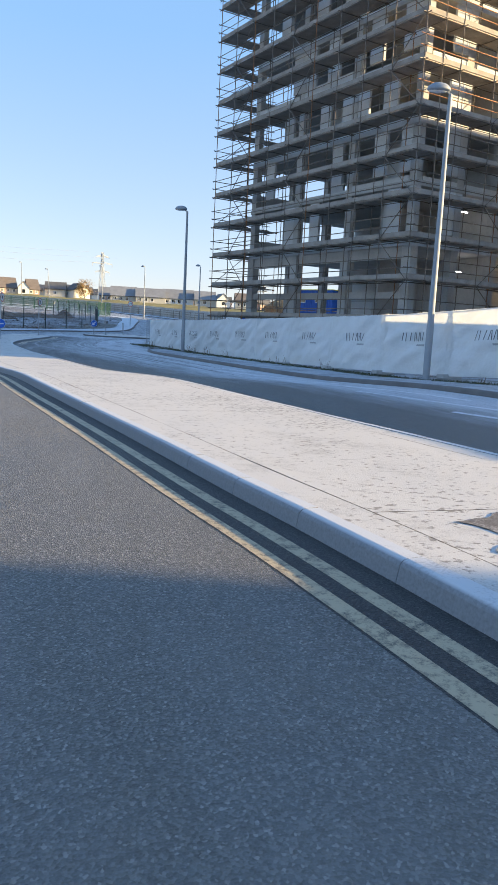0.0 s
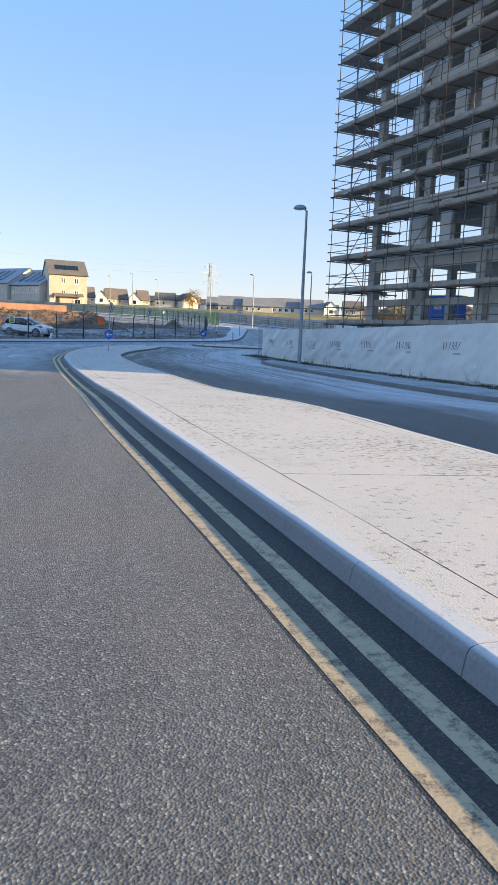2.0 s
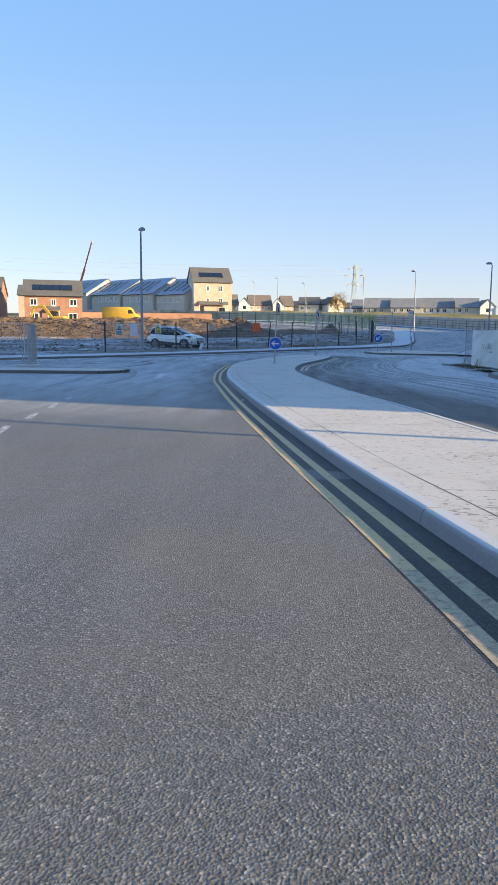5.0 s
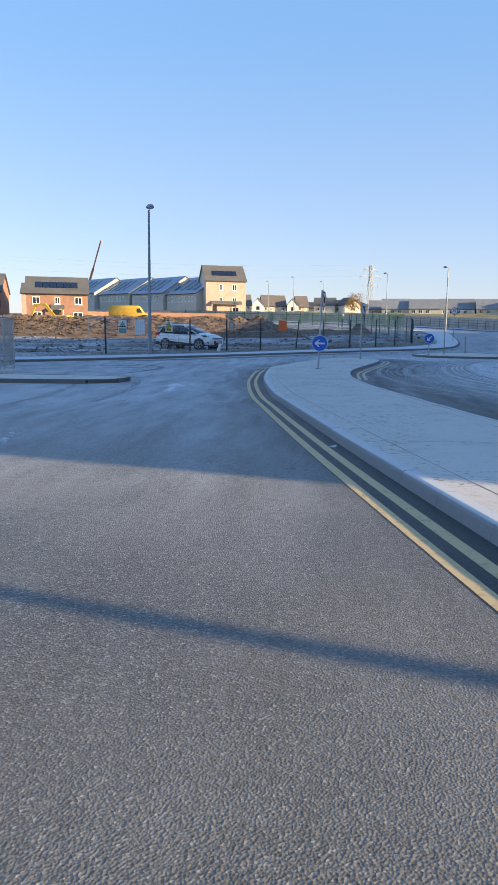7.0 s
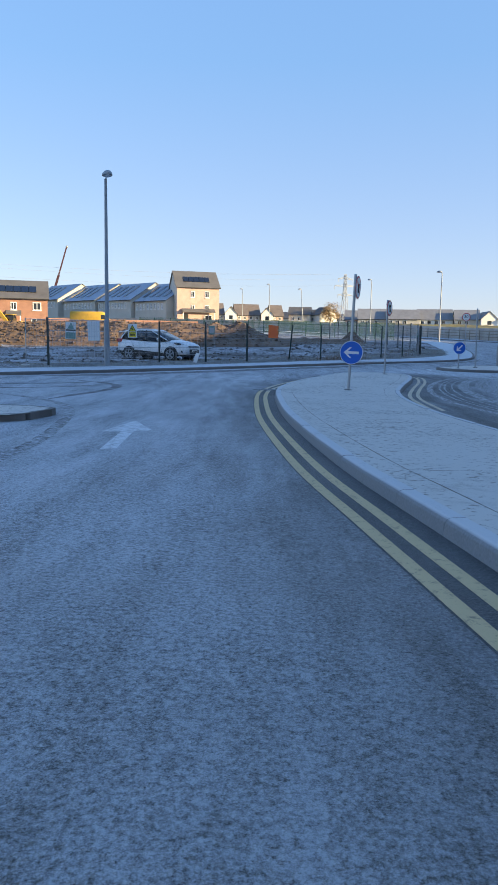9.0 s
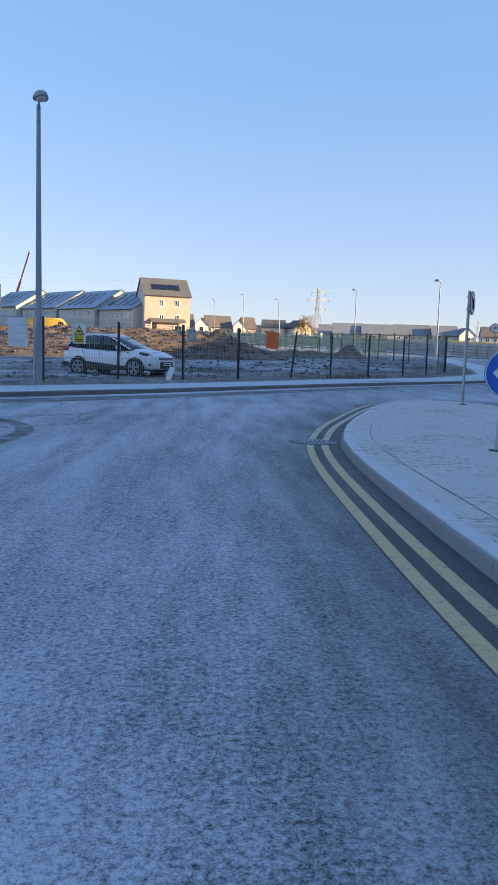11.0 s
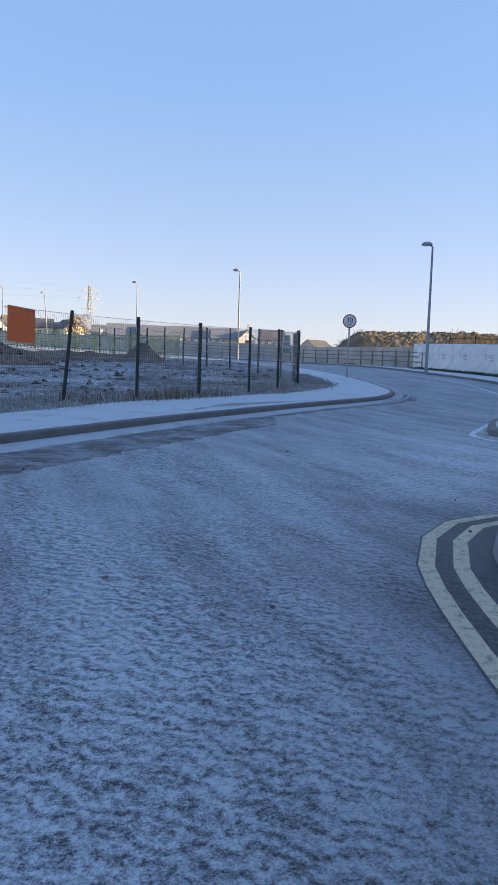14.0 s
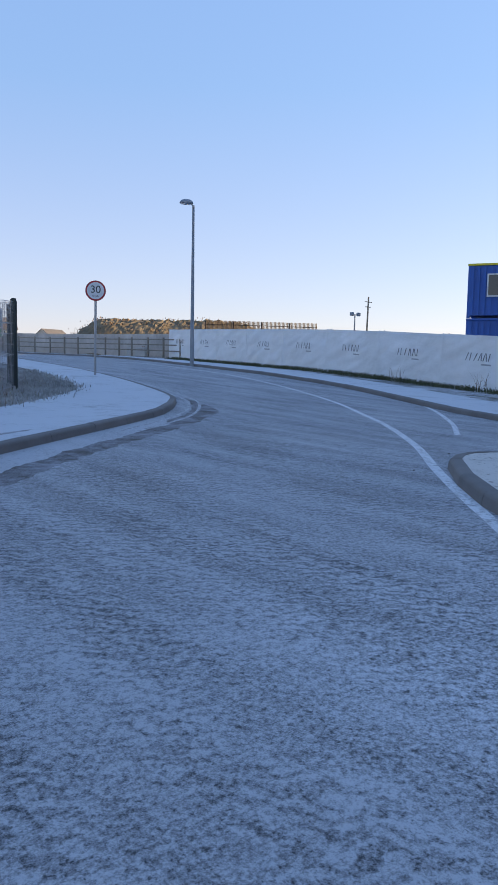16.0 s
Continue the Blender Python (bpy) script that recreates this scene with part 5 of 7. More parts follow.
mesh_fence(FENCE, 1.97, "a")
mesh_fence(FENCE_N, 1.95, "b")
t = thing("mesh_gate", pose(10.66, 81.3, G(0, 81.3) + 0.0, 0, 0, 60), "folded dark green mesh gate leaf at the fence corner", "gate")
bm = bmesh.new()
for a, b in (((0, 0, 0.1), (0, 0, 2.1)), ((1.1, 0.35, 0.1), (1.1, 0.35, 2.1)), ((0, 0, 0.1), (1.1, 0.35, 0.1)), ((0, 0, 2.08), (1.1, 0.35, 2.08)), ((0, 0, 1.1), (1.1, 0.35, 1.1))):
    bar(bm, a, b, 0.05, 0.05)
part("gate_frame", bm, DARK_STEEL, t)
bm = bmesh.new()
for k in range(1, 26):
    u = k / 26
    bar(bm, (1.1 * u, 0.35 * u, 0.1), (1.1 * u, 0.35 * u, 2.08), 0.034, 0.03)
for k in range(1, 12):
    tube(bm, (0, 0, 0.1 + k * 0.165), (1.1, 0.35, 0.1 + k * 0.165), 0.006, seg=4)
part("mesh_panel", bm, DARK_STEEL, t)

fieldpoly = shifted(smooth_line(FAR_BACK[:-1], 1.0), -0.35) + [Vector((-20, 158)), Vector((-60, 165)), Vector((-75, 140)), Vector((-70, 70)), Vector((-40, 52)), Vector((-18, 53))]


def field_hump(x, y):
    d = min(math.hypot(x - p.x, y - p.y) for p in smooth_field)
    return field(x, y) * min(1.0, max(0.0, d - 0.5) / 2.5) - 0.004


smooth_field = smooth_line(FAR_BACK[:-1], 0.5)
structure(part("field", sheet(fieldpoly, 0.09, 1.5, field_hump), FIELD), "bare rutted building plot with frost on the clods", "ground")


# ---------------------------------------------------------------- parked car
def body_section(bm, stations):
    """Loft a closed skin through rings of (x, [(y, z), ...])."""
    rings = [[bm.verts.new((x, y, z)) for y, z in ring] for x, ring in stations]
    n = len(rings[0])
    for a, b in zip(rings, rings[1:]):
        for i in range(n):
            f = bm.faces.new((a[i], a[(i + 1) % n], b[(i + 1) % n], b[i]))
            f.smooth = True
    bm.faces.new(rings[0][::-1])
    bm.faces.new(rings[-1])
    bmesh.ops.recalc_face_normals(bm, faces=bm.faces)


def ring(half, z0, z1, crown=0.05, tuck=0.06):
    """A rounded car section."""
    return [(-half + tuck, z0), (half - tuck, z0), (half, z0 + 0.18), (half, z0 + (z1 - z0) * 0.6), (half - 0.05, z1 - 0.05), (half * 0.55, z1 + crown * 0.6),
            (0, z1 + crown), (-half * 0.55, z1 + crown * 0.6), (-half + 0.05, z1 - 0.05), (-half, z0 + (z1 - z0) * 0.6), (-half, z0 + 0.18)]


def build_car(m):
    """Compact sport-utility car; x forward, rear axle at the origin."""
    t = thing("parked_car", m, "white compact off-road car parked behind the mesh fence", "car")
    bm = bmesh.new()
    body_section(bm, [(-0.86, ring(0.72, 0.58, 0.98)), (-0.80, ring(0.84, 0.44, 1.12)), (-0.50, ring(0.90, 0.36, 1.15, 0.02)), (0.3, ring(0.92, 0.33, 1.10, 0.02)), (1.3, ring(0.92, 0.33, 1.05, 0.02)),
                      (2.10, ring(0.92, 0.33, 1.02, 0.03)), (2.45, ring(0.915, 0.33, 1.05, 0.07)), (2.85, ring(0.905, 0.33, 1.02, 0.08)), (3.2, ring(0.88, 0.32, 0.97, 0.07)), (3.42, ring(0.83, 0.31, 0.90, 0.05)), (3.54, ring(0.77, 0.32, 0.82, 0.03)), (3.61, ring(0.66, 0.36, 0.72, 0.02))])
    body = part("body", bm, WHITE_PAINT, t, "white painted body")
    bm = bmesh.new()
    shape = ((-0.74, 1.14, 0.80, 1.24, 0.70), (-0.55, 1.15, 0.83, 1.50, 0.63), (-0.2, 1.10, 0.865, 1.58, 0.645), (0.6, 1.06, 0.875, 1.625, 0.65), (1.25, 1.03, 0.875, 1.605, 0.645), (1.62, 1.01, 0.87, 1.50, 0.65), (2.48, 1.05, 0.82, 1.09, 0.78))
    body_section(bm, [(x, [(-hb, zb), (hb, zb), (ht, zt), (-ht, zt)]) for x, zb, hb, zt, ht in shape])
    part("glazing", bm, DARK_GLASS, body, "dark tinted car glass")
    bm = bmesh.new()
    body_section(bm, [(-0.70, [(-0.62, 1.50), (0.62, 1.50), (0.58, 1.56), (-0.58, 1.56)]), (-0.2, [(-0.665, 1.555), (0.665, 1.555), (0.60, 1.655), (-0.60, 1.655)]), (0.6, [(-0.67, 1.60), (0.67, 1.60), (0.60, 1.70), (-0.60, 1.70)]),
                      (1.2, [(-0.665, 1.585), (0.665, 1.585), (0.59, 1.675), (-0.59, 1.675)]), (1.45, [(-0.655, 1.53), (0.655, 1.53), (0.60, 1.60), (-0.60, 1.60)])])
    part("roof", bm, WHITE_PAINT, body, "white roof")
    bm = bmesh.new()
    box(bm, -0.93, -0.58, -0.56, 0.56, 1.52, 1.565, 0.02)
    part("roof_spoiler", bm, WHITE_PAINT, body)
    for sgn in (-1, 1):
        for nm, a, b, w, mt in (("rear_pillar", (-0.62, 0.845, 1.14), (-0.42, 0.66, 1.53), 0.26, WHITE_PAINT), ("door_pillar", (0.02, 0.865, 1.14), (0.12, 0.665, 1.60), 0.05, BLACK), ("door_pillar", (1.05, 0.875, 1.10), (1.0, 0.67, 1.61), 0.09, BLACK), ("windscreen_pillar", (1.38, 0.665, 1.575), (2.46, 0.835, 1.075), 0.075, WHITE_PAINT)):
            bm = bmesh.new()
            bar(bm, (a[0], sgn * a[1], a[2]), (b[0], sgn * b[1], b[2]), w, 0.03)
            part(nm, bm, mt, body)
        bm = bmesh.new()
        bar(bm, (-0.1, sgn * 0.60, 1.70), (1.1, sgn * 0.60, 1.725), 0.03, 0.03)
        part("roof_rail", bm, GALV, body, "bright roof rail")
        bm = bmesh.new()
        bmesh.ops.create_uvsphere(bm, u_segments=12, v_segments=8, radius=0.11, matrix=Matrix.Translation((1.98, sgn * 1.0, 1.13)) @ Matrix.Diagonal((0.8, 1.15, 0.75, 1)))
        bmesh.ops.create_cone(bm, cap_ends=True, segments=8, radius1=0.03, radius2=0.03, depth=0.2, matrix=Matrix.Translation((1.98, sgn * 0.90, 1.08)) @ Matrix.Rotation(math.pi / 2, 4, "X"))
        part("mirror", bm, WHITE_PAINT, body, "white door mirror")
        bm = bmesh.new()
        bmesh.ops.create_uvsphere(bm, u_segments=14, v_segments=8, radius=0.2, matrix=Matrix.Translation((3.20, sgn * 0.775, 0.87)) @ pose(0, 0, 0, 0, 13, -sgn * 27) @ Matrix.Diagonal((1.75, 0.42, 0.36, 1)))
        lamp = part("headlight", bm, DARK_GLASS, body, "swept-back glass headlight")
        bm = bmesh.new()
        bmesh.ops.create_uvsphere(bm, u_segments=10, v_segments=6, radius=0.055, matrix=Matrix.Translation((3.36, sgn * 0.755, 0.845)))
        part("reflector", bm, GALV, lamp, "bright lamp reflector")
        bm = bmesh.new()
        box(bm, -0.85, -0.52, sgn * 0.74, sgn * 0.895, 0.98, 1.16, 0.04)
        part("tail_light", bm, SIGN_RED, body, "red tail light")
        bm = bmesh.new()
        box(bm, -0.86, -0.42, sgn * 0.70, sgn * 0.905, 0.34, 0.52, 0.04)
        part("rear_bumper_trim", bm, BLACK, body, "black plastic bumper edge")
        for x in (0.30, 1.30):
            bm = bmesh.new()
            box(bm, x, x + 0.2, sgn * 0.92, sgn * 0.945, 0.965, 0.99, 0.006)
            part("door_handle", bm, WHITE_PAINT, body)
        bm = bmesh.new()
        prof = [(0.34, 0.27), (2.34, 0.27), (2.34, 0.40), (0.46, 0.56), (0.36, 0.56)]
        lo = [bm.verts.new((x, sgn * 0.80, z)) for x, z in prof]
        hi = [bm.verts.new((x, sgn * 0.935, z)) for x, z in prof]
        bm.faces.new(lo)
        bm.faces.new(hi)
        for k in range(5):
            bm.faces.new((lo[k], lo[(k + 1) % 5], hi[(k + 1) % 5], hi[k]))
        bmesh.ops.recalc_face_normals(bm, faces=bm.faces)
        part("sill", bm, BLACK, body, "black plastic sill trim")
        for xa, xb in ((0.46, 0.18), (1.08, 1.05), (2.14, 2.02)):
            bm = bmesh.new()
            bar(bm, (xa, sgn * 0.918, 0.45), (xb, sgn * 0.918, 1.03), 0.012, 0.008)
            part("door_gap", bm, BLACK, body)
        bm = bmesh.new()
        box(bm, 2.33, 2.45, sgn * 0.90, sgn * 0.925, 0.93, 0.96, 0.005)
        part("wing_vent", bm, BLACK, body, "small dark wing vent")
        bm = bmesh.new()
        bmesh.ops.create_uvsphere(bm, u_segments=12, v_segments=8, radius=0.17, matrix=Matrix.Translation((3.44, sgn * 0.70, 0.50)) @ pose(0, 0, 0, 0, 0, -sgn * 52) @ Matrix.Diagonal((1.25, 0.45, 0.62, 1)))
        part("fog_lamp_recess", bm, BLACK, body, "black fog lamp recess")
        for x in (0.0, 2.69):
            bm = bmesh.new()
            for k in range(14):
                a0, a1 = math.pi * k / 14, math.pi * (k + 1) / 14
                tube(bm, (x + 0.40 * math.cos(a0), sgn * 0.895, 0.34 + 0.40 * math.sin(a0)), (x + 0.40 * math.cos(a1), sgn * 0.895, 0.34 + 0.40 * math.sin(a1)), 0.04, seg=6)
            disc(bm, 0.395, sgn * 0.80, sgn * 0.925, 0.34, 24, x)
            part("wheel_arch", bm, BLACK, body, "black plastic wheel arch")
            bm = bmesh.new()
            disc(bm, 0.35, sgn * 0.74, sgn * 0.95, 0.35, 28, x)
            bmesh.ops.bevel(bm, geom=[e for e in bm.edges if len(e.link_faces) == 2 and any(len(f.verts) > 4 for f in e.link_faces)], offset=0.03, segments=2, affect="EDGES")
            wheel = part("wheel", bm, RUBBER, t, "black tyre")
            bm = bmesh.new()
            disc(bm, 0.05, sgn * 0.955, sgn * 0.972, 0.35, 12, x)
            for k in range(5):
                a = 2 * math.pi * k / 5 + 0.3
                for da in (-0.15, 0.15):
                    bar(bm, (x + 0.03 * math.cos(a), sgn * 0.962, 0.35 + 0.03 * math.sin(a)), (x + 0.235 * math.cos(a + da), sgn * 0.962, 0.35 + 0.235 * math.sin(a + da)), 0.02, 0.04)
            for k in range(24):
                a0, a1 = 2 * math.pi * k / 24, 2 * math.pi * (k + 1) / 24
                bar(bm, (x + 0.24 * math.cos(a0), sgn * 0.96, 0.35 + 0.24 * math.sin(a0)), (x + 0.24 * math.cos(a1), sgn * 0.96, 0.35 + 0.24 * math.sin(a1)), 0.02, 0.03)
            part("rim", bm, LAMP_GREY, wheel, "five-spoke alloy rim")
    bm = bmesh.new()
    box(bm, 3.48, 3.635, -0.52, 0.52, 0.70, 0.79, 0.02)
    part("upper_grille", bm, BLACK, body, "slim black grille")
    bm = bmesh.new()
    box(bm, 3.60, 3.642, -0.47, 0.47, 0.742, 0.755, 0.004)
    part("grille_bar", bm, GALV, body, "bright grille bar")
    bm = bmesh.new()
    box(bm, 3.5, 3.65, -0.46, 0.46, 0.36, 0.62, 0.03)
    part("lower_grille", bm, BLACK, body, "wide black lower grille")
    bm = bmesh.new()
    box(bm, 3.651, 3.662, -0.26, 0.26, 0.47, 0.58)
    part("number_plate", bm, SIGN_WHITE, body, "white number plate")
    bm = bmesh.new()
    box(bm, 3.663, 3.666, -0.2, 0.2, 0.50, 0.55)
    part("plate_bar", bm, BLACK, body)
    bm = bmesh.new()
    box(bm, -0.60, 3.3, -0.8, 0.8, 0.24, 0.40, 0.03)
    part("underbody", bm, BLACK, t)
    return t


build_car(pose(-7.26, 71.3, G(0, 71.3) + 0.09, 0, 0, -26))


# ---------------------------------------------------------------- boards and notices
def board(name, m, w, h, mat, label, posts=0.0, bars=(), category="sign board"):
    t = thing(name, m, label, category)
    bm = bmesh.new()
    box(bm, -w / 2, w / 2, -0.012, 0.0, -h / 2, h / 2, 0.003)
    p = part("panel", bm, mat, t)
    if posts:
        bm = bmesh.new()
        for x in (-w * 0.35, w * 0.35):
            bar(bm, (x, 0.03, -h / 2 - posts), (x, 0.03, h / 2), 0.05, 0.04)
        part("stake", bm, TIMBER, t)
    for x0, x1, z0, z1, mt in bars:
        bm = bmesh.new()
        box(bm, x0, x1, -0.016, -0.0125, z0, z1)
        part("print", bm, mt, p)
    return t, p


board("orange_board", pose(0.27, 71.09, 1.57, 0, 1.5, 52), 0.90, 0.70, ORANGE, "plain orange painted board fixed to the mesh fence")
t, p = board("camera_warning_sign", pose(-6.44, 64.5, 1.385, 0, 0, -8) @ Matrix.Scale(0.8, 4), 0.56, 0.80, SIGN_WHITE, "white and yellow camera warning sign tied to the fence", 0, [(-0.2, 0.2, -0.36, -0.05, SIGN_YELLOW)])
bm = bmesh.new()
bm.faces.new([bm.verts.new(v) for v in ((-0.22, -0.0185, -0.03), (0.22, -0.0185, -0.03), (0, -0.0185, 0.36))])
part("triangle", bm, BLACK, p, "black-edged warning triangle")
bm = bmesh.new()
bm.faces.new([bm.verts.new(v) for v in ((-0.165, -0.0195, 0.0), (0.165, -0.0195, 0.0), (0, -0.0195, 0.295))])
part("triangle_field", bm, SIGN_YELLOW, p, "yellow triangle")
bm = bmesh.new()
bar(bm, (-0.07, -0.021, 0.13), (0.06, -0.021, 0.08), 0.002, 0.07)
part("camera_symbol", bm, BLACK, p)
text_on(p, "CCTV", 0.145, pose(0, -0.0185, -0.12, 90, 0, 0), BLACK)
for z in (-0.22, -0.29):
    bm = bmesh.new()
    box(bm, -0.17, 0.17, -0.018, -0.0165, z - 0.02, z + 0.02)
    part("print", bm, BLACK, p)

board("blank_notice", pose(-7.55, 61.35, 1.30, 0, -2, 15), 0.52, 0.82, SIGN_WHITE, "blank weathered white board tied to the mesh panel")
t, p = board("safety_notice", pose(-8.45, 61.0, 1.30, 0, 2, 15), 0.44, 0.72, SIGN_WHITE, "white and green safety notice with a warning triangle", 0, [(-0.20, 0.20, -0.34, -0.08, NOTICE_TEAL), (-0.2, 0.2, -0.02, 0.04, BLACK)])
bm = bmesh.new()
bm.faces.new([bm.verts.new(v) for v in ((-0.15, -0.0185, 0.06), (0.15, -0.0185, 0.06), (0, -0.0185, 0.34))])
part("triangle", bm, NOTICE_TEAL, p, "faded green triangle")
board("fence_notice", pose(-2.92, 67.35, 1.53, 0, 0, 12), 0.31, 0.44, NOTICE_TEAL, "weathered grey-green notice on the fence post", 0, [(-0.11, 0.11, -0.15, 0.12, GALV)])
board("gate_notice", pose(11.02, 83.5, 1.92, 0, 0, -20), 0.30, 0.70, SIGN_WHITE, "white, green and yellow safety notice beside the gate", 0, [(-0.14, 0.14, -0.36, -0.16, SIGN_GREEN), (-0.14, 0.14, -0.12, 0.06, NOTICE_TEAL), (-0.09, 0.09, 0.12, 0.30, SIGN_GREEN)])
t, p = board("leaning_board", pose(-3.6, 66.4, 0.14, -14, 12, -20), 0.20, 0.50, SIGN_WHITE, "small white board leaning in the frosty verge")

# loose site panels by the west entrance and by the lamp
for xa, ya, ang, w in ((-13.15, 46.2, 0, 3.4), (-9.62, 46.0, 98, 3.0), (-9.48, 46.05, 101, 3.0), (-9.34, 46.1, 105, 3.0), (-10.2, 60.35, 17, 3.3)):
    fence_panel(pose(xa, ya, G(xa, ya) + (0.12 if ang == 17 else 0.02), 0, 0, ang), w, 1.95, False, sheeted=False)
fence_panel(pose(11.6, 50.4, G(0, 50) - 0.1, 0, 0, 62), 2.2, 1.95, False, sheeted=False)


# ---------------------------------------------------------------- earth banks
def earth_bank(name, line, width, height, mat, label, seed, rough=0.5, zoff=0.1, taper=7, taper0=9):
    """A heaped bank of dug soil along a line."""
    pts = smooth_line(line, 0.36)
    bm = bmesh.new()
    n = 36
    grid = []
    for i, q in enumerate(pts):
        d = (pts[min(i + 1, len(pts) - 1)] - pts[max(i - 1, 0)]).normalized()
        s = Vector((-d.y, d.x))
        u = i / (len(pts) - 1)
        end = min(1.0, u * taper0, (1 - u) * taper)
        end = end * end * (3 - 2 * end)
        row = []
        for k in range(n + 1):
            v = k / n * 2 - 1
            p = q + s * (v * width / 2)
            prof = max(0.0, 1 - abs(v) ** 1.6)
            nz = 0.55 * noise.fractal(Vector((p.x * 0.8, p.y * 0.8, seed)), 0.7, 2.1, 5)
            n2 = noise.noise(Vector((p.x * 0.12, p.y * 0.12, seed + 7)))
            n3 = abs(noise.noise(Vector((p.x * 1.3, p.y * 1.3, seed + 3)))) - 0.25
            h = height * prof * end * (0.85 + 0.25 * n2) + rough * (nz + 0.32 * n3 + 0.22 * noise.noise(Vector((p.x * 2.6, p.y * 2.6, seed)))) * prof * (0.3 + 0.7 * end)
            row.append(bm.verts.new((p.x, p.y, G(p.x, p.y) + zoff + max(h, -0.05) - 0.15 * (abs(v) > 0.99))))
        grid.append(row)
    for a, b in zip(grid, grid[1:]):
        for k in range(n):
            f = bm.faces.new((a[k], b[k], b[k + 1], a[k + 1]))
    bmesh.ops.recalc_face_normals(bm, faces=bm.faces)
    t = part(name, bm, mat)
    tagged(t, label, "earth mound")
    return t


bank_ob = earth_bank("earth_bank", [(-62, 84), (-48, 90), (-34, 92), (-22, 91), (-10, 91), (-3, 92), (0.6, 93.5)], 11.0, 1.95, SOIL, "long bank of dug brown soil with clods", 3, 0.62, taper=22)
earth_bank("earth_bank", [(-2, 99), (4, 97), (9, 98)], 5.0, 0.5, SOIL, "low spread of dug brown soil", 5, 0.3)
earth_bank("earth_bank", [(6.6, 98.9), (8.2, 98.3), (9.6, 98.2)], 3.0, 1.1, SOIL, "small heap of dark soil", 8, 0.4, taper=2.2, taper0=2.4)
MOUND = [(58, 184), (66, 179.5), (74, 174.5), (82, 169), (88, 164.5), (96, 157)]
SOIL_GRASS = worn("overgrown_soil", (0.175, 0.135, 0.078), 0.95, vary=0.6, scale=0.4, fine=3.0, bumps=0.9)
earth_bank("earth_bank", MOUND, 22.0, 5.6, SOIL_GRASS, "large overgrown brown earth mound", 11, 0.75, 0.0, 3.2, 5.0)


# ---------------------------------------------------------------- houses
def window_part(t, x, z, w, h, y=0.0, wall="front", frame=SIGN_WHITE):
    """A window let into the front: glass set back behind a frame, with a sill."""
    bm = bmesh.new()
    for a, b, c, d in ((x - w / 2, x + w / 2, z, z + 0.12), (x - w / 2, x + w / 2, z + h - 0.12, z + h), (x - w / 2, x - w / 2 + 0.12, z + 0.12, z + h - 0.12), (x + w / 2 - 0.12, x + w / 2, z + 0.12, z + h - 0.12), (x - 0.05, x + 0.05, z + 0.12, z + h - 0.12)):
        box(bm, a, b, y - 0.05, y + 0.02, c, d)
    win = part("window", bm, frame, t, "white window frame")
    bm = bmesh.new()
    box(bm, x - w / 2 + 0.05, x + w / 2 - 0.05, y - 0.025, y + 0.015, z + 0.05, z + h - 0.05)
    part("pane", bm, DARK_GLASS, win)
    bm = bmesh.new()
    box(bm, x - w / 2 - 0.08, x + w / 2 + 0.08, y - 0.12, y + 0.01, z - 0.1, z - 0.005)
    part("sill", bm, RENDER_WHITE, win)


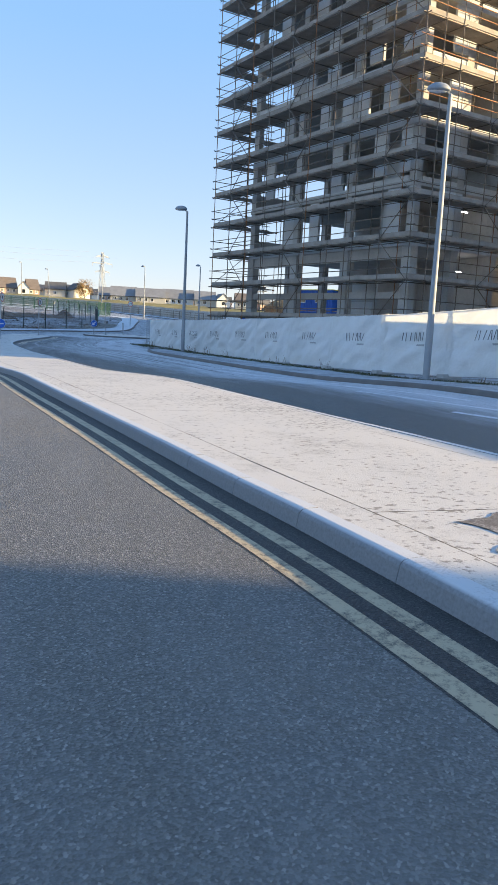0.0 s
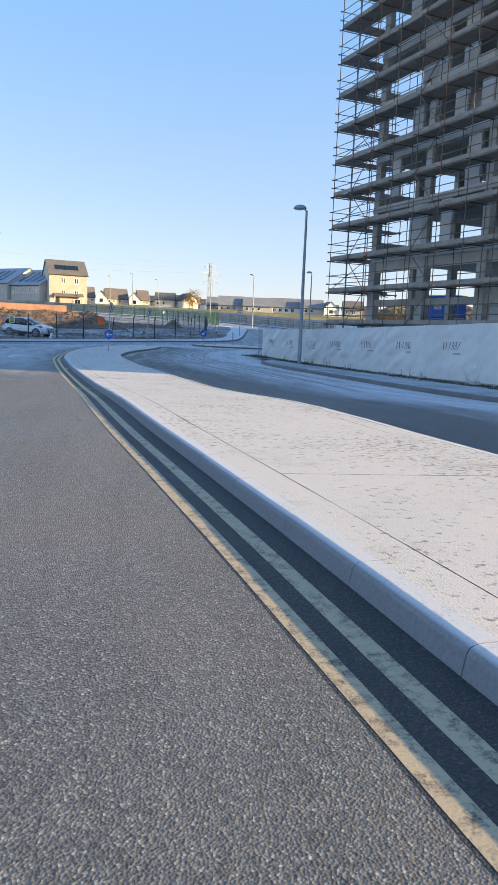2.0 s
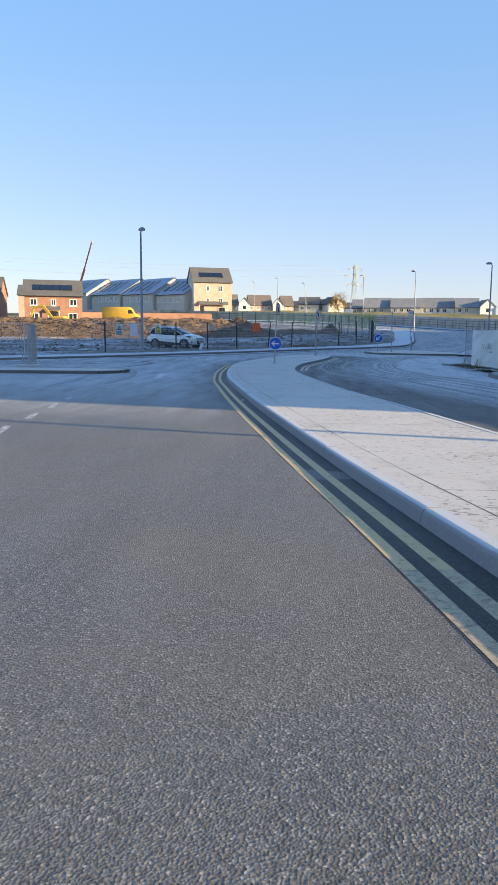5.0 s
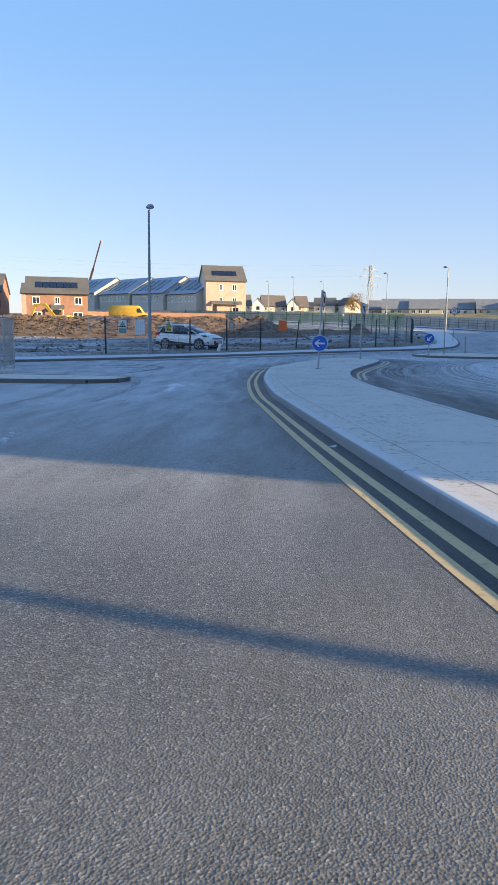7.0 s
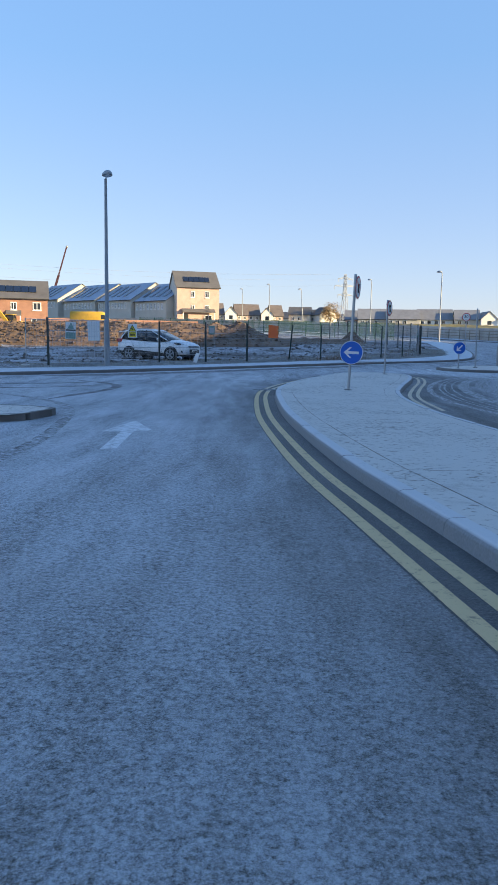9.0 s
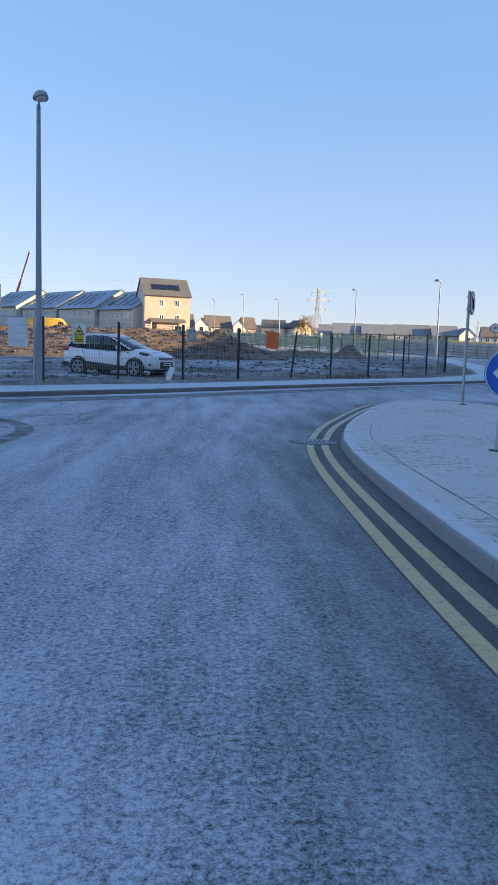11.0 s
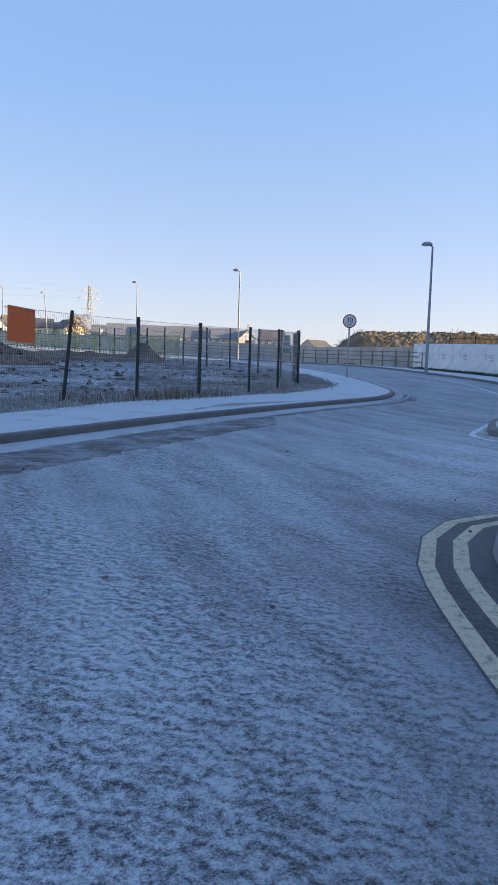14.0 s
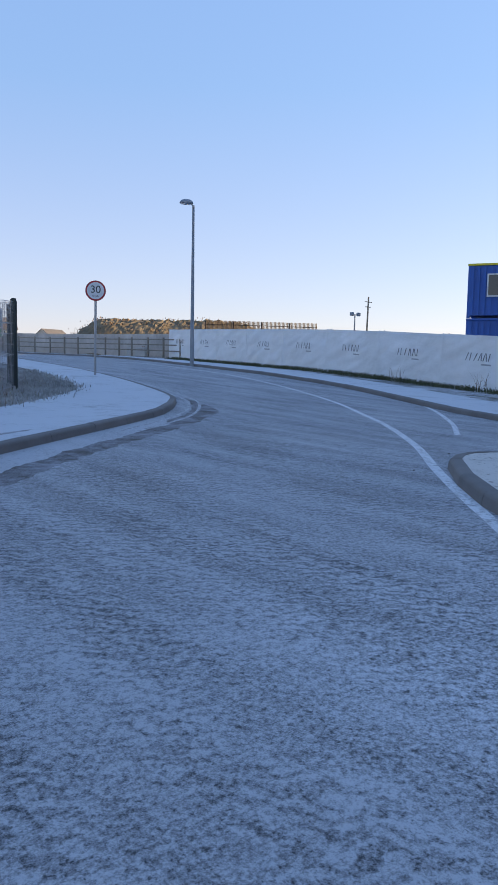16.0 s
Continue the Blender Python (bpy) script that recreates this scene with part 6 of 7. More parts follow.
def house(m, w, d, eave, ridge, wall, roof, label, wins=(), panels=0, gable=None, overhang=0.25, porch=None, group="", side_wins=()):
    """x along the front, y to the back; the front stands at y = 0."""
    t = thing("house", m, label, "house", group)
    for q in ([(0, 0, -1.5), (w, 0, -1.5), (w, 0, eave), (0, 0, eave)], [(w, d, -1.5), (0, d, -1.5), (0, d, eave), (w, d, eave)]):
        bm = bmesh.new()
        bm.faces.new([bm.verts.new(v) for v in q])
        part("wall", bm, wall, t)
    for x, nm in ((0, 1), (w, -1)):
        bm = bmesh.new()
        q = [(x, d, -1.5), (x, 0, -1.5), (x, 0, eave), (x, d / 2, ridge), (x, d, eave)]
        bm.faces.new([bm.verts.new(v) for v in (q if nm == 1 else q[::-1])])
        part("gable_wall", bm, gable or wall, t)
    for s in (0, 1):
        bm = bmesh.new()
        ya, yb = (-overhang, d / 2) if s == 0 else (d + overhang, d / 2)
        za = eave - overhang * (ridge - eave) / (d / 2)
        th = 0.16
        vs = [(-0.25, ya, za), (w + 0.25, ya, za), (w + 0.25, yb, ridge), (-0.25, yb, ridge)]
        lo = [bm.verts.new(v) for v in vs]
        hi = [bm.verts.new((v[0], v[1], v[2] + th)) for v in vs]
        bm.faces.new(hi)
        bm.faces.new(lo[::-1])
        for i in range(4):
            bm.faces.new((lo[i], lo[(i + 1) % 4], hi[(i + 1) % 4], hi[i]))
        bmesh.ops.recalc_face_normals(bm, faces=bm.faces)
        r = part("roof_slope", bm, roof, t)
        if s == 0 and panels:
            rise = Vector((0, d / 2, ridge - eave)).normalized()
            up = Vector((0, -rise.z, rise.y))
            for k in range(panels):
                x = w * 0.5 - panels * 0.55 + k * 1.1
                o = Vector((x, d * 0.14, eave + (ridge - eave) * 0.28 + th)) + up * 0.05
                bmp = bmesh.new()
                a = [o, o + Vector((1.0, 0, 0)), o + Vector((1.0, 0, 0)) + rise * 1.7, o + rise * 1.7]
                b0 = [bmp.verts.new(v) for v in a]
                b1 = [bmp.verts.new(v + up * 0.06) for v in a]
                bmp.faces.new(b1)
                for i in range(4):
                    bmp.faces.new((b0[i], b0[(i + 1) % 4], b1[(i + 1) % 4], b1[i]))
                bmesh.ops.recalc_face_normals(bmp, faces=bmp.faces)
                part("solar_panel", bmp, SOLAR, r, "dark solar panel")
    bm = bmesh.new()
    box(bm, -0.25, w + 0.25, -overhang - 0.1, -overhang, eave - overhang * (ridge - eave) / (d / 2) - 0.02, eave - overhang * (ridge - eave) / (d / 2) + 0.1)
    part("gutter", bm, BLACK, t)
    for x, z, ww, hh in wins:
        window_part(t, x, z, ww, hh)
    for y, z, ww, hh in side_wins:
        bm = bmesh.new()
        box(bm, w - 0.02, w + 0.03, y - ww / 2, y + ww / 2, z, z + hh)
        part("side_window", bm, DARK_GLASS, t)
    if porch:
        x0, x1 = porch
        bm = bmesh.new()
        vs = [(x0, -1.1, 2.35), (x1, -1.1, 2.35), (x1, 0, 3.0), (x0, 0, 3.0)]
        lo = [bm.verts.new(v) for v in vs]
        hi = [bm.verts.new((v[0], v[1], v[2] + 0.15)) for v in vs]
        bm.faces.new(hi)
        bm.faces.new(lo[::-1])
        for i in range(4):
            bm.faces.new((lo[i], lo[(i + 1) % 4], hi[(i + 1) % 4], hi[i]))
        bmesh.ops.recalc_face_normals(bm, faces=bm.faces)
        part("porch_roof", bm, SLATE, t)
        for x in (x0 + 0.15, x1 - 0.15):
            bm = bmesh.new()
            box(bm, x - 0.08, x + 0.08, -1.0, -0.84, 0, 2.4)
            part("porch_post", bm, RENDER_WHITE, t)
        bm = bmesh.new()
        box(bm, x0 + 0.4, x0 + 1.4, -0.03, 0.03, 0, 2.1)
        part("door", bm, BLACK, t, "dark front door")
    return t


# buff brick gable house
house(pose(-17.57, 182.4, 5.0, 0, 0, 17), 8.9, 8.6, 7.5, 10.9, BRICK_BUFF, SLATE, "three-storey buff brick house with grey roof and solar panels",
      [(3.3, 5.4, 0.85, 1.3), (6.3, 5.4, 0.95, 1.3), (3.3, 2.6, 0.85, 1.3), (6.3, 2.6, 0.95, 1.3), (6.6, 0.5, 1.6, 1.4)], 5, gable=RENDER, porch=(1.0, 7.9))
# red brick pair
house(pose(-40.8, 136.3, 2.2, 0, 0, 17), 9.5, 8.4, 4.9, 7.6, BRICK_RED, SLATE, "two-storey red brick house with a white gable and solar panels",
      [(1.5, 3.2, 1.2, 1.15), (4.75, 3.2, 0.85, 1.15), (8.0, 3.2, 1.2, 1.15), (1.6, 0.7, 1.5, 1.3), (7.9, 0.7, 1.5, 1.3)], 6, gable=RENDER_WHITE, porch=(3.7, 5.8))
house(pose(-56.0, 139.5, 2.7, 0, 0, 12), 9.3, 8.4, 4.9, 7.9, BRICK_RED, SLATE, "two-storey red brick house behind the earth bank",
      [(1.4, 3.2, 1.3, 1.15), (4.6, 3.2, 0.9, 1.15), (7.9, 3.2, 1.3, 1.15), (7.8, 0.7, 1.6, 1.3)], 0, gable=BRICK_RED)
house(pose(-49.5, 158.0, 3.6, 0, 0, 15), 9.0, 8.0, 4.6, 6.6, BRICK_BUFF, SLATE, "small buff brick house in scaffolding beyond the red brick pair", [(2, 3.0, 1.2, 1.2), (6, 3.0, 1.2, 1.2)])
# terrace with frosted roofs, stepped down the slope
for k, (x, y, base, w) in enumerate(((-58.5, 216.5, 6.1, 13.2), (-47.6, 208.0, 5.6, 13.0), (-37.4, 199.0, 5.3, 12.2), (-27.6, 191.0, 4.9, 10.4))):
    d, eave, ridge = 13.6, 4.9, 8.9
    h = house(pose(x, y, base, 0, 0, -43), w, d, eave, ridge, RENDER, FROST_ROOF, "pale rendered terrace house with frosted roof and solar panels",
              [(0.8 + 1.2 * i, 3.1, 0.55, 1.25) for i in range(int((w - 0.6) / 1.2))], 0, gable=RENDER, group="terrace houses")
    roof0 = [c for c in h.children if c.name.startswith("roof_slope")][0]
    rise = Vector((0, d / 2, ridge - eave)).normalized()
    up = Vector((0, -rise.z, rise.y))
    for i in range(4):
        o = Vector((1.2 + i * 2.2, 1.2, eave + 1.2 * (ridge - eave) / (d / 2) + 0.16)) + up * 0.05
        bmp = bmesh.new()
        a = [o, o + Vector((1.0, 0, 0)), o + Vector((1.0, 0, 0)) + rise * 5.0, o + rise * 5.0]
        b0 = [bmp.verts.new(v) for v in a]
        b1 = [bmp.verts.new(v + up * 0.06) for v in a]
        bmp.faces.new(b1)
        for q in range(4):
            bmp.faces.new((b0[q], b0[(q + 1) % 4], b1[(q + 1) % 4], b1[q]))
        bmesh.ops.recalc_face_normals(bmp, faces=bmp.faces)
        part("solar_panel", bmp, SOLAR, roof0, "dark solar panel")

# bungalows and houses along the far rise
BUNG = [(28.0, 281.0, 6.0, PALE_SLATE, BRICK_BUFF), (31.5, 272.0, 8.2, PALE_SLATE, RENDER), (40.2, 271.0, 9.4, PALE_SLATE, RENDER), (50.4, 269.6, 9.8, PALE_SLATE, RENDER_WHITE), (61.2, 267.0, 6.8, PALE_SLATE, RENDER),
        (68.6, 265.4, 6.4, PALE_SLATE, RENDER_WHITE), (75.6, 263.4, 6.4, BROWN_TILE, RENDER)]
for k, (x, y, w, r, wl) in enumerate(BUNG):
    if k == 5:      # gable end towards the road
        house(pose(x, y + 7.0, 7.5, 0, 0, -84 - k), 8.0, w * 0.8, 2.7, 5.0, RENDER_WHITE, r, "low bungalow with its white gable towards the road", gable=RENDER_WHITE, group="far bungalows", side_wins=[(w * 0.4, 0.9, 1.3, 1.2)])
        continue
    house(pose(x, y + (k % 2) * 2.0, 7.5, 0, 0, -6 - k * 0.9), w * 1.12, 8.6, 2.5, 5.6 + 0.25 * (k % 2), wl, r, "low bungalow with a plain grey roof on the far rise",
          [(1.4 + 2.2 * i, 0.9, 1.2, 1.2) for i in range(int((w - 1) / 2.2))], gable=(RENDER_WHITE if k in (3, 6) else wl), group="far bungalows")
FARH = [(-30.5, 250.0, 8.0, BRICK_RED, -14), (-21.5, 246.0, 5.0, RENDER_WHITE, 40), (8.2, 258.0, 6.6, RENDER, 6), (15.0, 260.0, 4.6, RENDER_WHITE, 58), (12.0, 274.0, 5.6, RENDER_WHITE, 20), (17.5, 284.0, 8.0, RENDER, 5), (-42.0, 256.0, 9.0, RENDER, -10), (-60, 262, 10, RENDER_WHITE, -10), (-76, 262, 10, BRICK_RED, -10)]
for k, (x, y, w, wl, a) in enumerate(FARH):
    house(pose(x, y, 7.0, 0, 0, -a), w, 6.5, 3.4, 5.7, wl, SLATE, "small distant house with a grey roof", [(1.2 + 2.0 * i, 1.6, 1.0, 1.1) for i in range(int((w - 0.8) / 2.0))], group="far houses")
# a terrace of narrow pale houses, two of them gabled to the front
for k, wl in enumerate((RENDER, RENDER_WHITE, BRICK_BUFF, RENDER, RENDER_WHITE, BRICK_BUFF)):
    x, y = -14.6 + 3.5 * k, 247.0 + 1.4 * k
    if k in (1, 4):
        house(pose(x, y + 3.2, 7.0, 0, 0, -86), 6.0, 3.4, 3.0, 4.9, wl, BROWN_TILE, "narrow pale terrace house with a white front gable", gable=RENDER_WHITE, group="far terrace", side_wins=[(1.7, 1.3, 1.0, 1.1)])
    else:
        house(pose(x, y, 7.0, 0, 0, 10), 3.6, 8.5, 2.7, 6.0, wl, BROWN_TILE, "narrow pale terrace house under a brown roof", [(0.9, 1.4, 0.8, 1.0), (2.6, 1.4, 0.8, 1.0)], group="far terrace")
# distant roofs beyond
for k in range(14):
    x = -60 + k * 21 + random.uniform(-5, 5)
    house(pose(x, 345 + random.uniform(-10, 25), 8.6, 0, 0, random.uniform(-30, 30)), random.uniform(9, 16), 8, 3.6, 6.2, random.choice((RENDER, BRICK_BUFF, RENDER_WHITE)), SLATE, "distant grey-roofed house on the skyline", group="skyline houses")


# ---------------------------------------------------------------- site machines behind the bank
def excavator(m):
    t = thing("excavator", m, "yellow tracked excavator behind the earth bank", "excavator")
    for s in (-1, 1):
        bm = bmesh.new()
        box(bm, -1.7, 1.7, s * 0.9, s * 1.35, 0, 0.75, 0.2)
        part("track", bm, RUBBER, t, "black crawler track")
    bm = bmesh.new()
    box(bm, -1.9, 0.6, -1.2, 1.2, 0.85, 1.75, 0.15)
    part("engine_house", bm, PLANT_YELLOW, t)
    bm = bmesh.new()
    box(bm, 0.2, 1.5, -1.2, -0.1, 0.9, 2.7, 0.12)
    cab = part("cab", bm, DARK_GLASS, t, "dark glazed cab")
    bm = bmesh.new()
    box(bm, 0.15, 1.55, -1.25, -0.05, 2.7, 2.8, 0.03)
    part("cab_roof", bm, PLANT_YELLOW, cab)
    bm = bmesh.new()
    bar(bm, (0.8, 0.3, 1.4), (2.6, 0.3, 3.6), 0.35, 0.5)
    bar(bm, (2.5, 0.3, 3.6), (4.4, 0.3, 3.4), 0.32, 0.42)
    part("boom", bm, PLANT_YELLOW, t)
    bm = bmesh.new()
    bar(bm, (4.3, 0.3, 3.6), (5.2, 0.3, 1.6), 0.28, 0.35)
    part("stick", bm, PLANT_YELLOW, t)
    bm = bmesh.new()
    prism(bm, [(4.7, -0.2), (5.5, -0.2), (5.5, 0.8), (4.7, 0.8)], 0.8, 1.6)
    part("bucket", bm, BLACK, t)


excavator(pose(-29.6, 117.5, 1.9, 0, 0, 172) @ Matrix.Scale(0.76, 4))


def van(m):
    t = thing("panel_van", m, "yellow panel van parked behind the earth bank", "van")
    bm = bmesh.new()
    body_section(bm, [(-3.0, ring(0.9, 0.35, 2.2, 0.06)), (-2.9, ring(1.0, 0.3, 2.45, 0.06)), (1.2, ring(1.0, 0.3, 2.45, 0.06)), (1.6, ring(0.99, 0.3, 2.3, 0.06)), (2.2, ring(0.97, 0.3, 1.4, 0.06)), (2.9, ring(0.93, 0.32, 1.1, 0.05)), (3.05, ring(0.85, 0.38, 0.9, 0.02))])
    b = part("body", bm, PLANT_YELLOW, t, "yellow van body")
    for s in (-1, 1):
        bm = bmesh.new()
        prism(bm, [(1.15, 1.45), (2.0, 1.45), (1.6, 2.05), (1.15, 2.05)], 0, 0.02)
        for v in bm.verts:
            v.co = Vector((v.co.x, s * (0.985 + v.co.z), v.co.y))
        part("side_window", bm, DARK_GLASS, b)
        for x in (-1.9, 1.9):
            bm = bmesh.new()
            disc(bm, 0.34, s * 0.78, s * 1.01, 0.34, 18, x)
            part("wheel", bm, RUBBER, t, "black tyre")
    return t


van(pose(-23.2, 131.0, 2.55, 0, 0, 5))


def crane_boom():
    t = thing("mobile_crane", pose(-77.5, 297.0, 7.8), "slender dark red telescopic crane jib rising behind the houses", "crane")
    bm = bmesh.new()
    bar(bm, (0, 0, 2.0), (4.6, 1.1, 17.0), 0.8, 0.8)
    part("boom", bm, CRANE_RED, t)
    bm = bmesh.new()
    bar(bm, (4.5, 1.08, 16.8), (7.4, 1.85, 27.0), 0.5, 0.5)
    part("jib", bm, CRANE_RED, t)
    bm = bmesh.new()
    box(bm, 7.1, 7.9, 1.55, 2.15, 26.6, 27.4, 0.15)
    part("head", bm, LAMP_GREY, t)
    bm = bmesh.new()
    box(bm, -5, 5, -1.3, 1.3, 0.8, 2.4, 0.2)
    part("carrier", bm, PLANT_YELLOW, t)
    for x in (-3.8, -1.6, 1.6, 3.8):
        bm = bmesh.new()
        disc(bm, 0.6, -1.4, 1.4, 0.6, 16, x)
        part("wheel_pair", bm, RUBBER, t)


crane_boom()
# garden wall behind the bank
t = thing("garden_wall", pose(-34.0, 147.0, 2.9, 0, 0, 14), "long red brick garden wall behind the earth bank", "wall")
for k in range(8):
    bm = bmesh.new()
    box(bm, k * 3.0 + 0.02, k * 3.0 + 2.98, 0, 0.22, -0.8, 1.7)
    part("wall_length", bm, BRICK_RED, t)


# ---------------------------------------------------------------- pylons and power lines
def pylon(m, h, label):
    t = thing("pylon", m, label, "pylon")
    w0, w1 = h * 0.070, h * 0.020
    lvl = [0, 0.22, 0.42, 0.58, 0.70, 0.80, 0.90, 1.0]

    def half(u):
        return w0 + (w1 - w0) * min(1, u / 0.8) if u < 0.8 else w1 * (1.4 - u * 0.5)

    for sx in (-1, 1):
        for sy in (-1, 1):
            bm = bmesh.new()
            rings = []
            for a in lvl:
                c = Vector((sx * half(a), sy * half(a), a * h))
                rings.append([bm.verts.new(c + Vector(o)) for o in ((0.08, 0.08, 0), (-0.08, 0.08, 0), (-0.08, -0.08, 0), (0.08, -0.08, 0))])
            for r0, r1 in zip(rings, rings[1:]):
                for q in range(4):
                    bm.faces.new((r0[q], r0[(q + 1) % 4], r1[(q + 1) % 4], r1[q]))
            part("leg", bm, PYLON_GREY, t)
    bm = bmesh.new()
    for a, b in zip(lvl, lvl[1:]):
        for sy in (-1, 1):
            bar(bm, (-half(a), sy * half(a), a * h), (half(b), sy * half(b), b * h), 0.09, 0.09)
            bar(bm, (half(a), sy * half(a), a * h), (-half(b), sy * half(b), b * h), 0.09, 0.09)
            bar(bm, (sy * half(a), -half(a), a * h), (sy * half(b), half(b), b * h), 0.09, 0.09)
            bar(bm, (-half(b), sy * half(b), b * h), (half(b), sy * half(b), b * h), 0.13, 0.13)
    part("bracing", bm, PYLON_GREY, t)["kind"] = "stuff"
    for u, L in ((0.63, 0.15), (0.79, 0.21), (0.92, 0.14)):
        for s in (-1, 1):
            bm = bmesh.new()
            bar(bm, (0, 0, (u + 0.035) * h), (s * L * h, 0, u * h), 0.26, 0.26)
            bar(bm, (0, 0, u * h), (s * L * h, 0, u * h), 0.26, 0.26)
            bar(bm, (s * L * h, 0, u * h), (s * L * h, 0, (u - 0.06) * h), 0.13, 0.13)
            part("cross_arm", bm, PYLON_GREY, t)
    return t


pylon(pose(33.8, 335.6, 7.6, 0, 0, 20), 22.4, "grey steel lattice pylon on the far rise")
pylon(pose(223, 705, 8.6, 0, 0, 20), 34.0, "distant grey lattice pylon on the skyline")
cable = thing("power_line", Matrix.Identity(4), "thin sagging overhead power cables", "cable")
for dz, dx in ((26.0, -6), (24.0, 6), (21.5, -4)):
    cu = bmesh.new()
    a, b = Vector((33.8 + dx, 335.6, 4.0 + dz)), Vector((-170 + dx, 262.0, 6.0 + dz))
    prev = None
    for k in range(25):
        u = k / 24
        p = a.lerp(b, u) - Vector((0, 0, 14 * u * (1 - u)))
        ring4 = [cu.verts.new(p + Vector((0, dy, dzz))) for dy, dzz in ((0.028, 0), (0, 0.028), (-0.028, 0), (0, -0.028))]
        if prev is not None:
            for q in range(4):
                cu.faces.new((prev[q], prev[(q + 1) % 4], ring4[(q + 1) % 4], ring4[q]))
        prev = ring4
    part("wire", cu, PYLON_GREY, cable)


# ---------------------------------------------------------------- fences and walls along the north arm
def palisade(pts, h, mat, label, pitch=0.16, name="palisade_fence", zoff=0.1, pale=0.07):
    t = thing(name, Matrix.Identity(4), label, "fence")
    line = smooth_line(pts, 2.75)
    for a, b in zip(line, line[1:]):
        za, zb = G(*a) + zoff, G(*b) + zoff
        L = (b - a).length
        bm = bmesh.new()
        n = max(2, int(L / pitch))
        for k in range(n):
            u = (k + 0.5) / n
            p = a.lerp(b, u)
            z = za + (zb - za) * u
            bar(bm, (p.x, p.y, z + 0.05), (p.x, p.y, z + h), pale, 0.02)
        for f in (0.2, 0.8):
            bar(bm, (a.x, a.y, za + h * f), (b.x, b.y, zb + h * f), 0.04, 0.05)
        part("pale_panel", bm, mat, t)["kind"] = "stuff"
        bm = bmesh.new()
        bar(bm, (a.x, a.y, za - 0.2), (a.x, a.y, za + h * 0.97), 0.10, 0.06)
        part("post", bm, mat, t)
    return t


palisade([(16.4, 124.0), (13.4, 134.0), (2.5, 148.5), (-10, 156.0), (-22.0, 162.0)], 2.2, GREEN_STEEL, "green steel palisade fence along the back of the field", 0.22, pale=0.05)
# post and rail boundary on the outer side, with a pale retaining wall behind
NORTH_EDGE = [(31.3, 105.5), (32.0, 113.0), (31.6, 121.0), (26.5, 143.0), (11.0, 162.0), (-16.0, 176.5), (-45.0, 188.0)]
t = thing("rail_fence", Matrix.Identity(4), "weathered post and rail fence along the outer side of the road", "fence")
ln = smooth_line(NORTH_EDGE, 2.4)
for a, b in zip(ln, ln[1:]):
    za, zb = G(*a) + 0.15, G(*b) + 0.15
    bm = bmesh.new()
    bar(bm, (a.x, a.y, za - 0.2), (a.x, a.y, za + 1.35), 0.10, 0.10)
    part("post", bm, DARK_TIMBER, t)
    bm = bmesh.new()
    for f in (0.45, 0.85, 1.22):
        bar(bm, (a.x, a.y, za + f), (b.x, b.y, zb + f), 0.04, 0.08)
    part("rail", bm, DARK_TIMBER, t)
STONE = worn("pale_rubble", (0.54, 0.49, 0.44), 0.95, vary=0.35, scale=0.6, fine=5.0, bumps=0.6)
t = thing("retaining_wall", Matrix.Identity(4), "long low pale retaining wall with open joints", "wall")
ln2 = smooth_line([(x + 1.0, y + 1.3) for x, y in NORTH_EDGE], 3.2)
for a, b in zip(ln2, ln2[1:]):
    d = (b - a).normalized()
    bm = bmesh.new()
    bar(bm, (a.x, a.y, G(*a) + 0.78), (b.x - d.x * 0.03, b.y - d.y * 0.03, G(*b) + 0.78), 0.35, 2.0)
    part("wall_length", bm, STONE, t)
bank = earth_bank("grass_bank", [(62, 118), (58, 150), (40, 185), (10, 205), (-30, 222)], 50.0, 1.6, MEADOW, "grassy rise beyond the road", 21, 0.25, 0.0)
palisade([(40.5, 115.5), (44.0, 112.4), (47.4, 109.3)], 1.7, BROWN_STEEL, "rust-brown steel palisade fence on a bank behind the sheeting", 0.105, zoff=1.55)
earth_bank("earth_bank", [(34, 124), (40.5, 115.5), (49.4, 107.5), (60, 96)], 8.0, 1.45, SOIL_GRASS, "overgrown bank below the brown fence", 31, 0.2, 0.05)

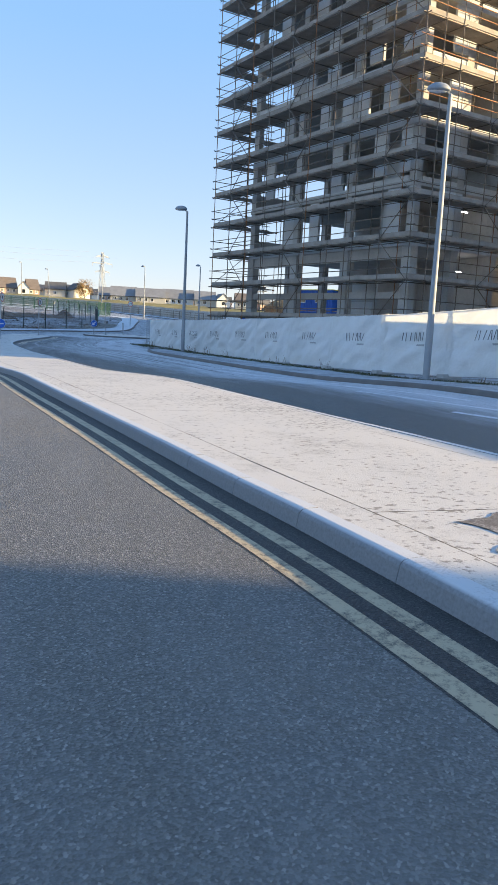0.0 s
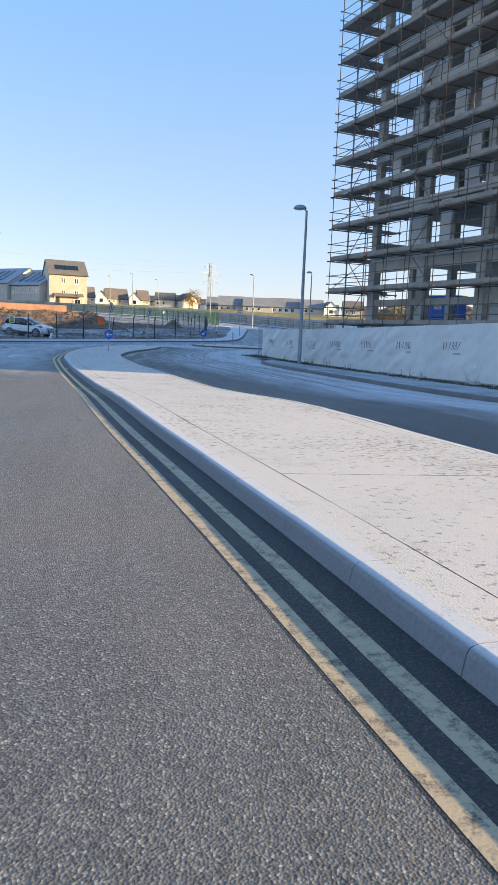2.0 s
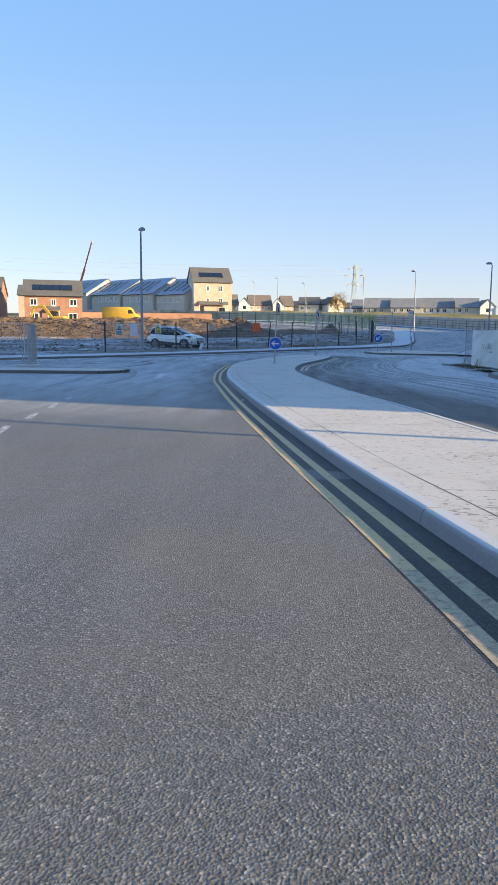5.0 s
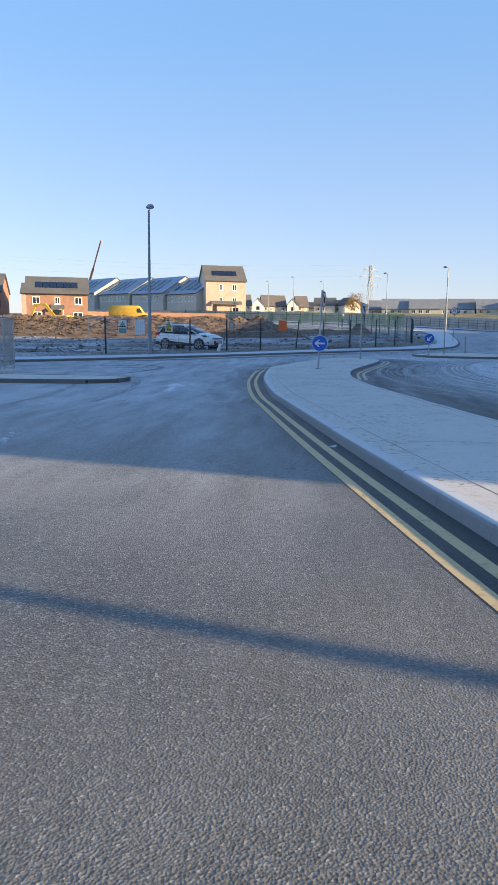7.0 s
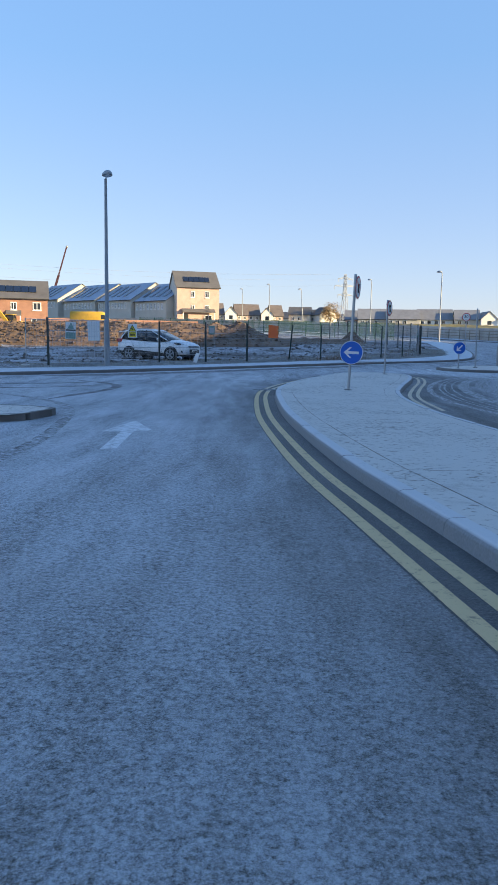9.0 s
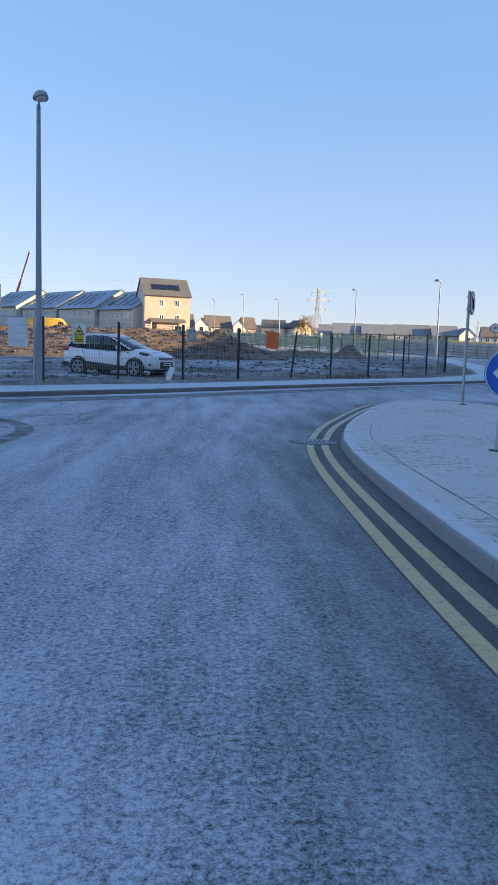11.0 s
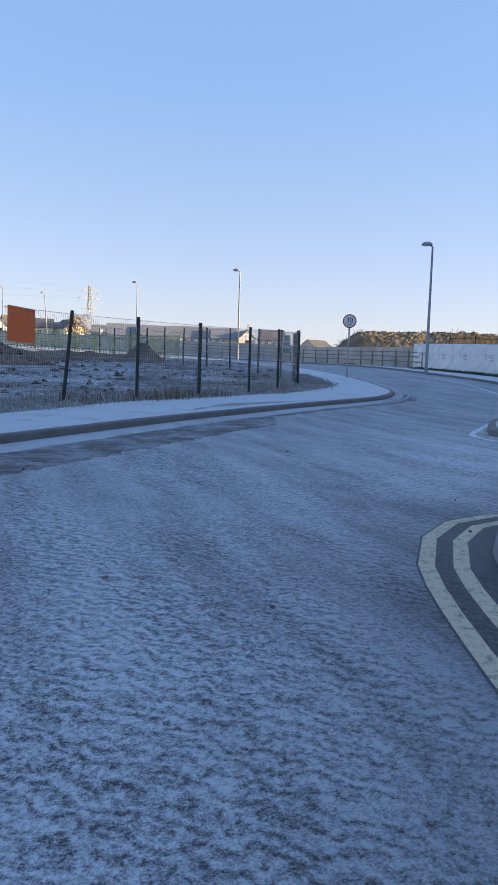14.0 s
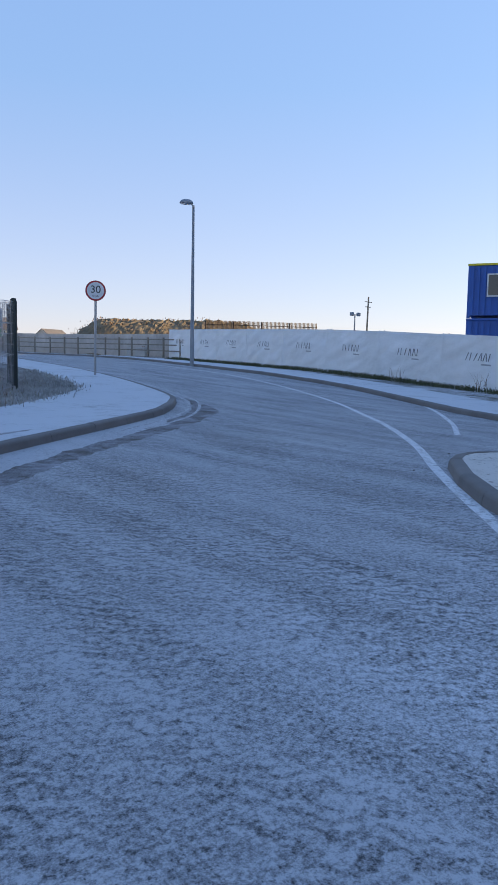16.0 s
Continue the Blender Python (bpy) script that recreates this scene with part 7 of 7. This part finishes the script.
# ---------------------------------------------------------------- site cabins
def cabin(m, L, label, windows=(1.6, 4.2)):
    t = thing("site_cabin", m, label, "site cabin")
    W, H = 2.44, 2.6
    bm = bmesh.new()
    box(bm, 0.06, L - 0.06, 0.06, W - 0.06, 0.12, H - 0.1)
    body = part("shell", bm, CONTAINER, t)
    for y, nm in ((0.0, 1), (W, -1)):
        bm = bmesh.new()
        k = 0.1
        while k < L - 0.3:
            box(bm, k + 0.05, k + 0.18, y - 0.0 if nm == 1 else y - 0.05, y + 0.05 if nm == 1 else y, 0.14, H - 0.12)
            k += 0.28
        part("corrugation", bm, CONTAINER, body)
    for x in (0.0, L):
        bm = bmesh.new()
        k = 0.1
        while k < W - 0.3:
            box(bm, x - 0.01 if x else -0.0, x + 0.04 if not x else x + 0.01, k + 0.05, k + 0.18, 0.14, H - 0.12)
            k += 0.28
        part("corrugation", bm, CONTAINER, body)
    for x in (0, L - 0.15):
        for y in (0, W - 0.15):
            bm = bmesh.new()
            box(bm, x, x + 0.15, y, y + 0.15, 0, H)
            part("corner_post", bm, CONTAINER, t)
    bm = bmesh.new()
    box(bm, -0.02, L + 0.02, -0.02, W + 0.02, H - 0.1, H, 0.01)
    part("roof", bm, SIGN_YELLOW if windows else CONTAINER, t, "yellow-edged flat roof")
    for x in windows:
        bm = bmesh.new()
        box(bm, x, x + 1.0, -0.06, 0.02, 1.0, 2.1)
        w = part("window", bm, SIGN_WHITE, t, "white framed window")
        bm = bmesh.new()
        box(bm, x + 0.07, x + 0.93, -0.075, 0.0, 1.07, 2.03)
        part("pane", bm, DARK_GLASS, w)
    return t


cz = 0.85
cabin(pose(35.3, 86.5, cz, 0, 0, -62), 6.0, "blue steel site cabin behind the sheeted fence", ())
cabin(pose(35.3, 86.5, cz + 2.62, 0, 0, -62), 6.0, "blue steel site cabin stacked on another cabin", (0.9, 3.4))
cabin(pose(21.6, 57.5, -0.2, 0, 0, 14), 6.0, "blue steel site cabin behind the scaffolded block", (1.2, 3.6))
t = thing("floodlight_mast", pose(47.0 - 2.2, 101.5 + 1.2, 1.0), "slim site floodlight mast beyond the fence", "floodlight")
bm = bmesh.new()
tube(bm, (0, 0, 0), (0, 0, 3.9), 0.06, 0.05, seg=8)
part("mast", bm, GALV, t)
for s in (-0.35, 0.35):
    bm = bmesh.new()
    box(bm, s - 0.17, s + 0.17, -0.12, 0.06, 3.78, 4.04, 0.04)
    part("lamp_head", bm, LAMP_GREY, t)
t = thing("telegraph_pole", pose(48.6, 105.0, 1.0, 0, 2, 0), "dark timber telegraph pole with cross bars", "pole")
bm = bmesh.new()
tube(bm, (0, 0, 0), (0, 0, 5.6), 0.075, 0.06, seg=8)
part("pole", bm, TIMBER, t)
bm = bmesh.new()
bar(bm, (-0.4, 0, 5.2), (0.4, 0, 5.2), 0.05, 0.05)
bar(bm, (-0.3, 0, 4.8), (0.3, 0, 4.8), 0.05, 0.05)
part("cross_bar", bm, TIMBER, t)

# concrete blocks where the sheeted fence ends
for x, y, a in ((32.5, 112.2, 8), (33.2, 114.6, 20)):
    t = thing("concrete_block", pose(x, y, G(x, y) + 0.1, 0, 0, a), "pale cast concrete blocking unit at the end of the fence", "concrete block")
    bm = bmesh.new()
    box(bm, -0.32, 0.32, -0.6, 0.6, 0, 0.68, 0.05)
    part("body", bm, CONCRETE, t)
    bm = bmesh.new()
    tube(bm, (0, -0.12, 0.66), (0, -0.12, 0.78), 0.015, seg=6)
    tube(bm, (0, -0.12, 0.78), (0, 0.12, 0.78), 0.015, seg=6)
    tube(bm, (0, 0.12, 0.78), (0, 0.12, 0.66), 0.015, seg=6)
    part("lifting_loop", bm, RUSTY, t, "rusty steel lifting loop")


# ---------------------------------------------------------------- grass, weeds and litter
DRY_GRASS = worn("dry_frosted_grass", (0.30, 0.26, 0.18), 0.95, vary=0.45, scale=2.0, fine=20.0, bumps=0.0)
FROST_GRASS = worn("hoary_grass", (0.44, 0.44, 0.42), 0.95, vary=0.55, scale=2.0, fine=20.0, bumps=0.0)
GREEN_GRASS = worn("winter_grass", (0.085, 0.092, 0.042), 0.9, vary=0.5, scale=2.0, fine=20.0, bumps=0.0)
BROWN_WEED = worn("brown_weed", (0.20, 0.125, 0.08), 0.95, vary=0.4, scale=2.0, fine=20.0, bumps=0.0)


def blades(points, hmin, hmax, spread, per, rnd, width=0.012):
    """Tufts of bent blades; one mesh."""
    verts, faces = [], []
    for x, y, z in points:
        for _ in range(per):
            a = rnd.uniform(0, 6.283)
            h = rnd.uniform(hmin, hmax)
            ox, oy = x + rnd.gauss(0, spread), y + rnd.gauss(0, spread)
            lx, ly = math.cos(a) * h * rnd.uniform(0.2, 0.8), math.sin(a) * h * rnd.uniform(0.2, 0.8)
            wx, wy = -math.sin(a) * width, math.cos(a) * width
            n = len(verts)
            verts += [(ox - wx, oy - wy, z - 0.03), (ox + wx, oy + wy, z - 0.03), (ox + lx * 0.5 + wx * 0.7, oy + ly * 0.5 + wy * 0.7, z + h * 0.6), (ox + lx * 0.5 - wx * 0.7, oy + ly * 0.5 - wy * 0.7, z + h * 0.6), (ox + lx, oy + ly, z + h * 0.95)]
            faces += [(n, n + 1, n + 2, n + 3), (n + 3, n + 2, n + 4)]
    return verts, faces


def stuff(name, data, mat, label, category):
    me = bpy.data.meshes.new(name)
    me.from_pydata(data[0], [], data[1])
    me.materials.append(mat)
    return tagged(new(name, me), label, category, kind="stuff")


def along(line, a, b, n, rnd, zoff):
    out = []
    for _ in range(n):
        i = rnd.randrange(len(line) - 1)
        q = line[i].lerp(line[i + 1], rnd.random())
        d = (line[i + 1] - line[i]).normalized()
        p = q + Vector((-d.y, d.x)) * rnd.uniform(a, b)
        out.append((p.x, p.y, G(p.x, p.y) + zoff(p.x, p.y)))
    return out


rnd = random.Random(17)
back = smooth_line(FAR_BACK[1:14], 0.5)


def verge_h(x, y):
    return 0.10 + field_hump(x, y)


stuff("verge_grass", blades(along(back, 0.03, 1.9, 4200, rnd, verge_h), 0.03, 0.12, 0.17, 9, rnd), FROST_GRASS, "frost-covered rough grass along the footway", "grass")
stuff("verge_grass", blades(along(back, 0.1, 4.0, 650, rnd, verge_h), 0.03, 0.11, 0.12, 7, rnd, 0.008), DRY_GRASS, "dry straw-coloured grass along the fence", "grass")
fl = smooth_line(FENCE, 0.5)
stuff("fence_weeds", blades(along([Vector((1.2, 72.2)), Vector((5.6, 75.7))], -0.5, 0.35, 46, rnd, verge_h) + along(fl[18:], -0.4, 0.3, 16, rnd, verge_h), 0.12, 0.44, 0.24, 15, rnd, 0.005), BROWN_WEED, "dead brown weeds along the mesh fence", "weeds")
hl = [HOARD_B.lerp(HOARD_A, k / 60) for k in range(61)]
stuff("site_verge_grass", blades(along(hl, 0.12, 1.2, 1500, rnd, lambda x, y: 0.10), 0.02, 0.08, 0.14, 7, rnd), GREEN_GRASS, "short green grass below the site fence", "grass")
stuff("site_verge_weeds", blades(along(hl, 0.10, 0.4, 26, rnd, lambda x, y: 0.10), 0.15, 0.5, 0.10, 9, rnd, 0.008), BROWN_WEED, "dead weeds against the white sheeting", "weeds")
el = smooth_line([(24.0, 66.0), (26.6, 79.0), (28.0, 87.5), (29.3, 97.0), (30.6, 105.0)], 0.5)
stuff("east_verge_grass", blades(along(el, -0.1, 0.9, 1500, rnd, lambda x, y: 0.11), 0.06, 0.20, 0.12, 7, rnd), GREEN_GRASS, "dark winter grass below the east fence", "grass")
stuff("east_verge_weeds", blades([(26.35, 79.6, G(0, 79.6) + 0.1), (26.3, 77.0, G(0, 77) + 0.1), (27.2, 84.0, G(0, 84) + 0.1)], 0.25, 0.8, 0.12, 16, rnd, 0.008), BROWN_WEED, "tall dead weeds before the east fence", "weeds")
mound = smooth_line(MOUND, 0.8)
mpts = []
for _ in range(520):
    i = rnd.randrange(3, len(mound) - 4)
    q, v = mound[i], rnd.uniform(-0.9, 0.9)
    d = (mound[i + 1] - mound[i - 1]).normalized()
    p = q + Vector((-d.y, d.x)) * v * 11.0
    u = i / (len(mound) - 1)
    end = min(1.0, u * 5.0, (1 - u) * 3.2)
    end = end * end * (3 - 2 * end)
    prof = 1 - abs(v) ** 1.6
    h = 5.5 * prof * end * (0.85 + 0.25 * noise.noise(Vector((p.x * 0.12, p.y * 0.12, 18)))) + 0.75 * noise.fractal(Vector((p.x * 0.35, p.y * 0.35, 11)), 0.8, 2.0, 5) * prof * (0.3 + 0.7 * end)
    mpts.append((p.x, p.y, G(p.x, p.y) + h))
stuff("mound_grass", blades(mpts, 0.15, 0.4, 0.8, 8, rnd, 0.05), BROWN_WEED, "dry brown tufts on the large mound", "grass")


def clods(points, smin, smax, mat, name, label, rnd):
    verts, faces = [], []
    for x, y, z in points:
        s = rnd.uniform(smin, smax)
        n = len(verts)
        for dx, dy, dz in ((1, 0, 0), (-1, 0, 0), (0, 1, 0), (0, -1, 0), (0, 0, 0.8), (0, 0, -0.8)):
            verts.append((x + (dx + rnd.uniform(-0.3, 0.3)) * s, y + (dy + rnd.uniform(-0.3, 0.3)) * s, z + (dz + rnd.uniform(-0.3, 0.3)) * s * 0.7))
        for f in ((0, 2, 4), (2, 1, 4), (1, 3, 4), (3, 0, 4), (2, 0, 5), (1, 2, 5), (3, 1, 5), (0, 3, 5)):
            faces.append(tuple(n + i for i in f))
    stuff(name, (verts, faces), mat, label, "soil")


pts = []
for _ in range(1300):
    x, y = rnd.uniform(-30, 14), rnd.uniform(62, 100)
    if (x + 9.5) * 0.7 - (y - 62) * 0.75 < -1.5 and x < 13 + (y - 88) * 0.1:
        pts.append((x, y, G(x, y) + 0.09 + field(x, y)))
clods(pts, 0.05, 0.2, FIELD, "field_clods", "frosty clods of soil on the bare plot", rnd)
polys = bank_ob.data.polygons
pts = []
for _ in range(9000):
    c = polys[rnd.randrange(len(polys))].center
    pts.append((c.x + rnd.uniform(-0.15, 0.15), c.y + rnd.uniform(-0.15, 0.15), c.z + 0.02))
clods(pts, 0.04, 0.17, SOIL, "bank_clods", "loose clods on the earth bank", rnd)
# crumbs of mud on the frosty road
pts = [(x, y, G(x, y) + 0.012) for x, y in ((rnd.uniform(-6, 14), rnd.uniform(50, 76)) for _ in range(170)) if (x + 3.5) - (y - 61.0) > 0.6]
clods(pts, 0.008, 0.022, MUD, "mud_crumbs", "crumbs of mud scattered on the road", rnd)


LEAF = worn("yellow_leaf", (0.62, 0.46, 0.08), 0.7, vary=0.25, scale=60.0, fine=300.0, bumps=0.1)
t = thing("fallen_leaf", pose(3.18, 11.55, G(3.18, 11.55) + 0.004, 0, 0, 35) @ Matrix.Scale(0.62, 4), "curled yellow leaf lying on the asphalt", "leaf")
bm = bmesh.new()
rows = []
for k in range(9):
    u = k / 8
    w = 0.034 * math.sin(math.pi * u) ** 0.7 + 0.001
    rows.append([bm.verts.new(((u - 0.5) * 0.11, v * w, 0.004 + 0.010 * abs(v) + 0.008 * (2 * u - 1) ** 2)) for v in (-1, 0, 1)])
for r0, r1 in zip(rows, rows[1:]):
    for v in (0, 1):
        bm.faces.new((r0[v], r1[v], r1[v + 1], r0[v + 1]))
bmesh.ops.solidify(bm, geom=bm.faces[:], thickness=0.001)
part("blade", bm, LEAF, t)
bm = bmesh.new()
tube(bm, (0.052, 0, 0.010), (0.085, 0.006, 0.004), 0.0015, seg=5)
part("stalk", bm, LEAF, t)
t = thing("litter", pose(1.33, 29.03, G(1.33, 29.03) + 0.004, 0, 0, 70), "crumpled white scrap of paper in the gutter", "litter")
bm = bmesh.new()
rows = [[bm.verts.new((0.024 * i, 0.022 * j, 0.004 + 0.022 * abs(noise.noise(Vector((i * 0.7, j * 0.9, 2)))))) for j in range(4)] for i in range(6)]
for r0, r1 in zip(rows, rows[1:]):
    for v in range(3):
        bm.faces.new((r0[v], r1[v], r1[v + 1], r0[v + 1]))
bmesh.ops.solidify(bm, geom=bm.faces[:], thickness=0.001)
part("paper", bm, SIGN_WHITE, t)


# ---------------------------------------------------------------- trees
BARK = worn("bark", (0.10, 0.075, 0.055), 0.95, vary=0.4, scale=4.0, fine=30.0, bumps=0.4)
AUTUMN = worn("autumn_leaves", (0.46, 0.33, 0.175), 0.9, vary=0.45, scale=0.8, fine=5.0, bumps=0.0)


def tree(m, h, label, leaves, seed):
    """Tapered trunk, forking limbs, and a crown of many small leaf clumps where it has leaves."""
    r = random.Random(seed)
    t = thing("tree", m, label, "tree", "far trees")
    bm = bmesh.new()
    tips = []

    def grow(p, d, L, rad, depth):
        q = p + d * L
        tube(bm, p, q, rad, rad * 0.65, seg=5, caps=False)
        if depth == 0:
            tips.append(q)
            return
        for _ in range(3 if depth > 1 else 2):
            nd = (d + Vector((r.uniform(-0.8, 0.8), r.uniform(-0.8, 0.8), r.uniform(-0.1, 0.6)))).normalized()
            grow(q - d * L * r.uniform(0, 0.3), nd, L * r.uniform(0.6, 0.8), rad * 0.6, depth - 1)

    grow(Vector((0, 0, -0.3)), Vector((0, 0, 1)), h * 0.3, h * 0.022, 4)
    part("trunk", bm, BARK, t)
    if leaves:
        verts, faces = [], []
        for _ in range(130):       # fill the ragged crown between the twigs
            w = Vector((r.gauss(0, 1), r.gauss(0, 1), r.gauss(0, 1))).normalized() * r.uniform(0.35, 1.0) ** 0.5
            if noise.noise(w * 1.6 + Vector((seed, 0, 0))) > -0.12:
                tips.append(Vector((w.x * h * 0.46, w.y * h * 0.46, h * 0.50 + w.z * h * 0.44)))
        for q in tips:
            for _ in range(leaves):
                c = q + Vector((r.gauss(0, 0.45), r.gauss(0, 0.45), r.gauss(0, 0.4)))
                a, s = r.uniform(0, 6.28), r.uniform(0.12, 0.26)
                u = Vector((math.cos(a), math.sin(a), r.uniform(-0.5, 0.5))) * s
                v = Vector((-math.sin(a), math.cos(a), r.uniform(-0.8, 0.8))) * s
                n = len(verts)
                verts += [tuple(c - u), tuple(c + v * 0.6), tuple(c + u), tuple(c - v * 0.6)]
                faces.append((n, n + 1, n + 2, n + 3))
        me = bpy.data.meshes.new("crown")
        me.from_pydata(verts, [], faces)
        me.materials.append(AUTUMN)
        o = new("crown", me)
        o.parent = t
        o["label"] = "ragged crown of orange autumn leaves"
    return t


tree(pose(20.9, 255.0, 7.0), 7.6, "small tree with thin orange autumn leaves beside the bungalows", 18, 3)
for x, y, h, s in ((-4.0, 285.0, 8.5, 7), (-28, 300, 7.5, 8), (62, 330, 8.0, 9), (70, 335, 7.0, 10), (48, 330, 6.5, 11), (8, 315, 7.0, 12)):
    tree(pose(x, y, G(x, y) - 0.2), h, "bare winter tree on the far rise", 0, s)
WOOD = worn("far_woods", (0.07, 0.065, 0.05), 0.95, vary=0.4, scale=0.05, fine=0.5, bumps=0.0)
verts, faces = [], []
rw = random.Random(4)
for k in range(1500):
    a = radians(rw.uniform(-30, 70))
    D = rw.uniform(700, 900)
    x, y = D * math.sin(a), D * math.cos(a)
    hgt = rw.uniform(2.5, 7.0) * (0.6 + 0.8 * max(0.0, noise.noise(Vector((a * 9, 0, 0))) + 0.4))
    w = rw.uniform(3, 8)
    n = len(verts)
    z = G(x, y) - 1
    verts += [(x - w, y, z), (x + w, y, z), (x + w * 0.7, y, z + hgt * 0.8), (x + w * 0.1, y + 1, z + hgt), (x - w * 0.6, y, z + hgt * 0.7)]
    faces.append((n, n + 1, n + 2, n + 3, n + 4))
stuff("far_woods", (verts, faces), WOOD, "dark line of woods on the horizon", "woods")
